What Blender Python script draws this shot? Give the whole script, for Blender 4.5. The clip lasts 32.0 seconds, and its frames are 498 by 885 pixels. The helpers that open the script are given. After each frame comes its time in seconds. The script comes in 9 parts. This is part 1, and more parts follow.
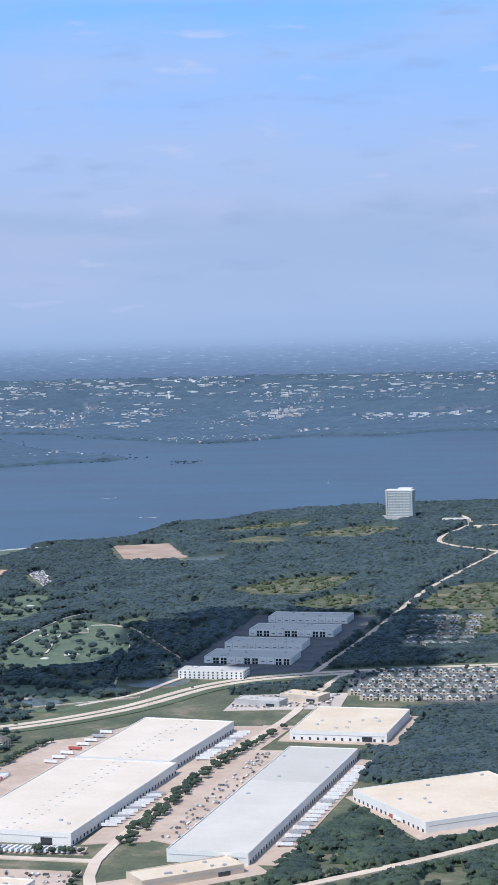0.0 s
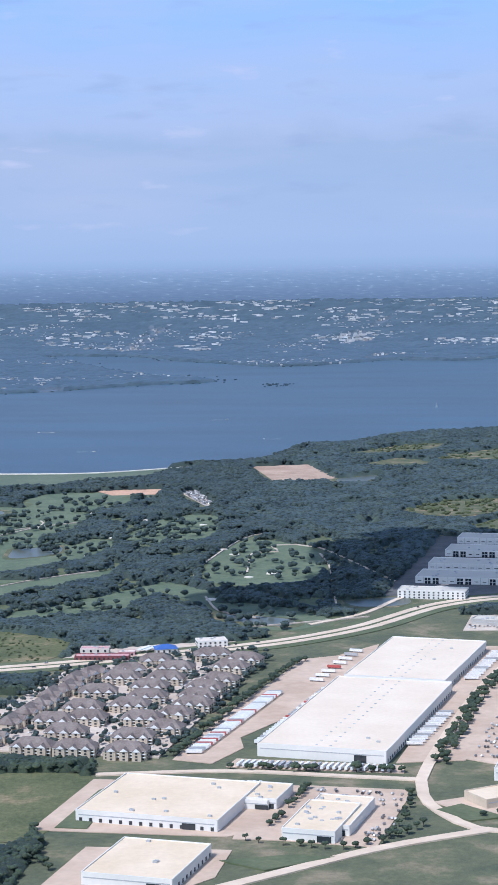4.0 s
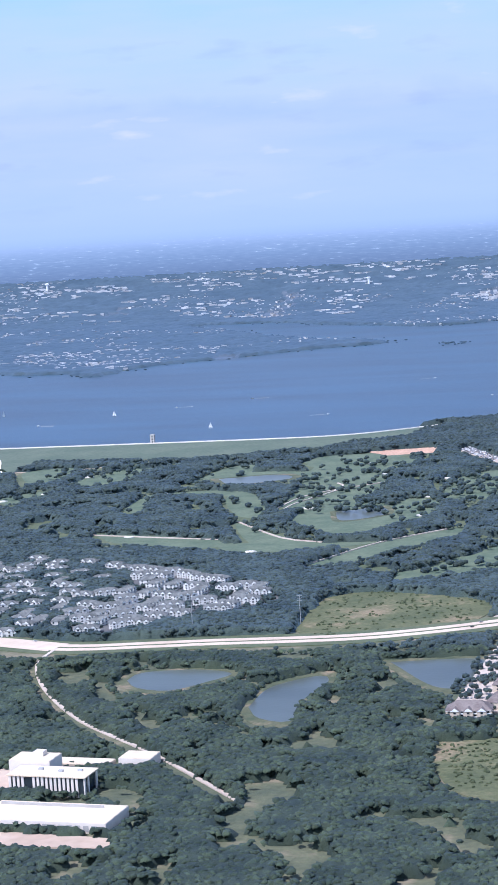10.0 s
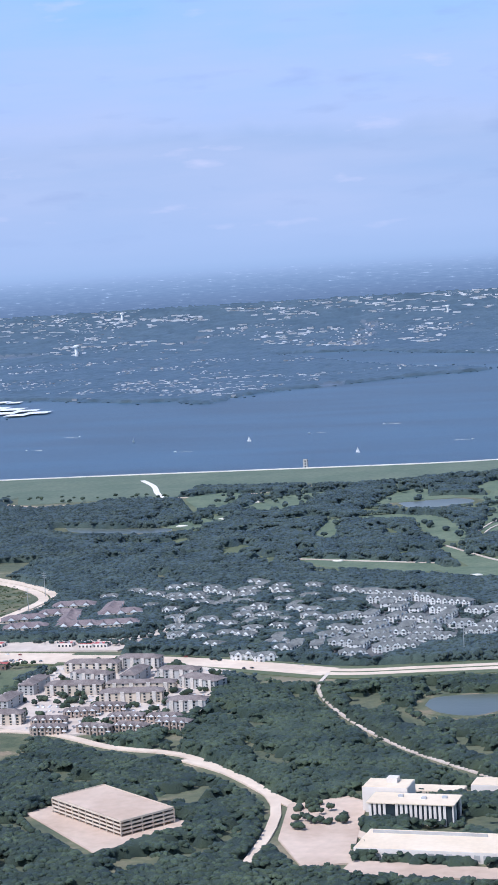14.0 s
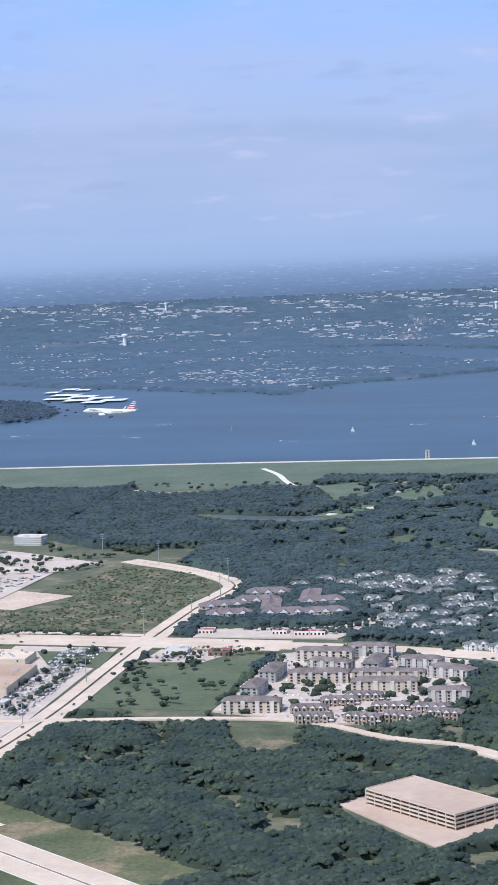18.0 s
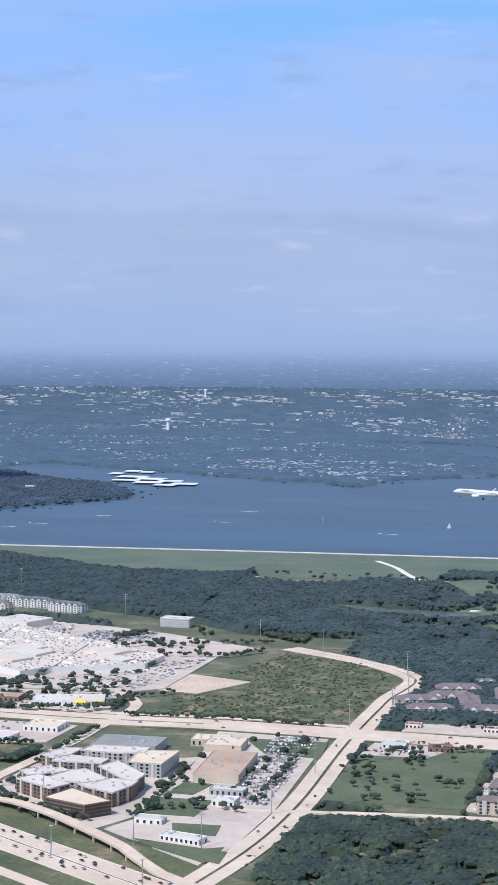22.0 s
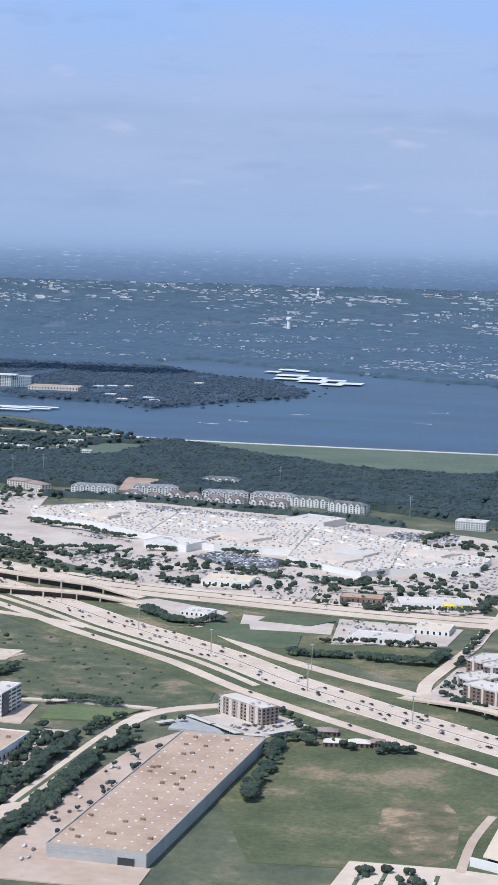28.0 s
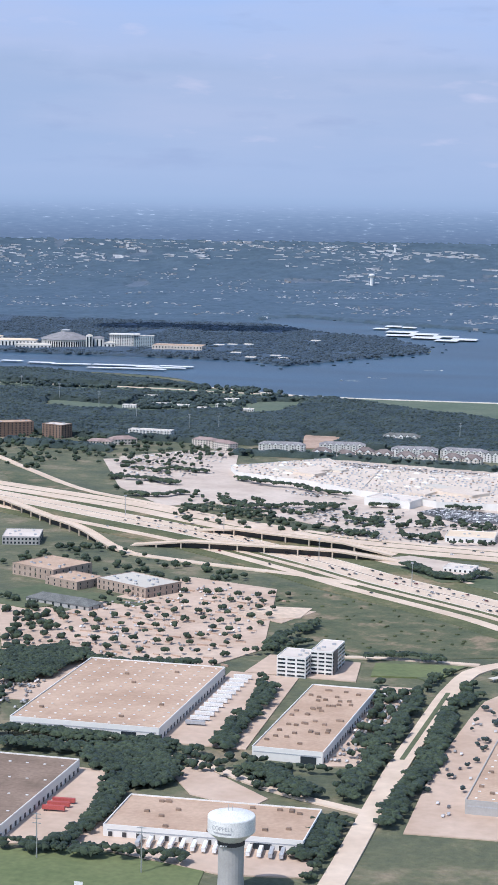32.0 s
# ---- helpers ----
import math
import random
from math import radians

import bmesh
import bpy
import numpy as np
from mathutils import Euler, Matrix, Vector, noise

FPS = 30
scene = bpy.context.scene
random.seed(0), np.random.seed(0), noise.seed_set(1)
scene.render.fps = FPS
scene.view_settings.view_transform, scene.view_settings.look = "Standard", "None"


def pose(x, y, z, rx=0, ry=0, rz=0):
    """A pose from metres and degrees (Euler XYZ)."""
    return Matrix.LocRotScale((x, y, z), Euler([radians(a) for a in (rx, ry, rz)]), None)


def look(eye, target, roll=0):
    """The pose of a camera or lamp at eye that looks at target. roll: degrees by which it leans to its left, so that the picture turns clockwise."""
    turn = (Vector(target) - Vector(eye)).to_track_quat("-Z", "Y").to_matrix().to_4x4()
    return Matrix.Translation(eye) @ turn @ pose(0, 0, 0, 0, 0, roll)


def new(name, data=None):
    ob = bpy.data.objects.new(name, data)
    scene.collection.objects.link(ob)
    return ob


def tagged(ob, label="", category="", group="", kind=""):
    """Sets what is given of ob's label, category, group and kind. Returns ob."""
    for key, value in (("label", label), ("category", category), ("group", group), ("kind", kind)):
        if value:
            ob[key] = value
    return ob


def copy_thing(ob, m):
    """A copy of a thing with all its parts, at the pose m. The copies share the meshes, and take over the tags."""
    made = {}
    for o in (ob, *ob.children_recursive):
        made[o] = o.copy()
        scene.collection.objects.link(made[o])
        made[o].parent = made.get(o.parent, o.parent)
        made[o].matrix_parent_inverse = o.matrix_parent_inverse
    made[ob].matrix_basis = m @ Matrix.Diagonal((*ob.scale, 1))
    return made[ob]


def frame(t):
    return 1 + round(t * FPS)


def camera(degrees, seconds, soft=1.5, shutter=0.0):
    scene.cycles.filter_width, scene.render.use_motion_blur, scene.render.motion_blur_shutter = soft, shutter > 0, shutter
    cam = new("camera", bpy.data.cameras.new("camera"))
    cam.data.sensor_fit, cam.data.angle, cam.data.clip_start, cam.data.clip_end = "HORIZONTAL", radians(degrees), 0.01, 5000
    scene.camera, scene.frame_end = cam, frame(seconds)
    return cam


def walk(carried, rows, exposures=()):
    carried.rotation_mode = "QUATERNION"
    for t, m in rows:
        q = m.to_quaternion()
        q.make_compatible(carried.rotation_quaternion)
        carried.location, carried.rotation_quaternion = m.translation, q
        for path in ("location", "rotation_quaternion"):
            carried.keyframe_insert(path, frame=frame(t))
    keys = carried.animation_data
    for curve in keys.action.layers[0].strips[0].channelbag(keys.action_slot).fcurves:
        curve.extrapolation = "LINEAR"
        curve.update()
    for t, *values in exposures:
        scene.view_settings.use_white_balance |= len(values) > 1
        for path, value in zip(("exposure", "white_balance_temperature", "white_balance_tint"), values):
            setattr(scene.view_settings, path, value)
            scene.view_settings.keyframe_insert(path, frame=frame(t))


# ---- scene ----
# All plan numbers below are true metres; S is the scale at which the district is set up, so that it fits the lens's reach.
S = 0.5
cam = camera(14.100, 32.0, 1.25)


def aim(x, y, z, yaw, pitch, roll):
    a, b = radians(yaw), radians(pitch)
    ahead = Vector((-math.sin(a) * math.cos(b), math.cos(a) * math.cos(b), math.sin(b)))
    eye = Vector((x, y, z))
    return look(eye, eye + ahead * 100, roll)


# seconds, place and yaw, pitch, roll of the camera in the cabin window of a landing airliner
ROWS = [
    (0, 595.67, -19.12, 253.95, 9.584, -3.906, -1.440),
    (0.5, 576.66, -20.21, 253.23, 9.410, -4.657, -1.407),
    (1, 557.68, -21.13, 252.51, 9.422, -5.223, -1.306),
    (1.5, 538.71, -21.88, 251.79, 9.592, -5.336, -0.893),
    (2, 519.76, -22.46, 251.08, 9.759, -5.081, -0.538),
    (2.5, 500.84, -22.88, 250.37, 9.824, -4.679, -0.281),
    (4.5, 425.35, -23.13, 247.55, 9.741, -6.709, -1.263),
    (5, 406.54, -22.86, 246.86, 10.185, -7.316, -1.386),
    (5.5, 387.75, -22.48, 246.16, 10.737, -7.444, -1.453),
    (6, 368.99, -21.99, 245.47, 11.198, -6.964, -1.423),
    (6.5, 350.25, -21.40, 244.78, 11.425, -6.108, -1.560),
    (7, 331.54, -20.72, 244.09, 11.364, -5.368, -1.661),
    (7.5, 312.86, -19.94, 243.41, 11.106, -4.959, -1.898),
    (8, 294.21, -19.08, 242.72, 10.815, -5.023, -2.223),
    (8.5, 275.58, -18.15, 242.04, 10.569, -5.435, -2.658),
    (9, 256.98, -17.15, 241.36, 10.486, -5.936, -2.958),
    (9.5, 238.41, -16.09, 240.69, 10.605, -6.460, -3.212),
    (10, 219.87, -14.98, 240.02, 10.853, -6.757, -3.384),
    (10.5, 201.37, -13.82, 239.35, 11.126, -6.648, -3.437),
    (11, 182.89, -12.62, 238.68, 11.335, -6.322, -3.461),
    (11.5, 164.45, -11.39, 238.01, 11.421, -5.882, -3.426),
    (12, 146.03, -10.13, 237.35, 11.416, -5.616, -3.545),
    (12.5, 127.66, -8.86, 236.69, 11.366, -5.634, -3.740),
    (13, 109.31, -7.57, 236.03, 11.356, -5.778, -3.865),
    (13.5, 91.00, -6.28, 235.38, 11.340, -5.836, -3.681),
    (15.5, 18.13, -1.21, 232.78, 10.921, -5.328, -3.193),
    (16, 0.00, -0.00, 232.14, 10.865, -5.692, -3.184),
    (16.5, -18.09, 1.17, 231.50, 10.876, -6.151, -3.127),
    (17, -36.14, 2.30, 230.86, 10.908, -6.404, -2.945),
    (17.5, -54.15, 3.38, 230.23, 10.826, -6.289, -2.759),
    (18, -72.12, 4.39, 229.59, 10.675, -5.880, -2.375),
    (18.5, -90.04, 5.35, 228.96, 10.536, -5.256, -1.866),
    (19, -107.93, 6.23, 228.34, 10.429, -4.604, -1.435),
    (19.5, -125.77, 7.03, 227.71, 10.369, -4.109, -0.947),
    (20, -143.58, 7.75, 227.09, 10.334, -3.654, -0.491),
    (20.5, -161.33, 8.37, 226.47, 10.267, -3.312, -0.120),
    (21, -179.05, 8.89, 225.85, 10.156, -3.124, 0.204),
    (21.5, -196.72, 9.30, 225.23, 10.035, -3.053, 0.457),
    (22, -214.34, 9.60, 224.62, 9.903, -3.268, 0.620),
    (22.5, -231.92, 9.78, 224.01, 9.842, -3.810, 0.713),
    (23, -249.45, 9.83, 223.40, 9.871, -4.644, 0.671),
    (23.5, -266.93, 9.75, 222.80, 10.010, -5.652, 0.576),
    (24, -284.37, 9.53, 222.20, 10.236, -6.608, 0.663),
    (24.5, -301.76, 9.15, 221.60, 10.455, -7.306, 0.772),
    (25, -319.10, 8.62, 221.00, 10.584, -7.794, 0.997),
    (25.5, -336.39, 7.92, 220.40, 10.658, -7.988, 0.994),
    (27.5, -405.03, 3.38, 218.05, 10.315, -6.959, 1.416),
    (28, -422.06, 1.76, 217.47, 10.409, -6.120, 1.736),
    (28.5, -439.04, -0.06, 216.89, 10.587, -5.222, 2.022),
    (29, -455.96, -2.09, 216.31, 10.741, -4.388, 2.418),
    (29.5, -472.83, -4.34, 215.73, 10.803, -3.746, 2.519),
    (30, -489.65, -6.81, 215.16, 10.809, -3.525, 2.576),
    (30.5, -506.40, -9.52, 214.59, 10.723, -3.891, 2.440),
    (31, -523.10, -12.47, 214.02, 10.649, -4.797, 2.075),
    (31.5, -539.75, -15.67, 213.46, 10.681, -6.104, 1.503),
    (32, -556.33, -19.12, 212.90, 10.898, -7.312, 0.995),
]
EXPOSURES = [(0, 0.08, 5900, 8), (2.5, 0.08, 5900, 8), (6, 0.3, 5600, 12), (8, 0.46, 5600, 14), (9, 0.46, 5600, 16), (11, 0.47, 5600, 16), (12, 0.45, 5700, 15), (13, 0.3, 5700, 13), (17, 0.15, 5900, 11), (19, 0.08, 5900, 11), (21, 0.05, 5900, 10), (23, 0.1, 6000, 10),
             (24, 0.18, 6000, 11), (28, 0.0, 5900, 8), (30, 0.03, 5900, 6), (32, 0.1, 6100, 11)]
walk(cam, [(r[0], aim(*r[1:])) for r in ROWS], EXPOSURES)

# ---- world, sun, sky ----
SUN_EL, SUN_AZ = radians(55), radians(214)  # azimuth of the sun, clockwise from +y
world = bpy.data.worlds.new("sky")
scene.world = world
world.use_nodes = True
wn = world.node_tree
sky = wn.nodes.new("ShaderNodeTexSky")
sky.sky_type = "NISHITA"
sky.sun_disc = False
sky.sun_elevation, sky.sun_rotation = SUN_EL, SUN_AZ
sky.air_density, sky.dust_density, sky.ozone_density = 1.0, 1.2, 2.0
wn.nodes["Background"].inputs[1].default_value = 0.15
wn.links.new(sky.outputs[0], wn.nodes["Background"].inputs[0])
sun_dir = Vector((math.sin(SUN_AZ) * math.cos(SUN_EL), math.cos(SUN_AZ) * math.cos(SUN_EL), math.sin(SUN_EL)))
sun_data = bpy.data.lights.new("sun", "SUN")
sun_data.energy, sun_data.angle, sun_data.color = 3.3, radians(0.53), (1.0, 0.95, 0.89)
sun = new("sun", sun_data)
sun.matrix_world = look(sun_dir * 100, (0, 0, 0))

# ---- materials ----


def nodes_of(name):
    m = bpy.data.materials.new(name)
    m.use_nodes = True
    return m, m.node_tree, m.node_tree.nodes["Principled BSDF"]


def surface(name, a, b, size, rough=0.9, bump=0.0, fine=None, metal=0.0, spec=0.3, island=0.0, obj_rand=0.0, c=None, sheen=0.0, haze_tint=(0.42, 0.62, 1.0), grain=0.7, relief=None):
    """Two colours mixed by noise of that size in true metres, a finer grain over it, optional variation by piece."""
    m, t, bsdf = nodes_of(name)
    geo = t.nodes.new("ShaderNodeNewGeometry")
    n1 = t.nodes.new("ShaderNodeTexNoise")
    n1.inputs["Scale"].default_value = 1.0 / (size * S)
    n1.inputs["Detail"].default_value = 5
    n1.inputs["Roughness"].default_value = 0.62
    t.links.new(geo.outputs["Position"], n1.inputs["Vector"])
    ramp = t.nodes.new("ShaderNodeValToRGB")
    ramp.color_ramp.elements[0].position, ramp.color_ramp.elements[1].position = 0.36, 0.64
    ramp.color_ramp.elements[0].color, ramp.color_ramp.elements[1].color = (*a, 1), (*b, 1)
    if c:
        ramp.color_ramp.elements[1].position = 0.54
        e = ramp.color_ramp.elements.new(0.65)
        e.color = (*c, 1)
    t.links.new(n1.outputs["Fac"], ramp.inputs["Fac"])
    n2 = t.nodes.new("ShaderNodeTexNoise")
    n2.inputs["Scale"].default_value = 1.0 / ((fine or size / 9) * S)
    n2.inputs["Detail"].default_value = 4
    t.links.new(geo.outputs["Position"], n2.inputs["Vector"])
    hsv = t.nodes.new("ShaderNodeHueSaturation")
    t.links.new(ramp.outputs["Color"], hsv.inputs["Color"])
    add = t.nodes.new("ShaderNodeMath")
    add.operation = "MULTIPLY_ADD"
    add.inputs[1].default_value, add.inputs[2].default_value = grain, 1 - grain / 2
    t.links.new(n2.outputs["Fac"], add.inputs[0])
    last = add
    if island or obj_rand:
        src = geo.outputs["Random Per Island"]
        if obj_rand:
            src = t.nodes.new("ShaderNodeObjectInfo").outputs["Random"]
        k = t.nodes.new("ShaderNodeMath")
        k.operation = "MULTIPLY_ADD"
        amount = island or obj_rand
        k.inputs[1].default_value, k.inputs[2].default_value = 2 * amount, 1 - amount
        t.links.new(src, k.inputs[0])
        mul = t.nodes.new("ShaderNodeMath")
        mul.operation = "MULTIPLY"
        t.links.new(k.outputs[0], mul.inputs[0])
        t.links.new(add.outputs[0], mul.inputs[1])
        last = mul
    t.links.new(last.outputs[0], hsv.inputs["Value"])
    t.links.new(hsv.outputs["Color"], bsdf.inputs["Base Color"])
    bsdf.inputs["Roughness"].default_value = rough
    bsdf.inputs["Metallic"].default_value = metal
    bsdf.inputs["Specular IOR Level"].default_value = spec
    # blue sheen at grazing angles imitates haze over distant ground and leaves
    if sheen:
        bsdf.inputs["Sheen Weight"].default_value = sheen
        bsdf.inputs["Sheen Roughness"].default_value = 0.6
        bsdf.inputs["Sheen Tint"].default_value = (*haze_tint, 1)
    if bump:
        bp = t.nodes.new("ShaderNodeBump")
        bp.inputs["Strength"].default_value = bump
        bp.inputs["Distance"].default_value = relief * S if relief else size * S * 0.1
        t.links.new(n2.outputs["Fac"], bp.inputs["Height"])
        t.links.new(bp.outputs["Normal"], bsdf.inputs["Normal"])
    return m


def plain(name, col, rough=0.6, metal=0.0, spec=0.4):
    return surface(name, tuple(0.92 * v for v in col), tuple(min(1, 1.05 * v) for v in col), 6.0, rough, 0.0, 0.8, metal, spec)


M_GROUND = surface("scrub_ground", (0.085, 0.10, 0.062), (0.135, 0.14, 0.080), 60, 0.95, 0.3, 6, c=(0.25, 0.21, 0.14), sheen=0.03)
M_LAWN = surface("mown_grass", (0.092, 0.116, 0.060), (0.136, 0.152, 0.084), 60, 0.95, 0.0, 5, sheen=0.03)
M_FAIRWAY = surface("fairway_grass", (0.098, 0.132, 0.074), (0.150, 0.180, 0.104), 45, 0.95, 0.0, 6, sheen=0.06)
M_DAM = surface("dam_grass", (0.100, 0.130, 0.080), (0.140, 0.165, 0.105), 120, 0.95, 0.0, 9, sheen=0.06)
M_FIELD = surface("rough_meadow", (0.086, 0.104, 0.054), (0.140, 0.146, 0.076), 80, 0.95, 0.3, 5, c=(0.28, 0.22, 0.14))
M_DRY = surface("dry_scrub", (0.074, 0.094, 0.052), (0.128, 0.132, 0.074), 35, 0.95, 0.3, 4, c=(0.27, 0.21, 0.14), sheen=0.02)
M_BROWN = surface("dry_brown_grass", (0.105, 0.110, 0.062), (0.20, 0.165, 0.10), 28, 0.95, 0.3, 3, c=(0.40, 0.29, 0.19))
M_TURF = surface("sports_turf", (0.125, 0.155, 0.060), (0.165, 0.19, 0.078), 60, 0.95, 0.0, 5, sheen=0.05)
M_CONC = surface("concrete_paving", (0.50, 0.37, 0.285), (0.61, 0.475, 0.38), 60, 0.9, 0.0, 8, grain=0.3)
M_ROAD = surface("concrete_road", (0.61, 0.48, 0.375), (0.72, 0.59, 0.475), 60, 0.9, 0.0, 9, grain=0.28)
M_LOT = surface("pale_parking_lot", (0.51, 0.415, 0.35), (0.63, 0.54, 0.465), 60, 0.9, 0.0, 8, grain=0.3)
M_ASPH = surface("worn_asphalt", (0.10, 0.10, 0.105), (0.16, 0.16, 0.16), 30, 0.9, 0.0, 2)
M_CLAY = surface("bare_clay", (0.36, 0.25, 0.19), (0.50, 0.37, 0.29), 60, 0.95, 0.0, 5)
M_SAND = surface("graded_sand", (0.55, 0.42, 0.32), (0.66, 0.53, 0.42), 50, 0.95, 0.0, 5)
M_SOIL = surface("salmon_soil", (0.52, 0.31, 0.22), (0.62, 0.40, 0.29), 40, 0.95, 0.0, 5)
M_BUNKER = plain("bunker_sand", (0.75, 0.70, 0.62), 0.95)
M_TREE = surface("oak_leaves", (0.028, 0.043, 0.026), (0.057, 0.078, 0.043), 24, 0.85, 1.0, 0.9, island=0.28, sheen=0.06, relief=0.8)
# The same oaks farther off: bluer base and sheen stand in for haze.
M_WOOD_HAZED = surface("woodland_leaves", (0.024, 0.039, 0.032), (0.054, 0.074, 0.056), 45, 0.85, 1.0, 1.4, island=0.24, sheen=0.15, relief=1.4)
# Slightly darker copy, haze again in its blue.
M_WOOD_DARK = surface("dark_oak_woodland_leaves", (0.022, 0.036, 0.030), (0.050, 0.068, 0.051), 45, 0.85, 1.0, 1.4, island=0.26, sheen=0.13, relief=1.4)
# Haze over the lake is put into these three blue base colours and sheens.
M_POINT = surface("peninsula_leaves", (0.026, 0.040, 0.047), (0.048, 0.066, 0.074), 60, 0.8, 1.0, 2.0, spec=0.2, sheen=0.26, relief=2.0, haze_tint=(0.44, 0.64, 1.0), grain=1.0)
M_TREE_HAZED = surface("distant_wood_leaves", (0.033, 0.054, 0.064), (0.057, 0.083, 0.096), 110, 0.8, 0.0, 15, spec=0.2, sheen=0.23, haze_tint=(0.47, 0.68, 1.0), grain=1.0)
M_OPEN_HAZED = surface("distant_open_land", (0.055, 0.075, 0.088), (0.095, 0.108, 0.118), 120, 0.8, 0.0, 18, sheen=0.25, haze_tint=(0.46, 0.66, 1.0), grain=1.0)
M_WOOD_NEAR = surface("mixed_oak_leaves", (0.027, 0.043, 0.028), (0.064, 0.086, 0.048), 40, 0.85, 1.0, 1.0, island=0.28, sheen=0.07, relief=1.0)
M_BRUSH = surface("olive_brush_leaves", (0.060, 0.078, 0.038), (0.100, 0.115, 0.060), 20, 0.9, 1.0, 0.8, island=0.3, relief=0.6)
M_BARK = surface("oak_bark", (0.06, 0.05, 0.04), (0.10, 0.085, 0.07), 2, 0.95)
M_ROOFW = surface("white_membrane_roof", (0.62, 0.55, 0.49), (0.71, 0.635, 0.575), 50, 0.85, 0.0, 4, grain=0.2)
M_ROOFM = surface("warm_white_roof", (0.62, 0.525, 0.445), (0.71, 0.61, 0.52), 40, 0.85, 0.0, 4, grain=0.3)
M_ROOFC = surface("cream_membrane_roof", (0.70, 0.56, 0.41), (0.77, 0.635, 0.49), 50, 0.85, 0.0, 4, grain=0.2)
M_ROOFP = surface("pinkish_cream_membrane_roof", (0.72, 0.605, 0.49), (0.78, 0.67, 0.555), 60, 0.85, 0.0, 4, grain=0.15)
M_ROOFG = surface("grey_membrane_roof", (0.55, 0.51, 0.45), (0.60, 0.56, 0.50), 90, 0.85, 0.0, 5, grain=0.12)
M_ROOFG2 = surface("pale_patched_membrane_roof", (0.62, 0.565, 0.495), (0.68, 0.62, 0.55), 50, 0.85, 0.0, 5, grain=0.12)
M_ROOFT = surface("tan_gravel_roof", (0.44, 0.305, 0.22), (0.55, 0.40, 0.30), 45, 0.9, 0.0, 3, grain=0.4)
M_ROOFB = surface("brown_gravel_roof", (0.20, 0.145, 0.11), (0.30, 0.22, 0.17), 40, 0.9, 0.0, 3)
M_SHINGLE = surface("brown_grey_shingles", (0.155, 0.125, 0.118), (0.235, 0.20, 0.188), 12, 0.9, 0.0, 1.5, island=0.12)
M_SHINGLE2 = surface("slate_grey_shingles", (0.115, 0.120, 0.117), (0.19, 0.197, 0.192), 12, 0.9, 0.0, 1.5, island=0.15)
M_SHINGLE3 = surface("pale_grey_shingles", (0.20, 0.195, 0.205), (0.30, 0.295, 0.305), 12, 0.9, 0.0, 1.5, island=0.15)
M_WALLW = surface("white_tiltup_wall", (0.72, 0.70, 0.67), (0.77, 0.75, 0.72), 40, 0.8, 0.0, 3, grain=0.12)
M_WALLT = surface("tan_stucco_wall", (0.53, 0.44, 0.35), (0.60, 0.51, 0.41), 20, 0.9, 0.0, 2, grain=0.2)
M_WALLB = surface("brown_brick_wall", (0.17, 0.115, 0.09), (0.24, 0.165, 0.13), 14, 0.9, 0.0, 1)
M_WALLG = surface("grey_stone_wall", (0.38, 0.37, 0.36), (0.45, 0.44, 0.43), 14, 0.9, 0.0, 1, grain=0.25)
M_WALLD = surface("charcoal_brick_wall", (0.13, 0.115, 0.11), (0.21, 0.185, 0.175), 14, 0.9, 0.0, 1)
M_BAY = surface("cream_stucco_bay", (0.54, 0.485, 0.43), (0.63, 0.57, 0.51), 14, 0.9, 0.0, 1)
M_WALLS = surface("rose_brown_brick_wall", (0.35, 0.27, 0.22), (0.43, 0.34, 0.285), 14, 0.9, 0.0, 1)
M_WALLP = surface("pink_stucco_wall", (0.62, 0.40, 0.34), (0.72, 0.50, 0.43), 14, 0.9, 0.0, 1)
M_WALLC = surface("cream_white_stucco_wall", (0.68, 0.61, 0.55), (0.75, 0.68, 0.62), 14, 0.9, 0.0, 1, grain=0.15)
M_ROSE = surface("rose_brown_shingles", (0.27, 0.20, 0.185), (0.37, 0.285, 0.265), 12, 0.9, 0.0, 1.5)
M_RED = plain("red_roof_panels", (0.45, 0.10, 0.09), 0.6)
M_BLUE = plain("blue_metal_roof", (0.06, 0.14, 0.42), 0.5)
M_YELLOW = plain("yellow_fascia", (0.75, 0.60, 0.06), 0.5)
M_METAL = plain("galvanised_metal", (0.45, 0.46, 0.47), 0.45, 0.6)
M_WHITE = plain("white_paint", (0.80, 0.80, 0.79), 0.4)
M_GREYP = plain("grey_paint", (0.42, 0.43, 0.45), 0.5)
M_DARK = plain("dark_grey_paint", (0.05, 0.05, 0.055), 0.6)
M_RUBBER = plain("black_rubber", (0.025, 0.025, 0.025), 0.8)
M_CARS = surface("car_paint_of_many_colours", (0.10, 0.10, 0.11), (0.58, 0.57, 0.56), 9, 0.3, 0.0, 3, island=0.95, spec=0.6)


def glassy(name, col, rough=0.12):
    m, t, bsdf = nodes_of(name)
    bsdf.inputs["Base Color"].default_value = (*col, 1)
    bsdf.inputs["Roughness"].default_value = rough
    bsdf.inputs["Specular IOR Level"].default_value = 0.7
    return m


M_GLASS = glassy("tinted_window_glass", (0.03, 0.04, 0.05))
M_GLASSB = glassy("blue_green_curtain_glass", (0.30, 0.36, 0.40), 0.35)


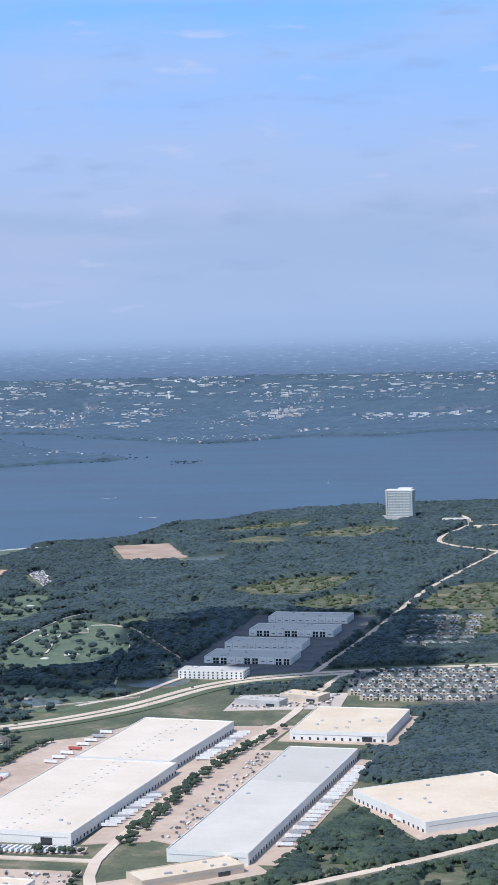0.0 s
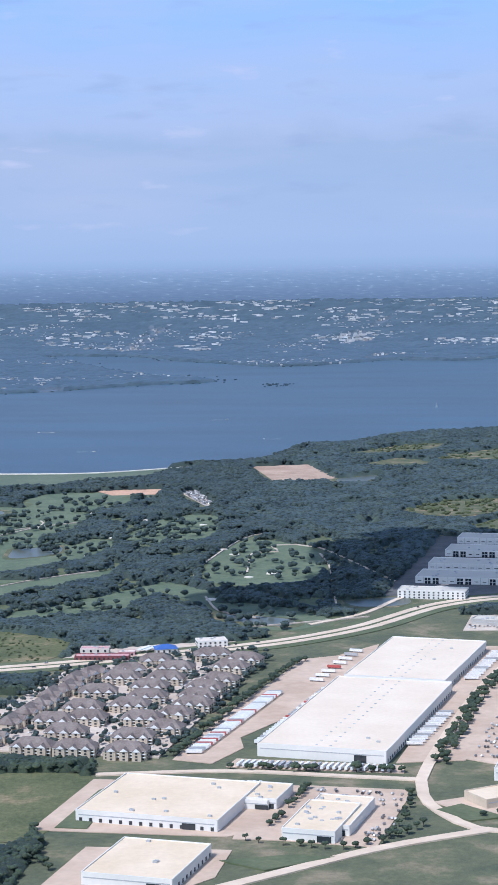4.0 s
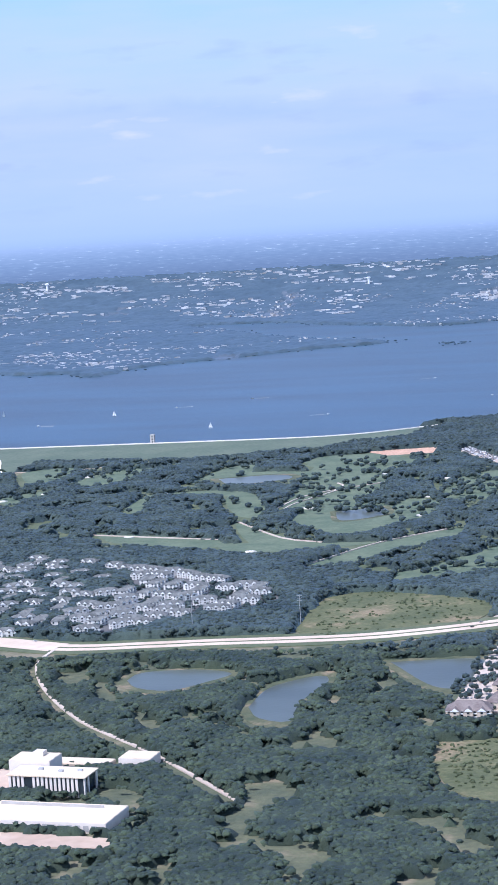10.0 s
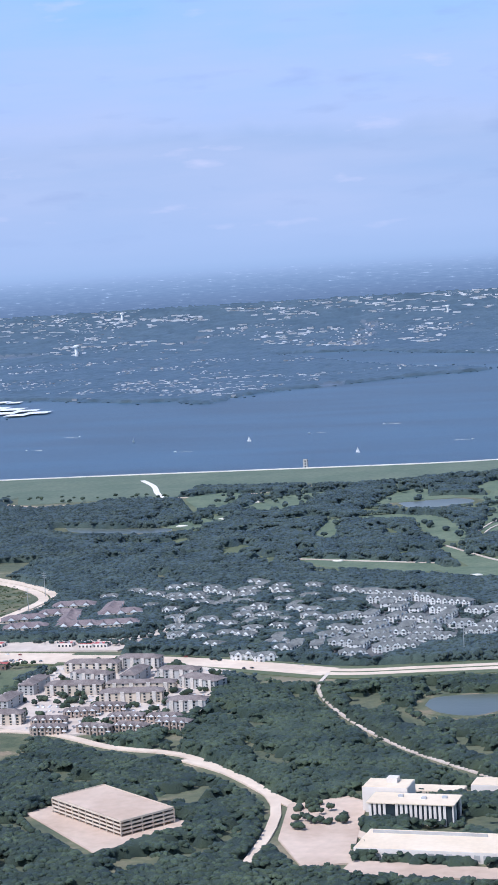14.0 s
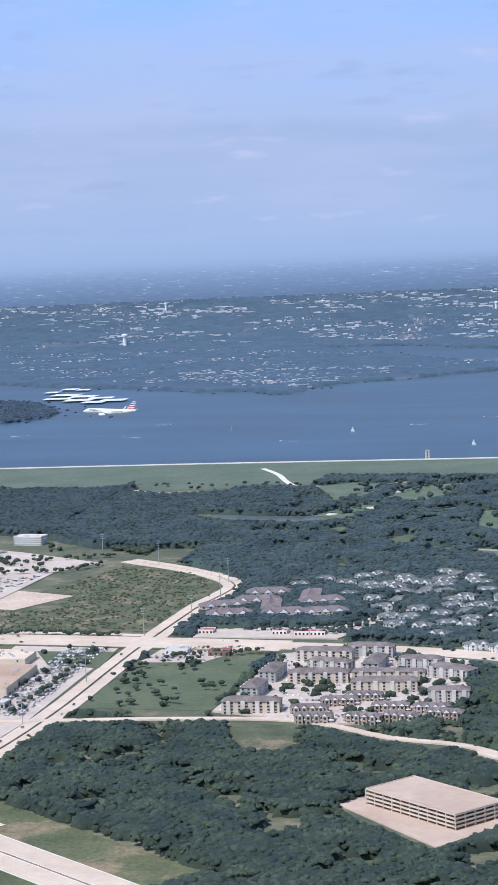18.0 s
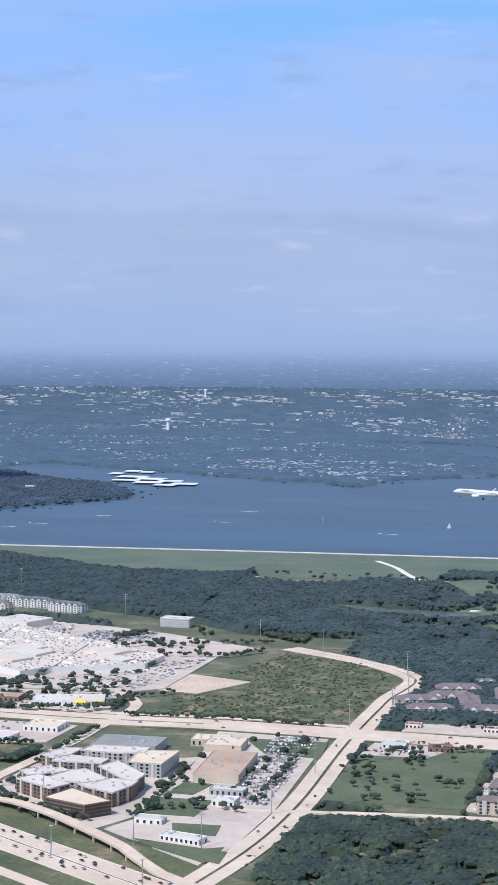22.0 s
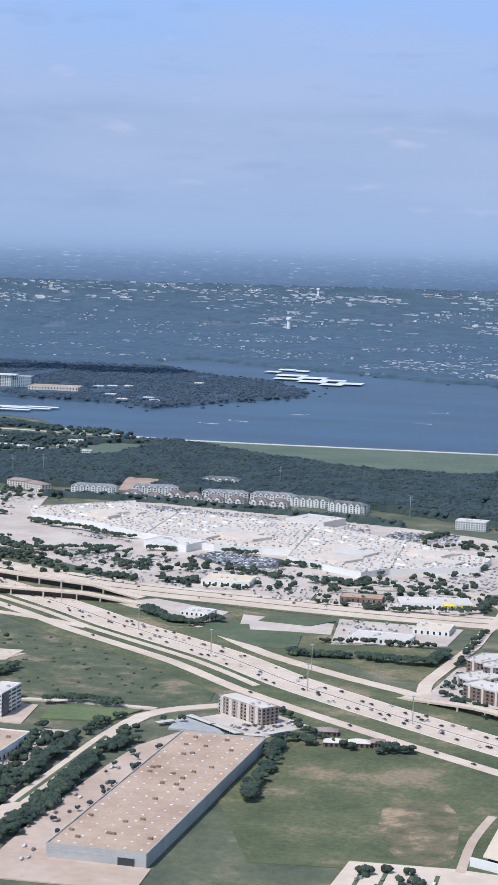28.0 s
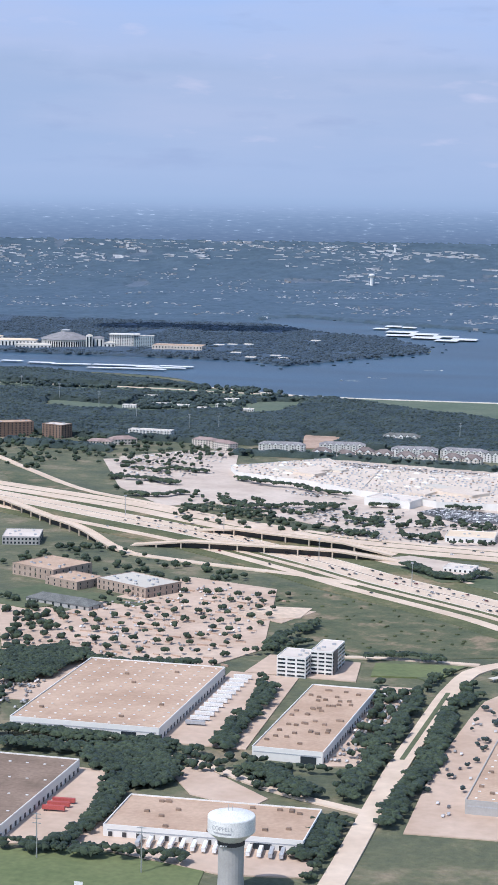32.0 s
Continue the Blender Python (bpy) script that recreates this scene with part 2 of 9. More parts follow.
def water(name, col, rough, wave):
    m, t, bsdf = nodes_of(name)
    geo = t.nodes.new("ShaderNodeNewGeometry")
    n = t.nodes.new("ShaderNodeTexNoise")
    n.inputs["Scale"].default_value = 1 / (160 * S)
    n.inputs["Detail"].default_value = 6
    stretch = t.nodes.new("ShaderNodeMapping")
    stretch.inputs["Scale"].default_value = (0.25, 1.0, 1.0)
    t.links.new(geo.outputs["Position"], stretch.inputs["Vector"])
    t.links.new(stretch.outputs[0], n.inputs["Vector"])
    ramp = t.nodes.new("ShaderNodeValToRGB")
    ramp.color_ramp.elements[0].color = (*[0.72 * v for v in col], 1)
    ramp.color_ramp.elements[1].color = (*[1.28 * v for v in col], 1)
    ramp.color_ramp.elements[0].position, ramp.color_ramp.elements[1].position = 0.35, 0.65
    t.links.new(n.outputs["Fac"], ramp.inputs["Fac"])
    t.links.new(ramp.outputs["Color"], bsdf.inputs["Base Color"])
    bsdf.inputs["Roughness"].default_value = rough
    bsdf.inputs["Specular IOR Level"].default_value = 0.3
    w = t.nodes.new("ShaderNodeTexNoise")
    w.inputs["Scale"].default_value = 1 / (6 * S)
    w.inputs["Detail"].default_value = 3
    t.links.new(geo.outputs["Position"], w.inputs["Vector"])
    bp = t.nodes.new("ShaderNodeBump")
    bp.inputs["Strength"].default_value, bp.inputs["Distance"].default_value = wave, 0.5
    t.links.new(w.outputs["Fac"], bp.inputs["Height"])
    t.links.new(bp.outputs["Normal"], bsdf.inputs["Normal"])
    return m


M_LAKE = water("lake_water", (0.020, 0.060, 0.103), 0.30, 0.4)
M_POND = water("pond_water", (0.10, 0.115, 0.10), 0.3, 0.1)


def sky_backdrop_material():
    """Hazy summer sky: glowing painted far land at its foot, a pale lavender haze low down, clear blue above, with thin
    streaks of cloud.
    """
    m = bpy.data.materials.new("hazy_sky")
    m.use_nodes = True
    t = m.node_tree
    t.nodes.clear()
    geo = t.nodes.new("ShaderNodeNewGeometry")
    sep = t.nodes.new("ShaderNodeSeparateXYZ")
    t.links.new(geo.outputs["Position"], sep.inputs[0])
    rng = t.nodes.new("ShaderNodeMapRange")
    rng.inputs["From Min"].default_value, rng.inputs["From Max"].default_value = 60, 1150
    wave = t.nodes.new("ShaderNodeTexNoise")
    wave.inputs["Scale"].default_value, wave.inputs["Detail"].default_value = 0.004, 4
    t.links.new(geo.outputs["Position"], wave.inputs["Vector"])
    sway = t.nodes.new("ShaderNodeMath")
    sway.operation = "MULTIPLY_ADD"
    sway.inputs[1].default_value = 0.0
    lean = t.nodes.new("ShaderNodeMapRange")
    lean.inputs["From Min"].default_value, lean.inputs["From Max"].default_value = 200, 420
    lean.inputs["To Max"].default_value = 150
    t.links.new(sep.outputs["Z"], lean.inputs["Value"])
    mid = t.nodes.new("ShaderNodeMath")
    mid.operation = "SUBTRACT"
    mid.inputs[1].default_value = 0.5
    t.links.new(wave.outputs["Fac"], mid.inputs[0])
    t.links.new(mid.outputs[0], sway.inputs[0])
    t.links.new(lean.outputs[0], sway.inputs[1])
    t.links.new(sep.outputs["Z"], sway.inputs[2])
    t.links.new(sway.outputs[0], rng.inputs["Value"])
    ramp = t.nodes.new("ShaderNodeValToRGB")
    cr = ramp.color_ramp
    # lowest stops: far land fading into haze, painted and self-lit
    cr.elements[0].position, cr.elements[0].color = 0.0, (0.140, 0.203, 0.325, 1)
    cr.elements[1].position, cr.elements[1].color = 1.0, (0.22, 0.48, 0.96, 1)
    for p, col in ((0.0177, (0.150, 0.216, 0.345)), (0.0294, (0.162, 0.232, 0.368)), (0.0536, (0.205, 0.290, 0.450)), (0.0779, (0.262, 0.358, 0.54)), (0.0915, (0.308, 0.410, 0.612)), (0.1002, (0.325, 0.435, 0.64)), (0.1148, (0.350, 0.458, 0.668)), (0.1652, (0.37, 0.475, 0.69)), (0.3788, (0.365, 0.465, 0.67)), (0.4176, (0.42, 0.51, 0.73)), (0.4759, (0.40, 0.515, 0.77)), (0.6117, (0.36, 0.52, 0.86)), (0.8059, (0.265, 0.505, 0.94))):
        cr.elements.new(p).color = (*col, 1)
    t.links.new(rng.outputs[0], ramp.inputs["Fac"])
    mp = t.nodes.new("ShaderNodeMapping")
    mp.inputs["Scale"].default_value = (0.0011, 0.0011, 0.0075)
    t.links.new(geo.outputs["Position"], mp.inputs["Vector"])
    n = t.nodes.new("ShaderNodeTexNoise")
    n.inputs["Scale"].default_value, n.inputs["Detail"].default_value = 1.0, 6
    n.inputs["Roughness"].default_value = 0.55
    t.links.new(mp.outputs[0], n.inputs["Vector"])
    cl = t.nodes.new("ShaderNodeValToRGB")
    cl.color_ramp.elements[0].position, cl.color_ramp.elements[0].color = 0.40, (0, 0, 0, 1)
    cl.color_ramp.elements[1].position, cl.color_ramp.elements[1].color = 0.66, (1, 1, 1, 1)
    t.links.new(n.outputs["Fac"], cl.inputs["Fac"])
    k = t.nodes.new("ShaderNodeMath")
    k.operation = "MULTIPLY"
    k.inputs[1].default_value = 0.45
    t.links.new(cl.outputs["Color"], k.inputs[0])
    k2 = t.nodes.new("ShaderNodeMath")
    k2.operation = "MULTIPLY"
    up = t.nodes.new("ShaderNodeMapRange")
    up.inputs["From Min"].default_value, up.inputs["From Max"].default_value = 180, 330
    t.links.new(sep.outputs["Z"], up.inputs["Value"])
    t.links.new(k.outputs[0], k2.inputs[0])
    t.links.new(up.outputs[0], k2.inputs[1])
    mix = t.nodes.new("ShaderNodeMix")
    mix.data_type = "RGBA"
    t.links.new(k2.outputs[0], mix.inputs["Factor"])
    t.links.new(ramp.outputs["Color"], mix.inputs["A"])
    mix.inputs["B"].default_value = (0.49, 0.54, 0.72, 1)
    mp2 = t.nodes.new("ShaderNodeMapping")
    mp2.inputs["Scale"].default_value, mp2.inputs["Location"].default_value = (0.0045, 0.0045, 0.018), (3, 1, 7)
    t.links.new(geo.outputs["Position"], mp2.inputs["Vector"])
    n2 = t.nodes.new("ShaderNodeTexNoise")
    n2.inputs["Scale"].default_value, n2.inputs["Detail"].default_value = 1.0, 5
    t.links.new(mp2.outputs[0], n2.inputs["Vector"])
    puff = t.nodes.new("ShaderNodeValToRGB")
    puff.color_ramp.elements[0].position, puff.color_ramp.elements[0].color = 0.58, (0, 0, 0, 1)
    puff.color_ramp.elements[1].position, puff.color_ramp.elements[1].color = 0.76, (0.45, 0.45, 0.45, 1)
    t.links.new(n2.outputs["Fac"], puff.inputs["Fac"])
    above = t.nodes.new("ShaderNodeMapRange")
    above.inputs["From Min"].default_value, above.inputs["From Max"].default_value = 195, 290
    t.links.new(sep.outputs["Z"], above.inputs["Value"])
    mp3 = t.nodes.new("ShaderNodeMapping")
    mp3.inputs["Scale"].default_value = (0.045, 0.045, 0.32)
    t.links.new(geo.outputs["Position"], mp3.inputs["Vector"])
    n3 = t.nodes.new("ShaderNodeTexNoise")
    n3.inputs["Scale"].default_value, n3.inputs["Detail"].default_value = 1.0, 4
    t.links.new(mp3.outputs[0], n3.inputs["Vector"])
    # bright specks of a far town painted on the lowest band
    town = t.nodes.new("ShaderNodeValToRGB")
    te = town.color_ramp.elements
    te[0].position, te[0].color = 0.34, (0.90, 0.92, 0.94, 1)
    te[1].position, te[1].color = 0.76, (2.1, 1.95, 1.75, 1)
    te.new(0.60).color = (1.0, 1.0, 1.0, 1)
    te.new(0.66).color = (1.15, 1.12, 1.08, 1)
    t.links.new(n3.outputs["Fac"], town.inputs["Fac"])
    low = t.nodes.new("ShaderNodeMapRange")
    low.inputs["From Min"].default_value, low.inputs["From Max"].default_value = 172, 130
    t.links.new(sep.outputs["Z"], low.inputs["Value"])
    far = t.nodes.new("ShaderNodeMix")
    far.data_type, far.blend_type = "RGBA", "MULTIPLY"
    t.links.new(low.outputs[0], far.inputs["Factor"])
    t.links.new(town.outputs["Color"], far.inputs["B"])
    mix2 = t.nodes.new("ShaderNodeMix")
    mix2.data_type = "RGBA"
    shade = t.nodes.new("ShaderNodeMath")
    shade.operation = "MULTIPLY"
    t.links.new(puff.outputs["Color"], shade.inputs[0])
    t.links.new(above.outputs[0], shade.inputs[1])
    t.links.new(shade.outputs[0], mix2.inputs["Factor"])
    t.links.new(mix.outputs["Result"], mix2.inputs["A"])
    mix2.inputs["B"].default_value = (0.30, 0.385, 0.60, 1)
    lit = t.nodes.new("ShaderNodeValToRGB")
    lit.color_ramp.elements[0].position, lit.color_ramp.elements[0].color = 0.24, (0.42, 0.42, 0.42, 1)
    lit.color_ramp.elements[1].position, lit.color_ramp.elements[1].color = 0.36, (0, 0, 0, 1)
    t.links.new(n2.outputs["Fac"], lit.inputs["Fac"])
    mix3 = t.nodes.new("ShaderNodeMix")
    mix3.data_type = "RGBA"
    bright = t.nodes.new("ShaderNodeMath")
    bright.operation = "MULTIPLY"
    t.links.new(lit.outputs["Color"], bright.inputs[0])
    t.links.new(above.outputs[0], bright.inputs[1])
    t.links.new(bright.outputs[0], mix3.inputs["Factor"])
    t.links.new(mix2.outputs["Result"], mix3.inputs["A"])
    mix3.inputs["B"].default_value = (0.66, 0.64, 0.80, 1)
    em = t.nodes.new("ShaderNodeEmission")
    em.inputs["Strength"].default_value = 1.0
    t.links.new(mix3.outputs["Result"], far.inputs["A"])
    t.links.new(far.outputs["Result"], em.inputs["Color"])
    out = t.nodes.new("ShaderNodeOutputMaterial")
    t.links.new(em.outputs[0], out.inputs["Surface"])
    return m


M_SKY = sky_backdrop_material()

# ---- mesh tools (true metres in, scaled by S when linked) ----
RND = random.Random(7)
NPR = np.random.RandomState(5)


def turn(x, y, deg):
    c, s = math.cos(radians(deg)), math.sin(radians(deg))
    return c * x - s * y, s * x + c * y


class Shape:
    """Collects faces of one mesh."""

    def __init__(self):
        self.v, self.f = [], []

    def add(self, verts, faces):
        o = len(self.v)
        self.v += [tuple(p) for p in verts]
        self.f += [tuple(i + o for i in q) for q in faces]
        return self

    def box(self, x, y, z, w, d, h, rot=0.0, taper=1.0):
        """A box centred on x, y, standing on z."""
        pts = []
        for k, zz in ((1.0, z), (taper, z + h)):
            for a, b in ((-1, -1), (1, -1), (1, 1), (-1, 1)):
                px, py = turn(a * w / 2 * k, b * d / 2 * k, rot)
                pts.append((x + px, y + py, zz))
        return self.add(pts, [(0, 3, 2, 1), (4, 5, 6, 7), (0, 1, 5, 4), (1, 2, 6, 5), (2, 3, 7, 6), (3, 0, 4, 7)])

    def prism(self, poly, z0, z1, top=True, sides=True, bottom=False):
        n = len(poly)
        area = sum(poly[i - 1][0] * poly[i][1] - poly[i][0] * poly[i - 1][1] for i in range(n))
        if area < 0:
            poly = poly[::-1]
        pts = [(*p[:2], z0) for p in poly] + [(*p[:2], z1) for p in poly]
        faces = []
        if sides:
            faces += [(i, (i + 1) % n, n + (i + 1) % n, n + i) for i in range(n)]
        if top:
            faces.append(tuple(range(n, 2 * n)))
        if bottom:
            faces.append(tuple(range(n - 1, -1, -1)))
        return self.add(pts, faces)

    def tube(self, x, y, z, r, h, n=8, r2=None, cap=True):
        r2 = r if r2 is None else r2
        pts = [(x + q * math.cos(2 * math.pi * i / n), y + q * math.sin(2 * math.pi * i / n), zz) for q, zz in ((r, z), (r2, z + h)) for i in range(n)]
        faces = [(i, (i + 1) % n, n + (i + 1) % n, n + i) for i in range(n)]
        if cap:
            faces += [tuple(range(n, 2 * n)), tuple(range(n - 1, -1, -1))]
        return self.add(pts, faces)

    def lathe(self, rings, n=16, x=0, y=0):
        """Rings of (radius, z) round an upright axis."""
        pts = [(x + r * math.cos(2 * math.pi * i / n), y + r * math.sin(2 * math.pi * i / n), z) for r, z in rings for i in range(n)]
        faces = [(k * n + i, k * n + (i + 1) % n, (k + 1) * n + (i + 1) % n, (k + 1) * n + i) for k in range(len(rings) - 1) for i in range(n)]
        faces += [tuple(range(n - 1, -1, -1)), tuple(range((len(rings) - 1) * n, len(rings) * n))]
        return self.add(pts, faces)

    def hip(self, x, y, z, w, d, h, rot=0.0, eave=0.6, gable=False):
        """A hipped or gabled roof with its ridge along the longer side."""
        w, d = w + 2 * eave, d + 2 * eave
        if w >= d:
            e = 0 if gable else min(d / 2, w / 2 - 0.5)
            ridge = ((-w / 2 + e, 0), (w / 2 - e, 0))
        else:
            e = 0 if gable else min(w / 2, d / 2 - 0.5)
            ridge = ((0, -d / 2 + e), (0, d / 2 - e))
        base = [(-w / 2, -d / 2), (w / 2, -d / 2), (w / 2, d / 2), (-w / 2, d / 2)]
        pts = []
        for (px, py), pz in [(b, z - 0.25) for b in base] + [(b, z) for b in base] + [(r, z + h) for r in ridge]:
            qx, qy = turn(px, py, rot)
            pts.append((x + qx, y + qy, pz))
        faces = [(3, 2, 1, 0), (0, 1, 5, 4), (1, 2, 6, 5), (2, 3, 7, 6), (3, 0, 4, 7)]
        if w >= d:
            faces += [(4, 5, 9, 8), (5, 6, 9), (6, 7, 8, 9), (7, 4, 8)]
        else:
            faces += [(4, 5, 8), (5, 6, 9, 8), (6, 7, 9), (7, 4, 8, 9)]
        return self.add(pts, faces)

    def mesh(self, name, mat, smooth=False):
        me = bpy.data.meshes.new(name)
        me.from_pydata([(a * S, b * S, c * S) for a, b, c in self.v], [], self.f)
        me.materials.append(mat)
        if smooth:
            me.shade_smooth()
        me.update()
        return me


def part(name, shape, mat, parent, label="", smooth=False):
    """One mesh object under a thing or under a part."""
    ob = new(name, shape if isinstance(shape, bpy.types.Mesh) else shape.mesh(name, mat, smooth))
    ob.parent = parent
    if label:
        ob["label"] = label
    return ob


def thing(name, x, y, z=0.0, rot=0.0, label="", category="", group="", kind=""):
    ob = new(name)
    ob.empty_display_size = 1
    ob.matrix_basis = pose(x * S, y * S, z * S, 0, 0, rot)
    return tagged(ob, label, category, group, kind)


def setting(name, shape, mat, label, category, kind="structure", smooth=False):
    return tagged(new(name, shape.mesh(name, mat, smooth)), label, category, "", kind)


def big_mesh(name, verts, faces, mat, smooth=False):
    """A mesh from arrays: verts (n, 3) in true metres, faces (m, k)."""
    me = bpy.data.meshes.new(name)
    m, k = faces.shape
    me.vertices.add(len(verts))
    me.vertices.foreach_set("co", (verts * S).astype(np.float32).ravel())
    me.loops.add(m * k)
    me.loops.foreach_set("vertex_index", faces.astype(np.int32).ravel())
    me.polygons.add(m)
    me.polygons.foreach_set("loop_start", np.arange(0, m * k, k, dtype=np.int32))
    me.update(calc_edges=True)
    me.materials.append(mat)
    if smooth:
        me.shade_smooth()
    return me


# ---- land cover raster: where trees may stand ----
CELL = 4.0
X0, X1, Y0, Y1 = -3000.0, 1600.0, 1000.0, 5300.0
NX, NY = int((X1 - X0) / CELL), int((Y1 - Y0) / CELL)
WOOD = np.zeros((NY, NX), bool)


def cells(poly, x0, y0, cell, nx, ny):
    """Row and column ranges and the inside mask of a polygon on a raster."""
    p = np.array(poly, float)[:, :2]
    i0, i1 = max(0, int((p[:, 0].min() - x0) / cell)), min(nx, int((p[:, 0].max() - x0) / cell) + 2)
    j0, j1 = max(0, int((p[:, 1].min() - y0) / cell)), min(ny, int((p[:, 1].max() - y0) / cell) + 2)
    if i1 <= i0 or j1 <= j0:
        return slice(0, 0), slice(0, 0), np.zeros((0, 0), bool)
    xs, ys = x0 + (np.arange(i0, i1) + 0.5) * cell, y0 + (np.arange(j0, j1) + 0.5) * cell
    gx, gy = np.meshgrid(xs, ys)
    inside = np.zeros(gx.shape, bool)
    for (ax, ay), (bx, by) in zip(p, np.roll(p, -1, axis=0)):
        if ay != by:
            hit = ((ay > gy) != (by > gy)) & (gx < (bx - ax) * (gy - ay) / (by - ay) + ax)
            inside ^= hit
    return slice(j0, j1), slice(i0, i1), inside


def cover(poly, wood):
    r, c, m = cells(poly, X0, Y0, CELL, NX, NY)
    WOOD[r, c][m] = wood


def ribbon(line, width, grow=0.0):
    """The outline of a band of that width along a line, as two lists of points."""
    p = np.array(line, float)
    d = np.gradient(p, axis=0)
    d /= np.linalg.norm(d, axis=1)[:, None]
    nrm = np.stack([-d[:, 1], d[:, 0]], 1) * (width / 2 + grow)
    return p + nrm, p - nrm


def curve(line, step=25.0):
    """A line through the points, rounded (Catmull-Rom)."""
    p = [np.array(q, float) for q in line]
    p = [2 * p[0] - p[1]] + p + [2 * p[-1] - p[-2]]
    out = []
    for a, b, c, d in zip(p, p[1:], p[2:], p[3:]):
        n = max(2, int(np.linalg.norm(c - b) / step))
        for t in np.arange(n) / n:
            out.append(0.5 * ((2 * b) + (c - a) * t + (2 * a - 5 * b + 4 * c - d) * t**2 + (3 * b - a - 3 * c + d) * t**3))
    out.append(p[-2])
    return np.array(out)


def rect(x, y, w, d, rot):
    return [(x + a, y + b) for a, b in (turn(i * w / 2, j * d / 2, rot) for i, j in ((-1, -1), (1, -1), (1, 1), (-1, 1)))]


def clear_view(poly):
    """No trees on it, nor so close on the side of the flight path that they would hide it."""
    y = sum(p[1] for p in poly) / len(poly)
    for d in np.arange(0, 0.016 * y, 8.0):
        cover([(p[0], p[1] - d) for p in poly], False)


LAID = set()


def lift(z):
    """Keeps laid surfaces a hair above one another."""
    k = round(z * 60) + len(LAID)
    while k in LAID:
        k += 1
    LAID.add(k)
    return k * 0.0055


def patch(name, poly, z, mat, label, category, rounded=False, kind="structure", clear=True):
    """A thin slab of ground cover lying on the ground."""
    if rounded:
        q = list(poly) + [poly[0]]
        poly = [tuple(a) for a in curve(q, 12)[:-1]]
    if clear:
        clear_view(poly)
    sh = Shape().prism(poly, -0.5, lift(z))
    return setting(name, sh, mat, label, category, kind)


def band(name, line, width, z, mat, label, category, clear=3.0, rounded=True, zs=None):
    pts = curve(line) if rounded else np.array(line, float)
    a, b = ribbon(pts, width)
    ca, cb = ribbon(pts, width, clear)
    for i in range(len(pts) - 1):
        clear_view([ca[i], ca[i + 1], cb[i + 1], cb[i]])
    sh = Shape()
    n = len(pts)
    z = lift(z)
    zz = [z] * n if zs is None else list(np.interp(np.linspace(0, 1, n), np.linspace(0, 1, len(zs)), zs))
    for i in range(n):
        sh.v += [(*a[i], zz[i]), (*b[i], zz[i]), (*a[i], -0.3), (*b[i], -0.3)]
    for i in range(n - 1):
        o = 4 * i
        sh.f += [(o, o + 1, o + 5, o + 4), (o + 2, o, o + 4, o + 6), (o + 1, o + 3, o + 7, o + 5)]
    return setting(name, sh, mat, label, category)

# ---- the land ----


def land_z(x, y):
    """Height of the ground in true metres: level, with an added rise far beyond the lake in place of flat land running
    to the horizon.
    """
    r = math.hypot(x, y)
    return 0.0 if r < 8060 else 205.0 * ((r - 8060) / 1540) ** 2


def build_ground():
    radii = [0, 600, 1200, 2000, 3200, 4600, 6000, 7200, 7600] + list(np.linspace(8060, 9400, 24))
    n = 96
    verts, faces = [], []
    for r in radii:
        for i in range(n):
            a = 2 * math.pi * i / n
            x, y = r * math.cos(a), r * math.sin(a)
            ripple = 0 if r < 8100 else 2 * noise.noise((x / 900, y / 900, 0)) * min(1, (r - 8100) / 500)
            verts.append((x, y, land_z(x, y) + ripple - (4 if r > 7500 else 0)))
    for k in range(len(radii) - 1):
        for i in range(n):
            a, b = k * n + i, k * n + (i + 1) % n
            faces.append((a, a + n, b + n, b) if k else (a, a + n, b + n))
    sh = Shape().add(verts, faces)
    setting("ground", sh, M_GROUND, "flat green and brown scrub ground, raised far out to meet the horizon", "ground", smooth=True)


build_ground()


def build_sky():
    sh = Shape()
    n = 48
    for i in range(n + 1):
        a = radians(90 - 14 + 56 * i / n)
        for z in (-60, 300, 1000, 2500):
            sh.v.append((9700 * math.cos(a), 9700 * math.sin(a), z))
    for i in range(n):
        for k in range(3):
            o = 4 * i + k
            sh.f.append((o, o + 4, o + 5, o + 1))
    setting("backdrop", sh, M_SKY, "hazy pale blue summer sky with thin streaks of cloud over painted far land", "sky", smooth=True)


build_sky()

LAKE = [(1600, 5100), (1100, 5050), (805, 4968), (639, 4899), (479, 4832), (348, 4600), (246, 4554), (213, 4400), (190, 4235), (110, 4205),
        (36, 4150), (-39, 4071), (-126, 4021), (-262, 3998), (-547, 3994), (-1000, 3990), (-1470, 3976), (-1660, 3973), (-1799, 3990),
        (-1985, 4085), (-2100, 4250), (-2300, 4330), (-2900, 4360), (-2900, 4720), (-2183, 4746), (-1990, 4699), (-1924, 4641),
        (-1801, 4892), (-1640, 5150), (-1720, 5400), (-1840, 5610), (-2000, 5690), (-2170, 5930), (-2290, 6150), (-2215, 6390), (-2030, 6280)]
LAKE += [(-1850, 6150), (-1711, 6100), (-1540, 5960), (-1335, 5841), (-1220, 5830), (-1113, 5690), (-1054, 5910), (-965, 6060), (-837, 6138), (-743, 6214),
         (-568, 6400), (-400, 6480), (-345, 6570), (-500, 6730), (-720, 6930), (-900, 7240), (-1150, 7640), (-1310, 7960), (-1160, 8110), (-900, 7890), (-690, 7650), (-438, 7420), (-243, 7290),
         (-29, 7411), (192, 7650), (424, 7562), (664, 7800), (1100, 7700), (1800, 7700)]
LAKE = [(x * min(1, 8040 / math.hypot(x, y)), y * min(1, 8040 / math.hypot(x, y))) for x, y in LAKE]
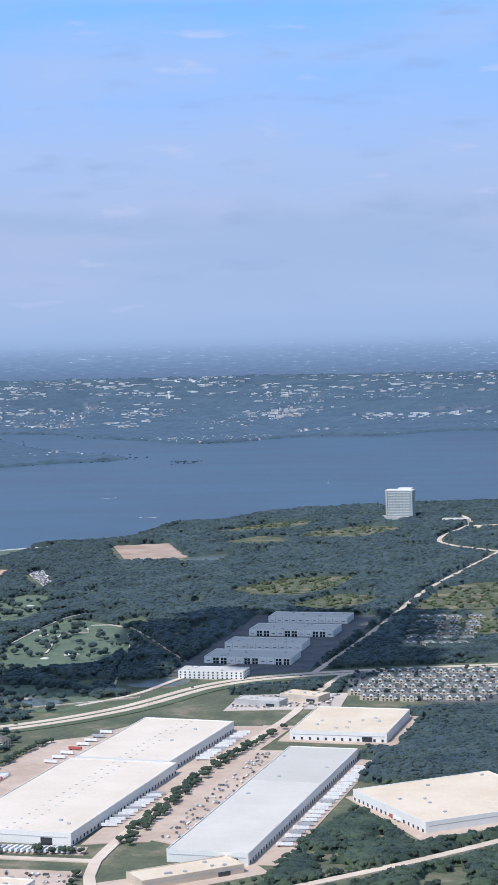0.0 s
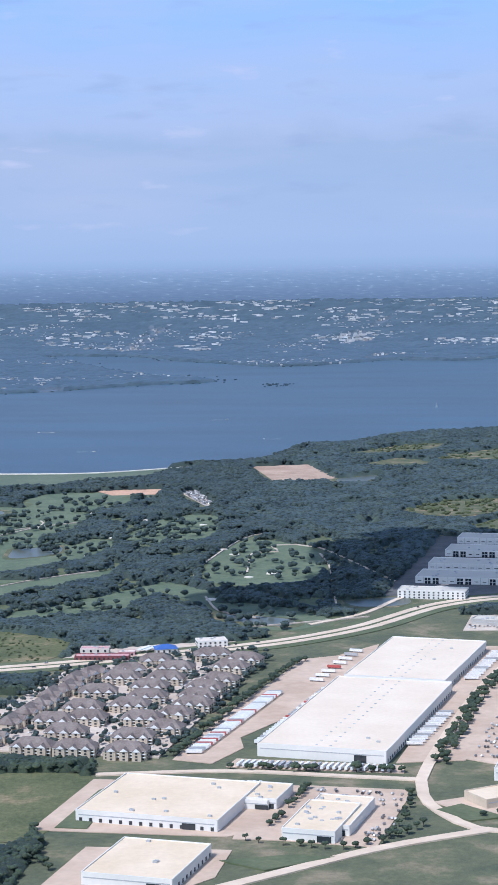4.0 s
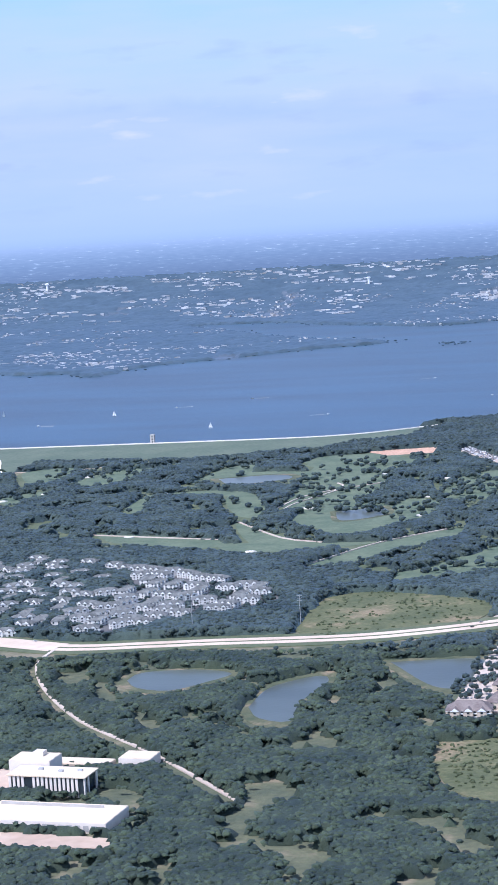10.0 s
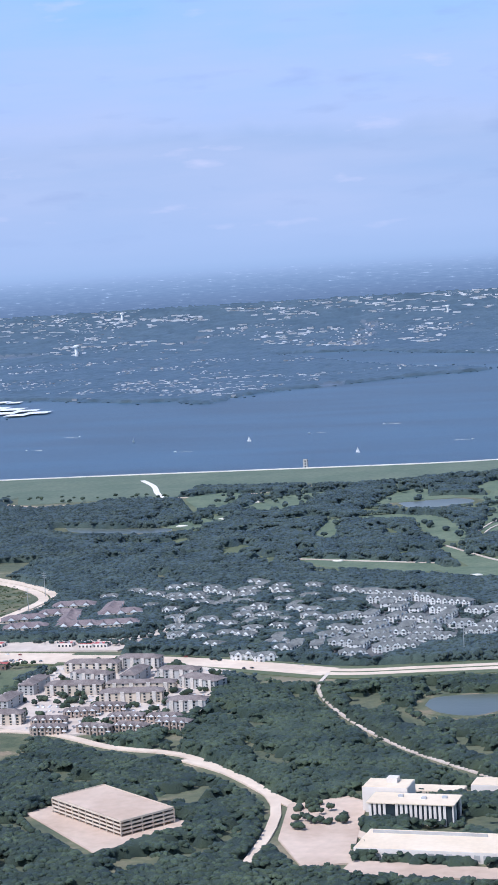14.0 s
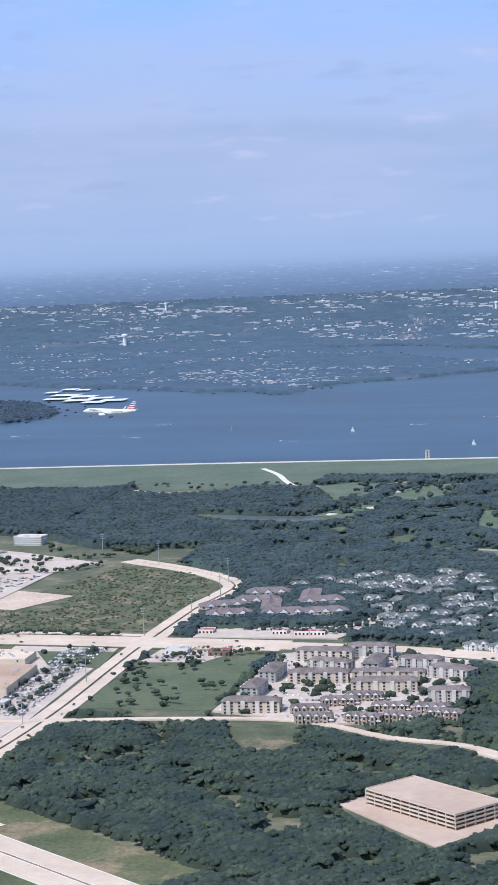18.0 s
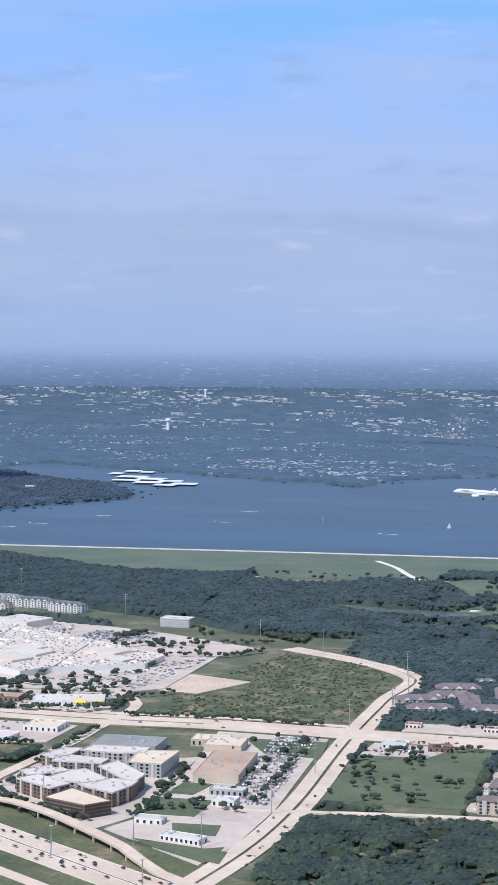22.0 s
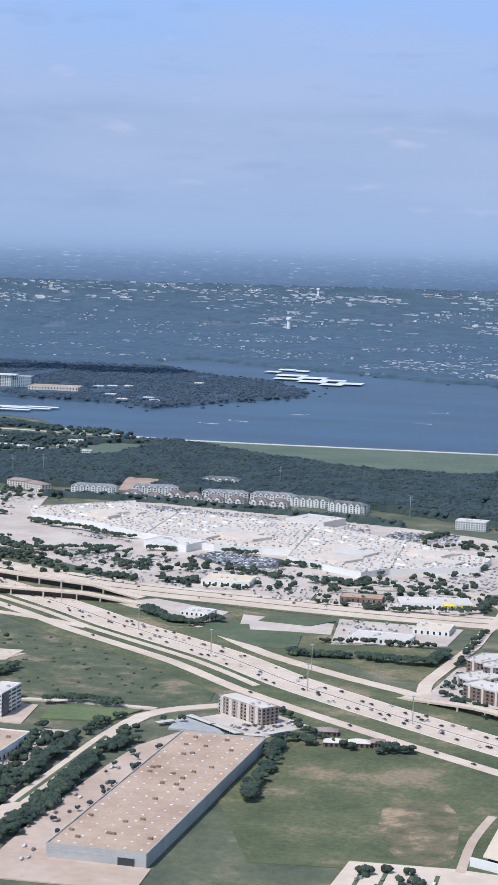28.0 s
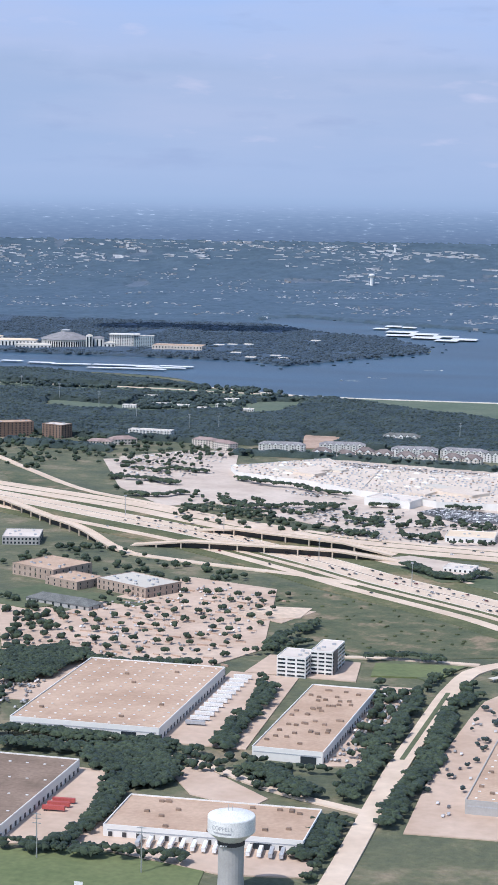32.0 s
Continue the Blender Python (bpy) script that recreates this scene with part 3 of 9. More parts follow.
lake_line = [tuple(p) for p in curve(LAKE + [LAKE[0]], 60)[:-1]]
setting("water", Shape().prism(lake_line, -1, 0.5), M_LAKE, "broad blue lake with light wind ripples", "lake")

# wooded land first, then everything that lies open in it
cover([(-720, 1250), (460, 1250), (430, 1800), (560, 2500), (1250, 2600), (1250, 5050), (805, 4968), (479, 4832), (246, 4554), (190, 4235), (36, 4146),
       (-126, 3950), (-345, 3740), (-691, 3752), (-720, 3600), (-1010, 3575), (-1050, 3700), (-1054, 3653), (-1236, 3607), (-1348, 3675), (-1548, 3831),
       (-1700, 3950), (-1985, 4060), (-2400, 4280), (-2900, 4280), (-2900, 3300), (-1800, 3180), (-1560, 3200), (-1250, 3130), (-1030, 3000),
       (-800, 2800), (-650, 2560), (-660, 2330)], True)
cover([(905, 1650), (1300, 1700), (1300, 2500), (960, 2420), (930, 2080), (985, 2040), (920, 1800)], True)
cover(lake_line, False)

patch("dam_slope", [(36, 4140), (-39, 4062), (-126, 4012), (-262, 3988), (-547, 3984), (-1000, 3984), (-1470, 3966), (-1660, 3964), (-1700, 3950),
                    (-1548, 3831), (-1348, 3680), (-1236, 3620), (-1054, 3660), (-1051, 3701), (-1013, 3575), (-870, 3597), (-717, 3610), (-691, 3752),
                    (-345, 3738), (-160, 3824), (10, 3980)], 0.3, M_DAM, "long mown grass slope of an earth dam", "dam")
band("dam_crest_road", [(60, 4140), (-39, 4068), (-126, 4018), (-262, 3994), (-547, 3990), (-1000, 3988), (-1470, 3972), (-1660, 3969), (-1799, 3985), (-1985, 4080)],
     7, 3.0, M_BUNKER, "pale road along the crest of the dam", "road", zs=[1.6])
band("dam_track", [(-850, 3890), (-803, 3790), (-772, 3690), (-742, 3605)], 11, 0.8, M_BUNKER, "pale track running down the dam", "track", 1)
band("dam_track", [(-740, 3602), (-607, 3612), (-529, 3645)], 8, 0.8, M_CONC, "pale track along the foot of the dam", "track", 1)
band("dam_track", [(-1040, 3590), (-960, 3540), (-842, 3567)], 7, 0.8, M_CONC, "pale track along the foot of the dam", "track", 1)


patch("golf_grounds", [(-720, 3000), (-690, 3640), (-340, 3720), (-160, 3800), (90, 3660), (330, 3330), (560, 3080), (640, 2700), (560, 2400), (440, 2400), (120, 2440), (-100, 2620), (-380, 2700)],
      0.35, M_LAWN, "green grounds of a golf course under trees", "golf course", clear=False)


def fairway(poly):
    patch("fairway", poly, 0.5, M_FAIRWAY, "light green mown golf fairway between trees", "golf fairway", True)


for poly in ([(313, 2962), (350, 3133), (448, 3076), (500, 2915), (499, 2768), (409, 2719), (346, 2763)],
             [(382, 2587), (476, 2571), (560, 2478), (511, 2402), (430, 2471)],
             [(9, 2570), (77, 2706), (174, 2829), (201, 2781), (113, 2662), (46, 2551)],
             [(145, 2476), (202, 2558), (267, 2541), (212, 2479)],
             [(-69, 2952), (-33, 3125), (66, 3068), (96, 2903), (27, 2799)],
             [(-115, 3250), (-125, 3560), (-77, 3660), (4, 3560), (29, 3188)],
             [(218, 3254), (270, 3287), (281, 3161), (236, 3101)],
             [(-352, 2857), (-299, 2826), (-150, 2785), (-161, 2717), (-303, 2779)],
             [(-350, 3269), (-245, 3283), (-148, 3144), (-168, 3061), (-228, 3220)],
             [(-163, 2951), (-52, 2787), (-3, 2744), (-67, 2697), (-120, 2800)],
             [(136, 2455), (213, 2604), (230, 2560), (184, 2469)],
             [(-116, 3169), (-72, 3380), (19, 3208), (-97, 3060)],
             [(-371, 3090), (-375, 3239), (-350, 3250), (-334, 3056)],
             [(-151, 3560), (-100, 3690), (54, 3600), (-21, 3481)],
             [(-668, 3162), (-616, 3304), (-553, 3333), (-604, 3177)],
             [(140, 3330), (200, 3420), (260, 3380), (190, 3290)],
             [(-560, 3420), (-520, 3560), (-430, 3600), (-470, 3400)],
             [(-640, 3440), (-690, 3600), (-600, 3640), (-580, 3480)],
             [(-320, 3420), (-300, 3560), (-250, 3600), (-235, 3440)],
             [(135, 2495), (193, 2558), (249, 2668), (280, 2714), (303, 2679), (293, 2563), (267, 2501), (210, 2518), (149, 2457)],
             [(136, 3222), (173, 3388), (229, 3354), (275, 3255), (239, 3131), (189, 3100), (146, 3129)],
             [(384, 2567), (387, 2651), (348, 2694), (292, 2737), (280, 2714), (328, 2627)],
             [(-77, 2980), (-61, 3125), (10, 3067), (63, 3039), (89, 3128), (149, 3070), (133, 2931), (76, 2877), (36, 2825), (-54, 2899)],
             [(-366, 2877), (-217, 2819), (-147, 2761), (-5, 2739), (89, 2738), (16, 2691), (-108, 2678), (-172, 2765), (-315, 2801)],
             [(-159, 3611), (-124, 3692), (19, 3691), (1, 3571), (21, 3387), (-4, 3126), (-65, 3251), (-51, 3352), (-108, 3495)],
             [(-296, 3501), (-172, 3500), (-73, 3448), (-117, 3403), (-290, 3471)],
             [(-225, 3282), (-175, 3217), (-122, 3007), (-160, 2990), (-215, 3150)]):
    fairway(poly)


def pond(poly):
    q = [tuple(p) for p in curve(list(poly) + [poly[0]], 10)[:-1]]
    c = np.mean(np.array(q), axis=0)
    rim = [tuple(c + (np.array(p) - c) * 1.24) for p in q]
    clear_view(rim)
    setting("pond_bank", Shape().prism(rim, -0.5, lift(0.45)), M_DRY, "muddy tan and green bank of a pond", "bank")
    setting("pond", Shape().prism(q, -0.5, lift(0.7)), M_POND, "still grey-green pond water", "pond")


for poly in ([(-80, 1938), (-72, 1972), (-19, 1983), (25, 1964), (6, 1928), (-26, 1894), (-62, 1907)],
             [(68, 1825), (77, 1903), (120, 1948), (132, 1917), (117, 1845), (118, 1772), (86, 1783)],
             [(185, 2003), (280, 2009), (306, 1920), (248, 1890)],
             [(409, 2508), (510, 2475), (508, 2430), (431, 2463)],
             [(-14, 3011), (52, 3045), (66, 2973), (8, 2928)],
             [(-281, 3423), (-180, 3454), (-149, 3400), (-239, 3348)],
             [(391, 3940), (470, 4000), (450, 3900), (400, 3890)],
             [(-830, 3255), (-720, 3222), (-640, 3210), (-632, 3172), (-705, 3165), (-795, 3200)],
             [(560, 2610), (640, 2640), (650, 2590), (590, 2570)]):
    pond(poly)

patch("clay_lot", [(184, 4144), (302, 4190), (391, 3948), (275, 3878)], 0.6, M_CLAY, "bare rectangular lot of pinkish clay", "bare lot")
patch("soil_bank", [(-56, 3732), (76, 3774), (86, 3690), (-8, 3666)], 0.6, M_SOIL, "strip of bare pink soil beside the golf course", "bare soil")
patch("sand_lot", [(-981, 2440), (-956, 2560), (-857, 2515), (-910, 2418)], 0.6, M_SAND, "graded building lot of bare pink sand", "bare lot")
patch("meadow", [(63, 2341), (125, 2380), (264, 2310), (257, 2197), (172, 2150), (86, 2130), (55, 2194)], 0.4, M_FIELD, "green and brown rough meadow", "meadow", True)
patch("pasture", [(259, 1698), (437, 1714), (434, 1523), (312, 1527), (270, 1600)], 0.4, M_FIELD, "rough green pasture with brown patches", "field", True)
patch("scrub_field", [(-937, 2268), (-933, 2471), (-850, 2760), (-732, 2693), (-675, 2571), (-701, 2281)], 0.4, M_DRY, "empty field of dry scrub and brush", "field", clear=True)
patch("woodland_glade", [(-522, 1842), (-464, 1832), (-443, 1800), (-452, 1739), (-493, 1759)], 0.4, M_DRY, "dry olive and tan glade in the woods", "clearing", True)
patch("park_lawn", [(-690, 1901), (-672, 2083), (-533, 2150), (-547, 1889)], 0.5, M_LAWN, "green park lawn with scattered trees", "lawn")
patch("roadside_field", [(-1120, 1750), (-1029, 1652), (-918, 1590), (-785, 1470), (-832, 1400), (-918, 1340), (-1080, 1330), (-1140, 1500)], 0.4, M_FIELD, "green mown field with brown strips", "field")
patch("dry_patch", [(-1005, 1485), (-971, 1516), (-950, 1490), (-943, 1375), (-975, 1360), (-1000, 1421)], 0.45, M_BROWN, "dry brown mown stretch of a field", "field", True)
patch("corner_field", [(-1490, 2063), (-1338, 1963), (-1204, 1848), (-1200, 1781), (-1333, 1735), (-1420, 1817), (-1460, 1930)], 0.4, M_DRY, "rough green and brown field beside the highway", "field")
patch("sports_lawn", [(-1520, 1151), (-1455, 1172), (-1403, 1158), (-1365, 1152), (-1360, 1080), (-1520, 1080)], 0.5, M_TURF, "even green sports lawn", "lawn")
patch("verge", [(-1050, 2130), (-1280, 2240), (-1200, 2060), (-1000, 1900), (-990, 1985)], 0.35, M_FIELD, "grass verge beside the highway", "verge")
patch("upper_verge", [(-2036, 2803), (-1893, 2671), (-1800, 2560), (-1894, 2550), (-1960, 2640)], 0.35, M_DRY, "dry grass verge beside a ramp", "verge")


# lots and paved yards
def lot(poly, mat=None, label="pale concrete parking lot", name="parking_lot", z=0.7):
    patch(name, poly, z, mat or M_LOT, label, "parking lot")


lot([(550, 1869), (560, 1830), (540, 1770), (500, 1780), (515, 1947), (561, 2237), (598, 2260), (640, 2330), (640, 2100)], M_CONC, "concrete truck yard beside a warehouse", "truck_yard")
lot([(711, 1790), (745, 2145), (765, 2330), (800, 2330), (790, 2240), (768, 2000), (745, 1800)], M_CONC, "concrete truck yard beside a warehouse", "truck_yard")
lot([(884, 1735), (930, 2165), (957, 2165), (912, 1735)], M_CONC, "concrete truck yard beside a warehouse", "truck_yard")
lot([(-1917, 2950), (-1744, 3047), (-1690, 2850), (-1632, 2611), (-1720, 2530), (-1821, 2680)], M_LOT)
lot([(-1619, 1520), (-1590, 1520), (-1581, 1633), (-1628, 1630), (-1644, 1598)], M_CONC)
lot([(-1437, 1353), (-1416, 1371), (-1353, 1303), (-1362, 1278), (-1408, 1300)], M_CONC)
lot([(-1760, 1930), (-1703, 1777), (-1672, 1690), (-1655, 1690), (-1650, 1850)], M_CONC, "concrete parking lot planted with rows of small trees")
for poly in ([(-2163, 4042), (-2071, 4058), (-1899, 4038), (-1793, 3985), (-1793, 3925), (-1888, 3935), (-2058, 3950), (-2163, 3970)], [(-2450, 4042), (-2160, 4040), (-2160, 3960), (-2450, 3968)], [(-2243, 3745), (-2175, 3728), (-2113, 3708), (-2062, 3684), (-2080, 3610), (-2140, 3620), (-2215, 3675)],
             [(-2075, 3855), (-1991, 3860), (-1885, 3875), (-1845, 3780), (-1850, 3720), (-1958, 3630), (-2065, 3630)], [(-1848, 3835), (-1798, 3862), (-1744, 3850), (-1775, 3690), (-1830, 3640)]):
    patch("lakeside_lawn", poly, 0.5, M_DAM, "green lawn among lakeside trees", "lawn", True)
lot([(775, 1811), (800, 2093), (815, 2200), (850, 2200), (815, 1790)], M_CONC)
lot([(742, 1800), (768, 2000), (788, 2240), (800, 2335), (838, 2335), (816, 2200), (800, 2093), (775, 1805)], M_CONC, "concrete strip with tree islands between truck yards", "paved_strip", 0.6)
lot([(830, 2250), (850, 2430), (985, 2400), (975, 2230)], M_CONC)
lot([(560, 1790), (720, 1782), (722, 1755), (555, 1760)], M_CONC)
lot([(600, 1540), (640, 1540), (720, 1530), (735, 1700), (640, 1705), (590, 1700)], M_CONC)
lot([(427, 1545), (442, 1705), (625, 1705), (634, 1574), (594, 1545)], M_CONC, "concrete yard round a warehouse", "truck_yard")
lot([(474, 1405), (485, 1505), (605, 1510), (604, 1440), (577, 1400)], M_CONC, "concrete yard round a warehouse", "truck_yard")
lot([(755, 1665), (800, 1620), (905, 1710), (880, 1750)], M_CONC)
lot([(940, 1990), (1030, 1830), (1250, 1980), (1150, 2100)], M_CONC, "concrete yard round a warehouse", "truck_yard")
lot([(610, 2650), (650, 3190), (860, 3190), (800, 2650)], M_ASPH, "asphalt yard of a business park")
lot([(735, 2420), (880, 2440), (880, 2540), (740, 2520)], M_LOT)
lot([(270, 2185), (470, 2265), (465, 2330), (380, 2310), (290, 2255)], M_LOT, "pale forecourt of a roadside strip of shops")
lot([(117, 3710), (140, 3751), (219, 3553), (205, 3516)], M_LOT, "distant parking lot full of white cars")
lot([(-858, 1748), (-836, 1799), (-834, 2018), (-840, 2200), (-714, 2190), (-720, 1850), (-733, 1716), (-752, 1646)], M_LOT)
lot([(-1010, 1860), (-990, 2000), (-835, 2060), (-840, 1800), (-890, 1700), (-985, 1810)], M_LOT)
lot([(-672, 2112), (-660, 2195), (-560, 2190), (-600, 2110)], M_LOT)
lot([(-1130, 2070), (-1140, 2210), (-1000, 2195), (-1010, 2100)], M_LOT)
lot([(-1690, 2600), (-1720, 2930), (-1560, 3060), (-1250, 2980), (-1040, 2880), (-890, 2775), (-945, 2686), (-1020, 2560), (-1180, 2400), (-1340, 2400), (-1500, 2440)], M_LOT, "vast pale parking lot round a shopping mall")
lot([(-1248, 2200), (-1142, 2180), (-1137, 2120), (-1186, 2123), (-1238, 2119)], M_LOT)
lot([(-1408, 2219), (-1363, 2262), (-1266, 2209), (-1280, 2125), (-1345, 2130)], M_LOT)
lot([(-862, 1582), (-855, 1606), (-834, 1589), (-842, 1562)], M_BUNKER, "patch of pale rubble beside the highway", "rubble_patch")
lot([(-1180, 2262), (-1190, 2400), (-985, 2400), (-985, 2262)], M_LOT)
lot([(-1480, 2345), (-1470, 2430), (-1190, 2400), (-1190, 2270)], M_LOT)
lot([(-1900, 2978), (-1814, 3087), (-1734, 3107), (-1690, 2846), (-1769, 2758)], M_LOT)
lot([(-1150, 1775), (-1095, 1720), (-1130, 1660), (-1195, 1720)], M_LOT)
lot([(-1660, 1600), (-1679, 1812), (-1633, 1937), (-1581, 2067), (-1477, 2026), (-1460, 1900), (-1440, 1749), (-1480, 1660)], M_CONC, "concrete parking lot planted with rows of small trees")
lot([(-1501, 1902), (-1484, 1935), (-1419, 1925), (-1443, 1864)], M_CONC, "bare concrete slab", "concrete_slab", 0.9)
lot([(-1466, 1425), (-1452, 1660), (-1390, 1650), (-1392, 1420)], M_CONC, "concrete truck yard between warehouses", "truck_yard")
lot([(-1329, 1390), (-1316, 1640), (-1283, 1640), (-1287, 1400)], M_CONC)
lot([(-1202, 1664), (-1226, 1609), (-1234, 1548), (-1248, 1403), (-1252, 1250), (-1140, 1250), (-1140, 1296), (-1210, 1302), (-1190, 1640)], M_CONC)
lot([(-1512, 1160), (-1501, 1344), (-1464, 1337), (-1458, 1190)], M_CONC, "concrete truck yard beside a warehouse", "truck_yard")
lot([(-1460, 1172), (-1452, 1268), (-1449, 1216), (-1300, 1214), (-1299, 1150), (-1352, 1142), (-1432, 1170)], M_CONC, "concrete truck yard beside a warehouse", "truck_yard")
band("footpath", [(-935, 1345), (-932, 1420), (-922, 1486)], 7, 0.8, M_CONC, "pale pavement beside a low building", "path", 1)
band("footpath", [(-842, 1400), (-828, 1440), (-826, 1484), (-838, 1488)], 6, 0.8, M_CONC, "pale drive beside a low building", "path", 1)
lot([(-1020, 1268), (-1012, 1350), (-939, 1352), (-900, 1345), (-890, 1290), (-944, 1290), (-965, 1262), (-997, 1262)], M_ROAD, "cream concrete parking lot with planted strips")
for ax, bx in ((-1003, -1000), (-986, -984), (-968, -966), (-950, -949)):
    patch("planted_strip", [(ax - 1.6, 1284), (bx - 1.6, 1334), (bx + 1.6, 1334), (ax + 1.6, 1284)], 1.0, M_LAWN, "narrow grass strip between parking rows", "planted strip")
lot([(-380, 1575), (-330, 1640), (-225, 1545), (-290, 1465)], M_CONC)
lot([(-1440, 1660), (-1340, 1650), (-1345, 1720), (-1430, 1730)], M_CONC)

# planted islands in the school lot
isle = Shape()
for i in range(12):
    for j in range(16):
        ix, iy = -1650 + 17 * i + RND.uniform(-3, 3), 1655 + 24 * j + RND.uniform(-3, 3)
        if RND.random() < 0.6 and iy < 2030 - 0.25 * (ix + 1650) and not (-1660 < ix < -1570 and iy > 1930):
            isle.box(ix, iy, 0.3, RND.uniform(7, 13), 1.3, 1.75, RND.choice((-8, -30)))
setting("lot_islands", isle, M_CLAY, "narrow brown planted islands in a parking lot", "lot islands", "stuff")

# roads
MAIN = [(1250, 2790), (999, 2724), (876, 2689), (757, 2642), (681, 2570), (616, 2442), (541, 2350), (464, 2290), (371, 2232), (250, 2165), (131, 2122),
        (-19, 2110), (-112, 2099), (-198, 2096), (-325, 2148), (-425, 2176), (-523, 2192), (-701, 2216), (-864, 2235), (-993, 2236), (-1147, 2256), (-1283, 2283),
        (-1443, 2320), (-1600, 2400), (-1765, 2520), (-1980, 2640), (-2200, 2760)]
HIGHWAY = [(-2300, 2750), (-1952, 2555), (-1764, 2432), (-1595, 2316), (-1435, 2172), (-1371, 2106), (-1223, 1975), (-1140, 1880), (-1003, 1755), (-880, 1652),
           (-732, 1530), (-500, 1340)]


def beside(line, d):
    a, b = ribbon(curve(line, 60), 2 * abs(d))
    return [tuple(p) for p in (a if d > 0 else b)]


band("verge", beside(HIGHWAY, -30), 120, 0.3, M_FIELD, "green grass verges between highway lanes", "verge", 6)
band("verge", beside(HIGHWAY, 45), 60, 0.3, M_FIELD, "grass verge beside the highway", "verge", 6)
band("verge", MAIN[16:25], 70, 0.3, M_FIELD, "dry grass verge along a divided highway", "verge", 6)
band("verge", MAIN[:17], 60, 0.3, M_LAWN, "green grass verge along a divided road", "verge", 6)
for k, d in enumerate((13, -13)):
    band("highway", beside(HIGHWAY, d), 23, 1.0, M_ROAD, "four-lane pale concrete highway carriageway", "highway", 12)
# the dark brown holds both stains and the barrier's shadow
band("median", HIGHWAY, 2.6, 1.3, M_ROOFB, "narrow brown median of the highway, stains and barrier shadow in one colour", "median")
for d in (5.3, 9.1, 12.9, 16.7, 20.5, -5.3, -9.1, -12.9, -16.7, -20.5):
    band("lane_joint", beside(HIGHWAY, d), 0.5, 1.12, M_WALLT, "faint worn joint between highway lanes", "road marking")
for d in (1.5, 24.5, -1.5, -24.5):
    band("edge_line", beside(HIGHWAY, d), 0.8, 1.15, M_BUNKER, "pale edge of the highway carriageway", "road marking")
band("frontage_road", beside(HIGHWAY, -62), 14, 0.9, M_ROAD, "pale concrete frontage road beside the highway", "road")
band("highway_ramp", [(-1716, 2226), (-1680, 2188), (-1649, 2172), (-1592, 2150), (-1534, 2131), (-1465, 2108), (-1395, 2073)], 13, 0.95, M_ROAD, "pale concrete ramp joining a frontage road", "road")
band("highway_ramp", beside(HIGHWAY[3:8], -38), 9, 0.9, M_ROAD, "pale concrete highway ramp", "road")
band("frontage_road", [(-1400, 2230), (-1280, 2120), (-1189, 2004), (-1092, 1918), (-1034, 1876), (-1004, 1846)], 16, 1.0, M_ROAD,
     "pale concrete frontage road beside the highway", "road")
for d in (9, -9):
    band("divided_road", beside(MAIN[:18], d), 12, 0.95, M_ROAD, "pale concrete carriageway of a divided road", "road")
band("roadworks", MAIN[13:19], 38, 1.25, M_ROAD, "broad pale concrete roadway with its median paved over", "road")
band("frontage_road", beside(MAIN[17:24], -38), 12, 0.95, M_ROAD, "pale concrete frontage road beside a divided highway", "road")
for d in (15, -15):
    band("divided_highway", beside(MAIN[16:], d), 25, 1.0, M_ROAD, "pale concrete carriageway of a divided highway", "highway")
for d in (8.6, -8.6):
    band("avenue", beside([(-850, 2790), (-732, 2693), (-655, 2580), (-672, 2443), (-691, 2170), (-701, 1877), (-720, 1700), (-750, 1560)], d), 14, 1.05, M_ROAD,
         "pale concrete carriageway of a city avenue", "avenue")
band("frontage_road", [(-775, 1612), (-720, 1560), (-640, 1500)], 14, 1.0, M_ROAD, "pale concrete frontage road beside the highway", "road")
band("local_road", [(-1010, 1860), (-1014, 1910), (-1000, 2000), (-982, 2106), (-975, 2190), (-968, 2235), (-965, 2335), (-1010, 2420)], 14, 0.95, M_ROAD, "pale concrete local road", "road")
band("local_road", [(739, 1730), (745, 1830), (772, 2092), (821, 2365), (835, 2520), (860, 2680)], 11, 0.9, M_ROAD, "pale concrete road between warehouses", "road")
band("local_road", [(739, 1735), (752, 1660), (798, 1590), (850, 1595), (915, 1650), (1038, 1763), (1150, 1880)], 11, 0.9, M_ROAD, "pale concrete road curving past warehouses", "road")
band("local_road", [(440, 1240), (543, 1365), (597, 1403), (651, 1456), (725, 1530), (810, 1590)], 12, 0.9, M_ROAD, "pale concrete road past warehouses", "road")
band("local_road", [(440, 1720), (560, 1745), (660, 1740), (739, 1735)], 9, 0.9, M_ROAD, "pale concrete road past warehouses", "road")
band("lakeside_road", [(-2700, 4080), (-2437, 4037), (-2378, 4047), (-2309, 4023), (-2188, 4031), (-2063, 4018), (-1963, 3998), (-1892, 3990), (-1794, 3975)], 12, 0.9, M_ROAD, "pale road along the lake shore", "road")
band("lakeside_road", [(815, 2680), (850, 2944), (874, 3162), (908, 3482), (975, 3826), (1030, 4100)], 9, 0.9, M_ROAD, "pale road leading up to the lake", "road")
band("lakeside_road", [(1030, 4000), (879, 4195), (925, 4517), (900, 4700)], 10, 0.9, M_ROAD, "pale road near the lake shore", "road")
band("local_road", [(540, 2440), (600, 2520), (640, 2640), (700, 2760)], 8, 0.9, M_ROAD, "pale road into a business park", "road")
band("footpath", [(-199, 2090), (-199, 2016), (-158, 1904), (-88, 1781), (-24, 1705), (23, 1649), (114, 1525)], 4, 0.8, M_LOT, "pale dirt track through the woods", "track", 2)
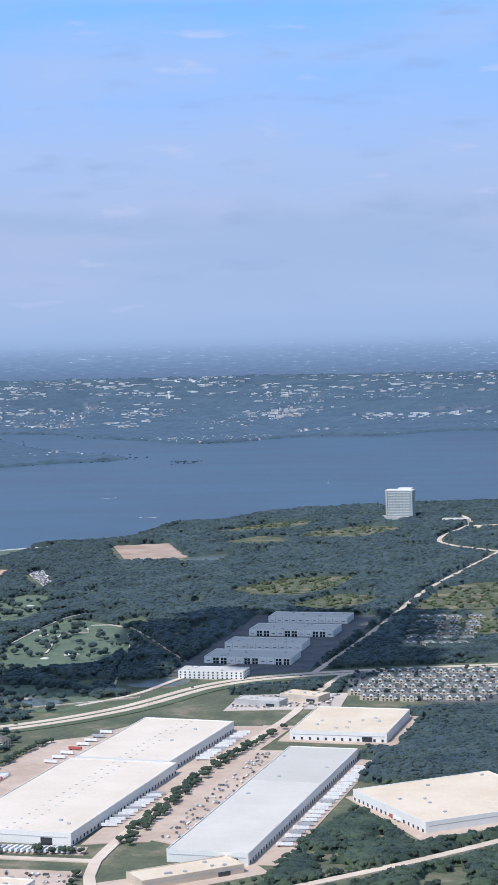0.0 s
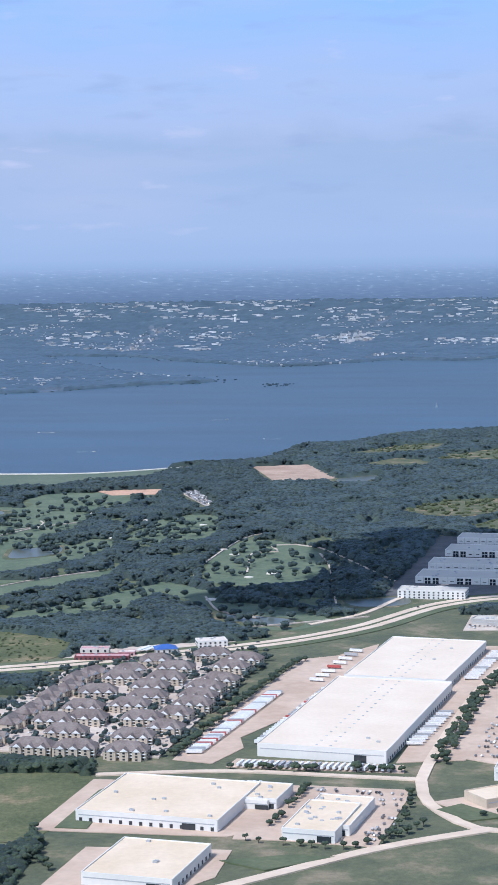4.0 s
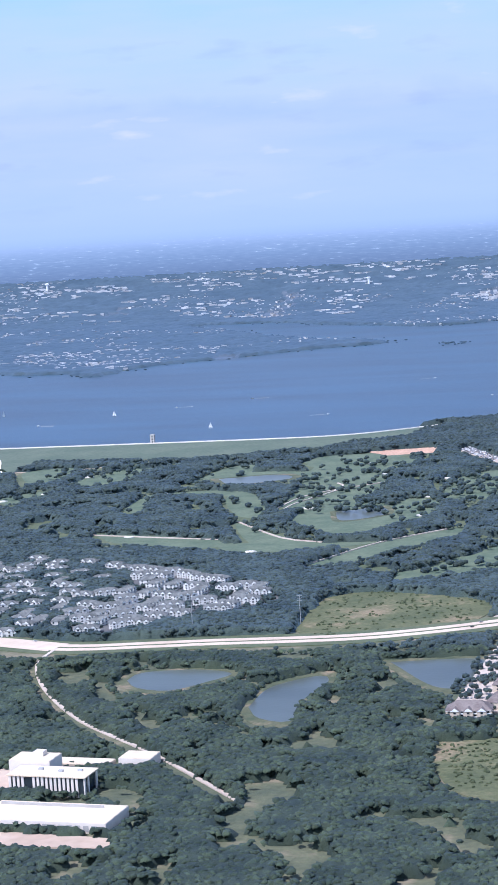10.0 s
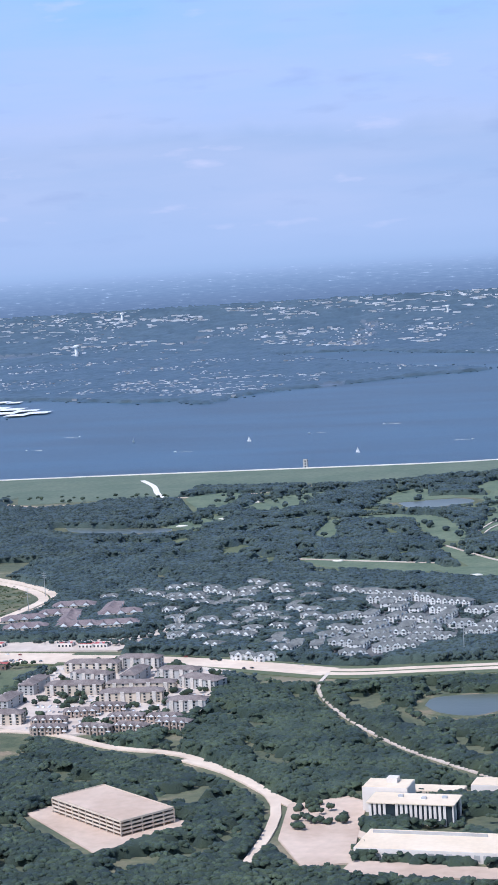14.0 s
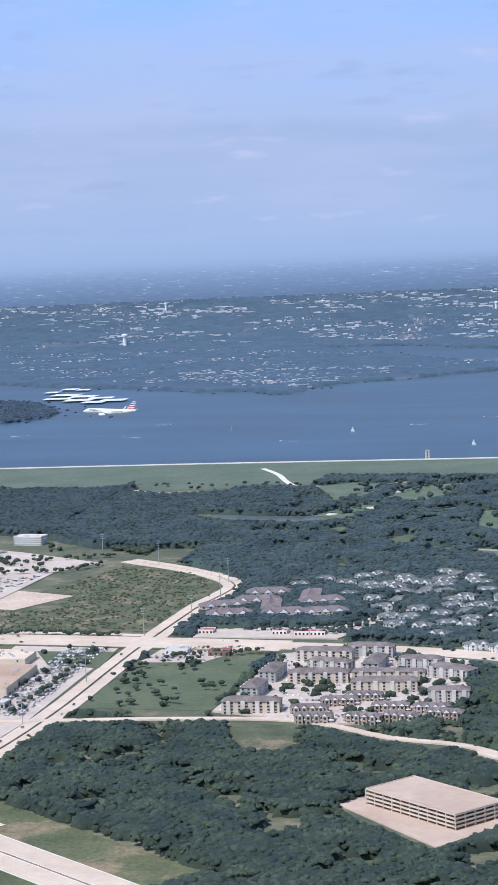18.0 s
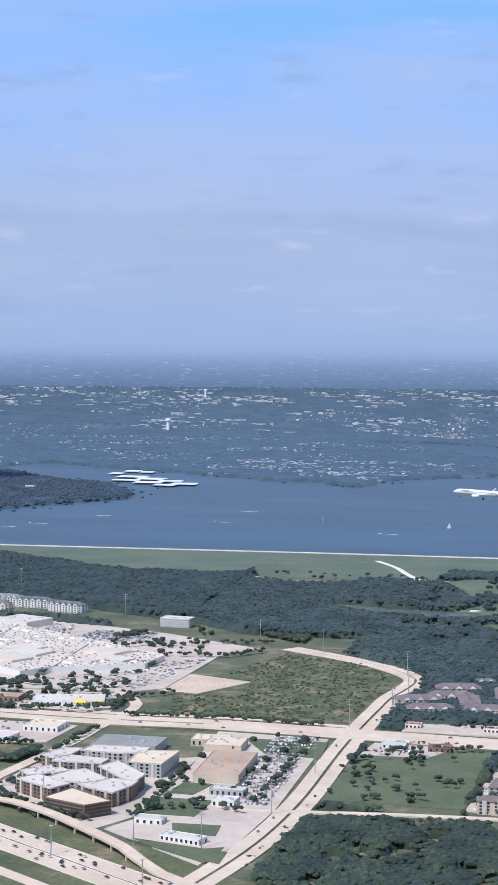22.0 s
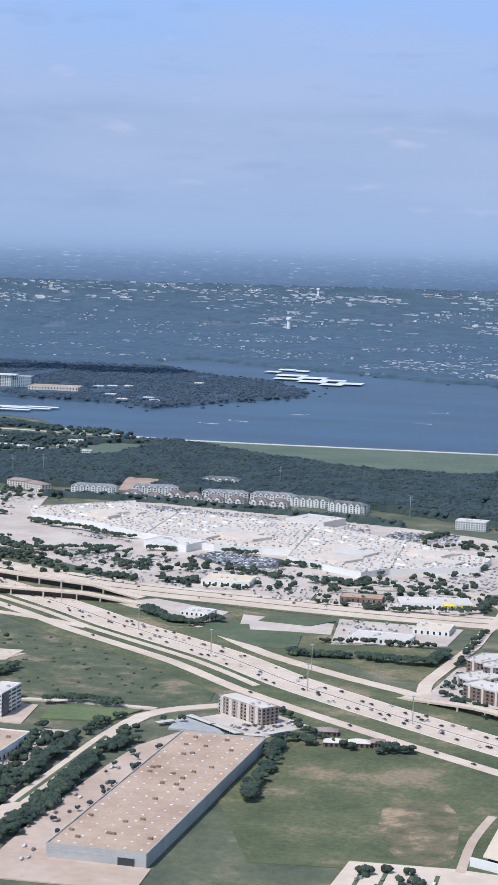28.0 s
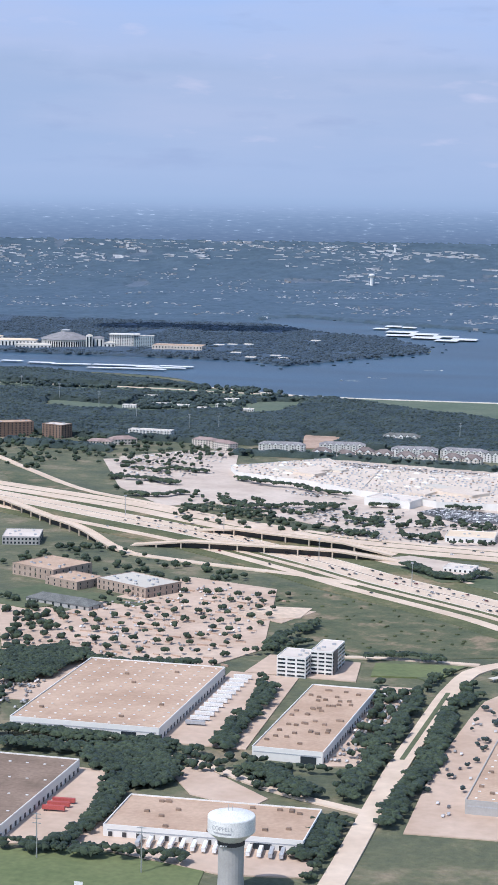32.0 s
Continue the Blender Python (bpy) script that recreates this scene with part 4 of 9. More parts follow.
band("local_road", [(-760, 1840), (-588, 1856), (-454, 1850), (-361, 1788), (-287, 1759), (-220, 1683), (-160, 1600), (-60, 1480)], 10, 0.9, M_ROAD, "pale concrete local road", "road")
band("avenue", [(-1150, 1790), (-1233, 1730), (-1255, 1651), (-1266, 1518), (-1274, 1403), (-1278, 1291), (-1283, 1150), (-1292, 1000), (-1300, 850)], 16, 0.9, M_ROAD, "pale concrete avenue lined with trees", "avenue")
band("avenue_median", [(-1258, 1630), (-1266, 1518), (-1273, 1420)], 4, 1.2, M_LAWN, "grass median of the avenue", "median")
band("local_road", [(-1700, 1405), (-1583, 1402), (-1500, 1408), (-1430, 1385), (-1355, 1325), (-1283, 1287)], 9, 0.9, M_ROAD, "pale concrete local road among trees", "road")
band("local_road", [(-1240, 1738), (-1330, 1742), (-1380, 1735)], 8, 0.9, M_ROAD, "pale concrete access road", "road")
band("ramp", [(-2200, 3100), (-2074, 2921), (-1980, 2790), (-1864, 2640), (-1765, 2565), (-1639, 2470), (-1500, 2370)], 11, 1.0, M_ROAD, "pale concrete ramp", "road")
for poly in ([(-839, 1810), (-834, 1876), (-783, 1872), (-788, 1808)], [(-832, 1893), (-826, 1943), (-809, 1941), (-811, 1897)], [(-830, 1716), (-748, 1652), (-741, 1706), (-772, 1690)], [(-1287, 2102), (-1248, 2113), (-1165, 2090), (-1160, 2032), (-1200, 2030)], [(-804, 2165), (-712, 2162), (-709, 2079), (-771, 2094)], [(-827, 1721), (-735, 1690), (-735, 1650), (-768, 1668)],
             [(-803, 1780), (-758, 1780), (-756, 1742), (-796, 1749)], [(-832, 1896), (-811, 1945), (-796, 1940), (-807, 1892)], [(-1331, 1717), (-1318, 1734), (-1250, 1729), (-1280, 1667)],
             [(-1298, 2136), (-1231, 2145), (-1215, 2068), (-1248, 2086)], [(-1381, 2192), (-1340, 2195), (-1290, 2120), (-1310, 2107)], [(-1780, 1900), (-1720, 1985), (-1640, 1930), (-1700, 1860)],
             [(-1660, 1955), (-1590, 1920), (-1600, 1900), (-1670, 1930)], [(600, 1480), (650, 1500), (690, 1500), (640, 1460)], [(760, 1640), (790, 1610), (820, 1625), (780, 1660)]):
    patch("lawn", poly, 1.0, M_LAWN, "small mown green lawn between paved lots", "lawn")
patch("slab", [(-1495, 1893), (-1469, 1936), (-1425, 1938), (-1429, 1890), (-1472, 1867)], 0.95, M_SAND, "bare cream slab at the edge of a lot", "slab")
patch("lawn", [(446, 1552), (456, 1668), (468, 1690), (474, 1600), (474, 1552)], 1.0, M_LAWN, "small mown green lawn between paved lots", "lawn")
patch("parking_lot", [(-1214, 1722), (-1172, 1682), (-1164, 1668), (-1214, 1671)], 0.95, M_WALLG, "grey paved lot between carports", "parking lot")
patch("lawn", [(-1332, 1720), (-1253, 1729), (-1268, 1680), (-1330, 1672)], 0.95, M_TURF, "green mown lawn beside an access road", "lawn")
patch("lawn", [(-1283, 2106), (-1270, 2118), (-1166, 2106), (-1164, 2061), (-1207, 2055)], 1.0, M_LAWN, "small mown green lawn between paved lots", "lawn")
patch("lawn", [(-1225, 2169), (-1221, 2190), (-1142, 2193), (-1166, 2157)], 1.0, M_LAWN, "small mown green lawn between paved lots", "lawn")
patch("parking_lot", [(-1150, 2475), (-1020, 2560), (-985, 2650), (-935, 2690), (-955, 2440), (-990, 2410), (-1180, 2405)], 0.6, M_LOT, "pale lot with rows of cars and trees", "parking lot", clear=False)
patch("dark_lot", [(-1389, 2574), (-1366, 2618), (-1271, 2588), (-1262, 2516), (-1329, 2504)], 0.9, M_ASPH, "dark asphalt car park of the mall", "parking lot")
patch("lot", [(-158, 1595), (-111, 1618), (-92, 1600), (-90, 1545), (-84, 1440), (-120, 1430), (-150, 1499)], 0.9, M_CONC, "pale lot before a white office", "parking lot")
patch("lot", [(-84, 1446), (36, 1426), (46, 1400), (-90, 1412)], 0.9, M_CONC, "pale forecourt of a white office", "parking lot")
band("local_road", [(-280, 1740), (-229, 1695), (-193, 1648), (-169, 1595), (-161, 1530), (-163, 1440)], 9, 0.9, M_ROAD, "pale concrete road curving through woods", "road")
for poly in ([(560, 3480), (640, 3620), (760, 3640), (740, 3480), (640, 3420)], [(690, 3300), (760, 3420), (830, 3380), (790, 3250)], [(350, 4380), (470, 4560), (560, 4600), (520, 4440)],
             [(560, 4300), (680, 4480), (780, 4440), (700, 4280)], [(900, 3250), (940, 3500), (1050, 3560), (1050, 3280)], [(420, 4200), (480, 4300), (560, 4220), (500, 4150)], [(960, 3000), (980, 3150), (1080, 3150), (1080, 3020)]):
    patch("clearing", poly, 0.4, M_DRY, "olive and tan clearing in the woods", "clearing", True)


def bunker(x, y, r):
    ring = [(x + r * (1 + 0.25 * math.sin(3 * a + x)) * math.cos(a), y + 0.8 * r * math.sin(a)) for a in np.linspace(0, 2 * math.pi, 11)[:-1]]
    patch("bunker", ring, 0.9, M_BUNKER, "white sand bunker on a golf course", "bunker")


for bx, by in ((-309, 3243), (-338, 3256), (-296, 2828), (-87, 2677), (-40, 3239), (-64, 3053), (240, 3291), (128, 3348), (118, 3137), (126, 2951), (321, 3030), (350, 2983), (435, 2816), (405, 2782), (385, 2604), (132, 3337),
               (20, 3420), (-30, 3560), (-560, 3300), (-620, 3230), (-540, 3500)):
    bunker(bx, by, RND.uniform(6, 11))
for line in ([(-360, 2854), (-266, 2821), (-150, 2784)], [(-98, 2975), (-97, 3090), (-38, 3258), (-54, 3322)], [(332, 2759), (317, 2849), (334, 3138), (373, 3215)],
             [(396, 2821), (375, 2997), (412, 3014), (394, 3066)], [(372, 2622), (410, 2522), (470, 2477)],
             [(-154, 2940), (-60, 2785), (5, 2740)], [(6, 2563), (89, 2725), (175, 2822)], [(480, 3000), (510, 2880), (560, 2560)], [(400, 3080), (470, 3060), (620, 2760)],
             [(-116, 3060), (-80, 3200), (40, 3330)], [(470, 2420), (560, 2470), (610, 2500)]):
    band("cart_path", line, 2.8, 0.8, M_LOT, "pale cart path of a golf course", "path", 1)

# ---- buildings ----


def warehouse(x, y, w, d, rot, h, roof, label, wall=None, units=0, docks="", skylights=0, bays=True):
    """A flat-roofed tilt-up hall: walls with a parapet, roof, roof units, dock doors on the named sides (l, r, f)."""
    cover(rect(x, y, w + 8, d + 8, rot), False)
    t = thing("warehouse", x, y, 0, rot, label, "warehouse")
    wm = wall or M_WALLW
    for nm, a, b, ww, dd in (("front_wall", 0, -d / 2, w, 0.8), ("back_wall", 0, d / 2, w, 0.8), ("side_wall", -w / 2 - 0.0, 0, 0.8, d - 0.8), ("side_wall", w / 2, 0, 0.8, d - 0.8)):
        part(nm, Shape().box(a, b, 0, ww, dd, h + 0.9), wm, t)
    part("roof", Shape().box(0, 0, h - 0.6, w - 0.8, d - 0.8, 0.6), roof, t)
    part("floor_slab", Shape().box(0, 0, 0, w - 2, d - 2, 0.9), M_CONC, t)
    unit = Shape().box(0, 0, 0, 3.4, 2.4, 1.5).mesh("roof_unit", M_ROOFB if roof in (M_ROOFT, M_ROOFB) else M_GREYP)
    for i in range(units):
        o = part("roof_unit", unit, None, t)
        o.location = ((RND.uniform(-0.42, 0.42) * w) * S, RND.uniform(-0.45, 0.45) * d * S, h * S)
    if skylights:
        tan = roof in (M_ROOFT, M_ROOFB)
        sk = Shape().box(0, 0, 0, 1.8 if tan else 2.4, 1.2 if tan else 1.6, 0.5).mesh("skylight", M_WHITE if tan else M_GREYP)
        nx = max(2, int(w / 12)) if tan else 2
        ny = max(2, skylights // nx)
        for i in range(nx):
            for j in range(ny):
                o = part("skylight", sk, None, t)
                o.location = (((i + 0.5) / nx - 0.5) * w * (1 if tan else 0.22) * S, ((j + 0.5) / ny - 0.5) * d * S, h * S)
    door = {"l": Shape().box(0, 0, 0, 0.3, 2.8, 3.2).mesh("dock_door", M_DARK), "f": Shape().box(0, 0, 0, 2.8, 0.3, 3.2).mesh("dock_door", M_DARK)}
    for side in docks:
        n = int((d if side in "lr" else w) / 9)
        for i in range(n):
            o = part("dock_door", door["f" if side == "f" else "l"], None, t)
            q = ((i + 0.5) / n - 0.5)
            o.location = {"l": ((-w / 2 - 0.5) * S, q * d * S, 1.1 * S), "r": ((w / 2 + 0.5) * S, q * d * S, 1.1 * S), "f": (q * w * S, (-d / 2 - 0.5) * S, 1.1 * S)}[side]
    if bays:
        part("wall_stripe", Shape().box(0, -d / 2 - 0.45, h * 0.62, w * 0.96, 0.12, 0.9), M_GREYP, t, "thin grey painted stripe")
        part("entrance", Shape().box(w * 0.3, -d / 2 - 0.5, 0, 12, 0.5, h * 0.6), M_GLASS, t, "dark glazed entrance")
    return t


warehouse(661, 1942, 126, 298, -8, 12, M_ROOFP, "huge low white warehouse with a pinkish cream roof", units=2, docks="lr", skylights=34)
warehouse(697, 2203, 113, 214, -9, 12, M_ROOFP, "large white warehouse with a pinkish cream roof", units=2, docks="lr", skylights=24)
warehouse(869, 1953, 78, 436, -6.7, 11, M_ROOFG, "very long white warehouse with a grey roof, paler at one end", units=4, docks="lr")
part("roof_patch", Shape().box(0, -78, 10.9, 75, 270, 0.2), M_ROOFG2, scene.objects["warehouse.002"], "paler patched part of the roof")
warehouse(908, 2322, 115, 140, -6, 11, M_ROOFC, "white warehouse with a cream roof and dock doors", units=8, docks="f")
warehouse(1058, 1960, 160, 150, 34, 11, M_ROOFC, "broad warehouse with a cream roof beside woods", units=6, docks="lr")
warehouse(832, 1692, 100, 34, 37, 8, M_ROOFC, "low tan office warehouse with a pale roof", wall=M_WALLT, units=7)
warehouse(677, 1603, 48, 86, -8, 9, M_ROOFC, "white warehouse with a glazed corner", units=10)
warehouse(606, 1655, 42, 50, -8, 9, M_ROOFC, "white warehouse with a cream roof", units=4)
warehouse(530, 1625, 127, 120, -8, 10, M_ROOFC, "wide white warehouse with a cream roof", units=9, docks="f")
warehouse(606, 1648, 26, 44, -8, 8, M_ROOFC, "white annexe of a warehouse", units=2)
warehouse(548, 1452, 74, 92, -8, 10, M_ROOFC, "white warehouse with a cream roof beside woods", units=3, docks="r")
warehouse(669, 1581, 45, 85, -8, 10, M_ROOFC, "white office warehouse with dark entrance", units=8)


def business_hall(x, y, w, d, rot, h, glazed):
    """A flat hall of the business park; its front has pairs of tall glazed bays between white panels, or a plain panelled wall."""
    t = warehouse(x, y, w, d, rot, h, M_ROOFG, "grey-roofed business park hall with a white panelled front", units=7, bays=False)
    part("plinth", Shape().box(0, -d / 2 - 0.5, 0, w, 0.4, 1.2), M_WALLD, t, "dark base strip")
    n = int(w / 11)
    for k in range(n):
        q = ((k + 0.5) / n - 0.5) * w
        if glazed and k % 4 in (1, 2):
            part("glazed_bay", Shape().box(q, -d / 2 - 0.55, 0.8, 8.2, 0.5, h - 1.6), M_GLASS, t, "tall dark glazing")
            part("mullion", Shape().box(q, -d / 2 - 0.9, 0.8, 0.6, 0.4, h - 1.4), M_WALLW, t)
            part("transom", Shape().box(q, -d / 2 - 0.9, h * 0.5, 8.2, 0.4, 0.5), M_WALLW, t)
        else:
            part("panel_joint", Shape().box(q + w / n / 2, -d / 2 - 0.46, 0, 0.5, 0.12, h + 0.6), M_GREYP, t, "thin grey panel joint")
            part("panel_window", Shape().box(q, -d / 2 - 0.5, h * 0.45, 5.0, 0.3, 0.9), M_GLASS, t)


for bx, by, bw, bd, gl in ((714, 2776, 126, 64, True), (718, 2886, 117, 54, False), (742, 3010, 132, 62, True), (750, 3132, 128, 52, False)):
    business_hall(bx, by, bw, bd, -5, 10, gl)
warehouse(776, 2465, 62, 26, -16, 7, M_ROOFG, "low grey-roofed office building", wall=M_WALLG, units=4)
warehouse(828, 2497, 56, 30, -22, 8, M_ROOFC, "tan and brown roadside commercial building", wall=M_WALLT, units=4)
warehouse(-1517, 1532, 121, 206, -2.5, 10, M_ROOFT, "large white warehouse with a tan gravel roof", units=6, docks="r", skylights=150)
warehouse(-1349, 1496, 54, 198, -4, 9, M_ROOFT, "long white warehouse with a tan roof full of units", units=42, docks="r")
warehouse(-1168, 1464, 72, 330, -4, 10, M_ROOFT, "very long grey-walled warehouse with a tan gravel roof and small skylights", wall=M_WALLG, units=26, skylights=130)
warehouse(-1376, 1230, 133, 68, -1, 8, M_ROOFT, "white warehouse with a tan roof and truck docks", units=18, docks="f")
warehouse(-1556, 1246, 106, 182, -3, 9, M_ROOFB, "warehouse with a dark brown gravel roof", units=6, docks="r", skylights=40)


def low_hall():
    """An L-shaped low hall with deep eaves over glazed walls."""
    t = thing("office_building", -880, 1420, 0, 0, "low L-shaped building with a broad cream roof over glass", "office")
    plan = [(-921, 1363), (-911, 1476), (-890, 1479), (-889, 1465), (-858, 1458), (-858, 1474), (-836, 1475), (-842, 1406), (-888, 1408), (-889, 1346)]
    loc = [(x + 880, y - 1420) for x, y in plan]
    cover(plan, False)
    m = np.mean(np.array(loc), axis=0)
    inner = [tuple(m + (np.array(p) - m) * 0.93) for p in loc]
    part("glass_wall", Shape().prism(inner, 0, 7.2), M_GLASS, t, "dark glazed walls")
    part("roof", Shape().prism(loc, 7.2, 8.2, bottom=True), M_ROOFC, t, "cream roof slab")
    part("side_wall", Shape().box(-36, -65, 0, 31, 0.8, 7.2, -28), M_WALLW, t)
    post = Shape().box(0, 0, 0, 0.7, 0.7, 7.2).mesh("post", M_WALLW)
    for i in range(9):
        o = part("post", post, None, t)
        o.location = ((-6 + 5 * i) * S, -13 * S, 0)
    unit = Shape().box(0, 0, 0, 3.0, 2.2, 1.3).mesh("roof_unit", M_GREYP)
    for x, y in ((-26, 30), (-20, -20), (20, 20), (0, 28), (32, 40)):
        o = part("roof_unit", unit, None, t)
        o.location = (x * S, y * S, 8.2 * S)


low_hall()


def block(name, x, y, w, d, rot, h, storeys, wall, roof, label, category, group="", bays=None, hip=False, units=3, balc=False, base=None, z=0.0, towers=0, pane=2.2):
    """A storeyed block: body, roof, parapet or hipped roof, and every window as a part of its own."""
    cover(rect(x, y, w + 6, d + 6, rot), False)
    t = thing(name, x, y, z, rot, label, category, group)
    part("body", Shape().box(0, 0, 0, w, d, h), wall, t)
    if hip:
        part("roof", Shape().hip(0, 0, h, w, d, min(w, d) * 0.22, 0, 0.7), roof, t)
    else:
        part("roof", Shape().box(0, 0, h, w - 1.0, d - 1.0, 0.25), roof, t)
        for nm, a, b, ww, dd in (("parapet", 0, -d / 2 + 0.2, w, 0.5), ("parapet", 0, d / 2 - 0.2, w, 0.5), ("parapet", -w / 2 + 0.2, 0, 0.5, d - 0.9), ("parapet", w / 2 - 0.2, 0, 0.5, d - 0.9)):
            part(nm, Shape().box(a, b, h, ww, dd, 0.9), wall, t)
        unit = Shape().box(0, 0, 0, 3.0, 2.2, 1.5).mesh("roof_unit", M_GREYP)
        for i in range(units):
            o = part("roof_unit", unit, None, t)
            o.location = (RND.uniform(-0.4, 0.4) * w * S, RND.uniform(-0.35, 0.35) * d * S, (h + 0.25) * S)
    if base:
        part("plinth", Shape().box(0, 0, 0, w + 0.3, d + 0.3, h / max(1, storeys)), base, t)
    for i in range(towers):
        q = ((i + 0.5) / towers - 0.5)
        part("bay", Shape().box(q * w if w > d else -w / 2 - 0.5, -d / 2 - 0.5 if w > d else q * d, 0, 4.2 if w > d else 1.4, 1.4 if w > d else 4.2, h + 0.5), M_BAY, t, "cream projecting bay")
    fl = h / max(1, storeys)
    if bays and y > 2250 and name != "convention_hall":
        panes = Shape()
        for s in range(storeys):
            for i in range(bays[0]):
                panes.box(((i + 0.5) / bays[0] - 0.5) * w, -d / 2 - 0.1, s * fl + fl * 0.25, 2.2, 0.3, fl * 0.55)
            for i in range(bays[1]):
                for sd in (-1, 1):
                    panes.box(sd * (w / 2 + 0.1), ((i + 0.5) / bays[1] - 0.5) * d, s * fl + fl * 0.25, 0.3, 2.2, fl * 0.55)
        part("windows", panes, M_GLASS, t)["kind"] = "stuff"
    elif bays:
        pane_f = Shape().box(0, 0, 0, pane, 0.3, fl * 0.55).mesh("window", M_GLASS)
        pane_s = Shape().box(0, 0, 0, 0.3, pane, fl * 0.55).mesh("window", M_GLASS)
        for s in range(storeys):
            for i in range(bays[0]):
                o = part("window", pane_f, None, t)
                o.location = (((i + 0.5) / bays[0] - 0.5) * w * S, (-d / 2 - 0.2) * S, (s * fl + fl * 0.25) * S)
            for i in range(bays[1]):
                for sd in (-1, 1):
                    o = part("window", pane_s, None, t)
                    o.location = (sd * (w / 2 + 0.2) * S, ((i + 0.5) / bays[1] - 0.5) * d * S, (s * fl + fl * 0.25) * S)
    return t


def garage(x, y, w, d, rot, levels):
    cover(rect(x, y, w + 6, d + 6, rot), False)
    t = thing("parking_garage", x, y, 0, rot, "open concrete parking garage with cream decks", "parking garage")
    for k in range(levels + 1):
        part("deck", Shape().box(0, 0, k * 3.2, w, d, 0.5), M_CONC, t)
        if k:
            for a, b, ww, dd in ((0, -d / 2, w, 0.4), (0, d / 2, w, 0.4), (-w / 2, 0, 0.4, d), (w / 2, 0, 0.4, d)):
                part("parapet", Shape().box(a, b, k * 3.2 - 0.4, ww + 0.1, dd, 1.6), M_WALLT, t)
    # solid dark block stands in for the shaded parking levels
    part("core", Shape().box(0, 0, 0.5, w - 8, d - 8, levels * 3.2 - 0.6), M_DARK, t, "dark block for the shade inside the garage")
    post = Shape().box(0, 0, 0, 0.9, 0.9, levels * 3.2).mesh("post", M_WALLT)
    n = int(w / 10)
    for i in range(n + 1):
        for b in (-d / 2, d / 2):
            o = part("post", post, None, t)
            o.location = ((i / n - 0.5) * w * S, b * S, 0)
    m = int(d / 10)
    for i in range(1, m):
        for a in (-w / 2, w / 2):
            o = part("post", post, None, t)
            o.location = (a * S, (i / m - 0.5) * d * S, 0)


garage(-300, 1561, 104, 52, -42, 4)


def headquarters():
    """A white office in stepped blocks, the front one cut by tall glass slots."""
    t = thing("office_building", -50, 1550, 0, -8, "white stepped office building with tall dark window slots", "office")
    for x, y, w, d in ((-2, 6, 74, 32), (-28, 36, 40, 26), (24, 78, 76, 22), (38, -84, 100, 44)):
        cover(rect(-50 + x, 1550 + y, w + 10, d + 10, -8), False)
    part("body", Shape().box(2, 2, 0, 68, 26, 17), M_GLASS, t, "dark glass body")
    part("roof", Shape().box(2, 2, 17, 72, 30, 0.8), M_ROOFC, t)
    fin = Shape().box(0, 0, 0, 2.2, 1.0, 17).mesh("pier", M_WALLC)
    for i in range(15):
        o = part("pier", fin, None, t)
        o.location = ((-31 + (i + (1.6 if i > 3 else 0)) * 3.9) * S, -11.6 * S, 0)
    for y in (-10.5, -3, 14.5):
        part("side_pier", Shape().box(36.5, y, 0, 1.0, 2.6, 17), M_WALLC, t)
    part("rear_block", Shape().box(-27, 32, 0, 38, 26, 21), M_WALLC, t)
    part("rear_roof", Shape().box(-27, 32, 21, 37, 25, 0.4), M_ROOFC, t)
    part("lift_tower", Shape().box(-24, 36, 21.4, 9, 9, 4), M_WALLC, t)
    part("link", Shape().box(-2, 70, 0, 58, 20, 7), M_WALLT, t)
    part("link_roof", Shape().box(-2, 70, 7, 57, 19, 0.4), M_ROOFC, t)
    part("annexe", Shape().box(46, 88, 0, 30, 24, 9), M_WALLC, t)
    part("annexe_roof", Shape().box(46, 88, 9, 29, 23, 0.4), M_ROOFC, t)
    part("podium", Shape().box(36, -76, 0, 112, 48, 8.5), M_WALLC, t)
    part("podium_roof", Shape().box(36, -76, 8.5, 111, 47, 0.3), M_ROOFC, t)
    part("screen_wall", Shape().box(30, -62, 8.8, 90, 1.0, 2.2), M_WALLG, t)
    win = Shape().box(0, 0, 0, 4.5, 0.4, 4.8).mesh("window", M_WALLG)
    for i in range(7):
        o = part("window", win, None, t)
        o.location = ((40 + 7 * i) * S, -100.1 * S, 1.6 * S)
    part("entrance", Shape().box(-13, -100.1, 0, 6, 0.5, 7), M_GLASS, t, "dark glazed entrance")
    unit = Shape().box(0, 0, 0, 4.0, 3.0, 1.6).mesh("roof_unit", M_GREYP)
    for x, y in ((-10, 6), (10, 2), (26, 6)):
        o = part("roof_unit", unit, None, t)
        o.location = (x * S, y * S, 17.8 * S)


headquarters()
block("office_building", 681, 2648, 92, 34, -5, 11, 3, M_WALLW, M_ROOFG, "white three-storey office of a business park with rows of windows", "office", bays=(14, 4), units=5)
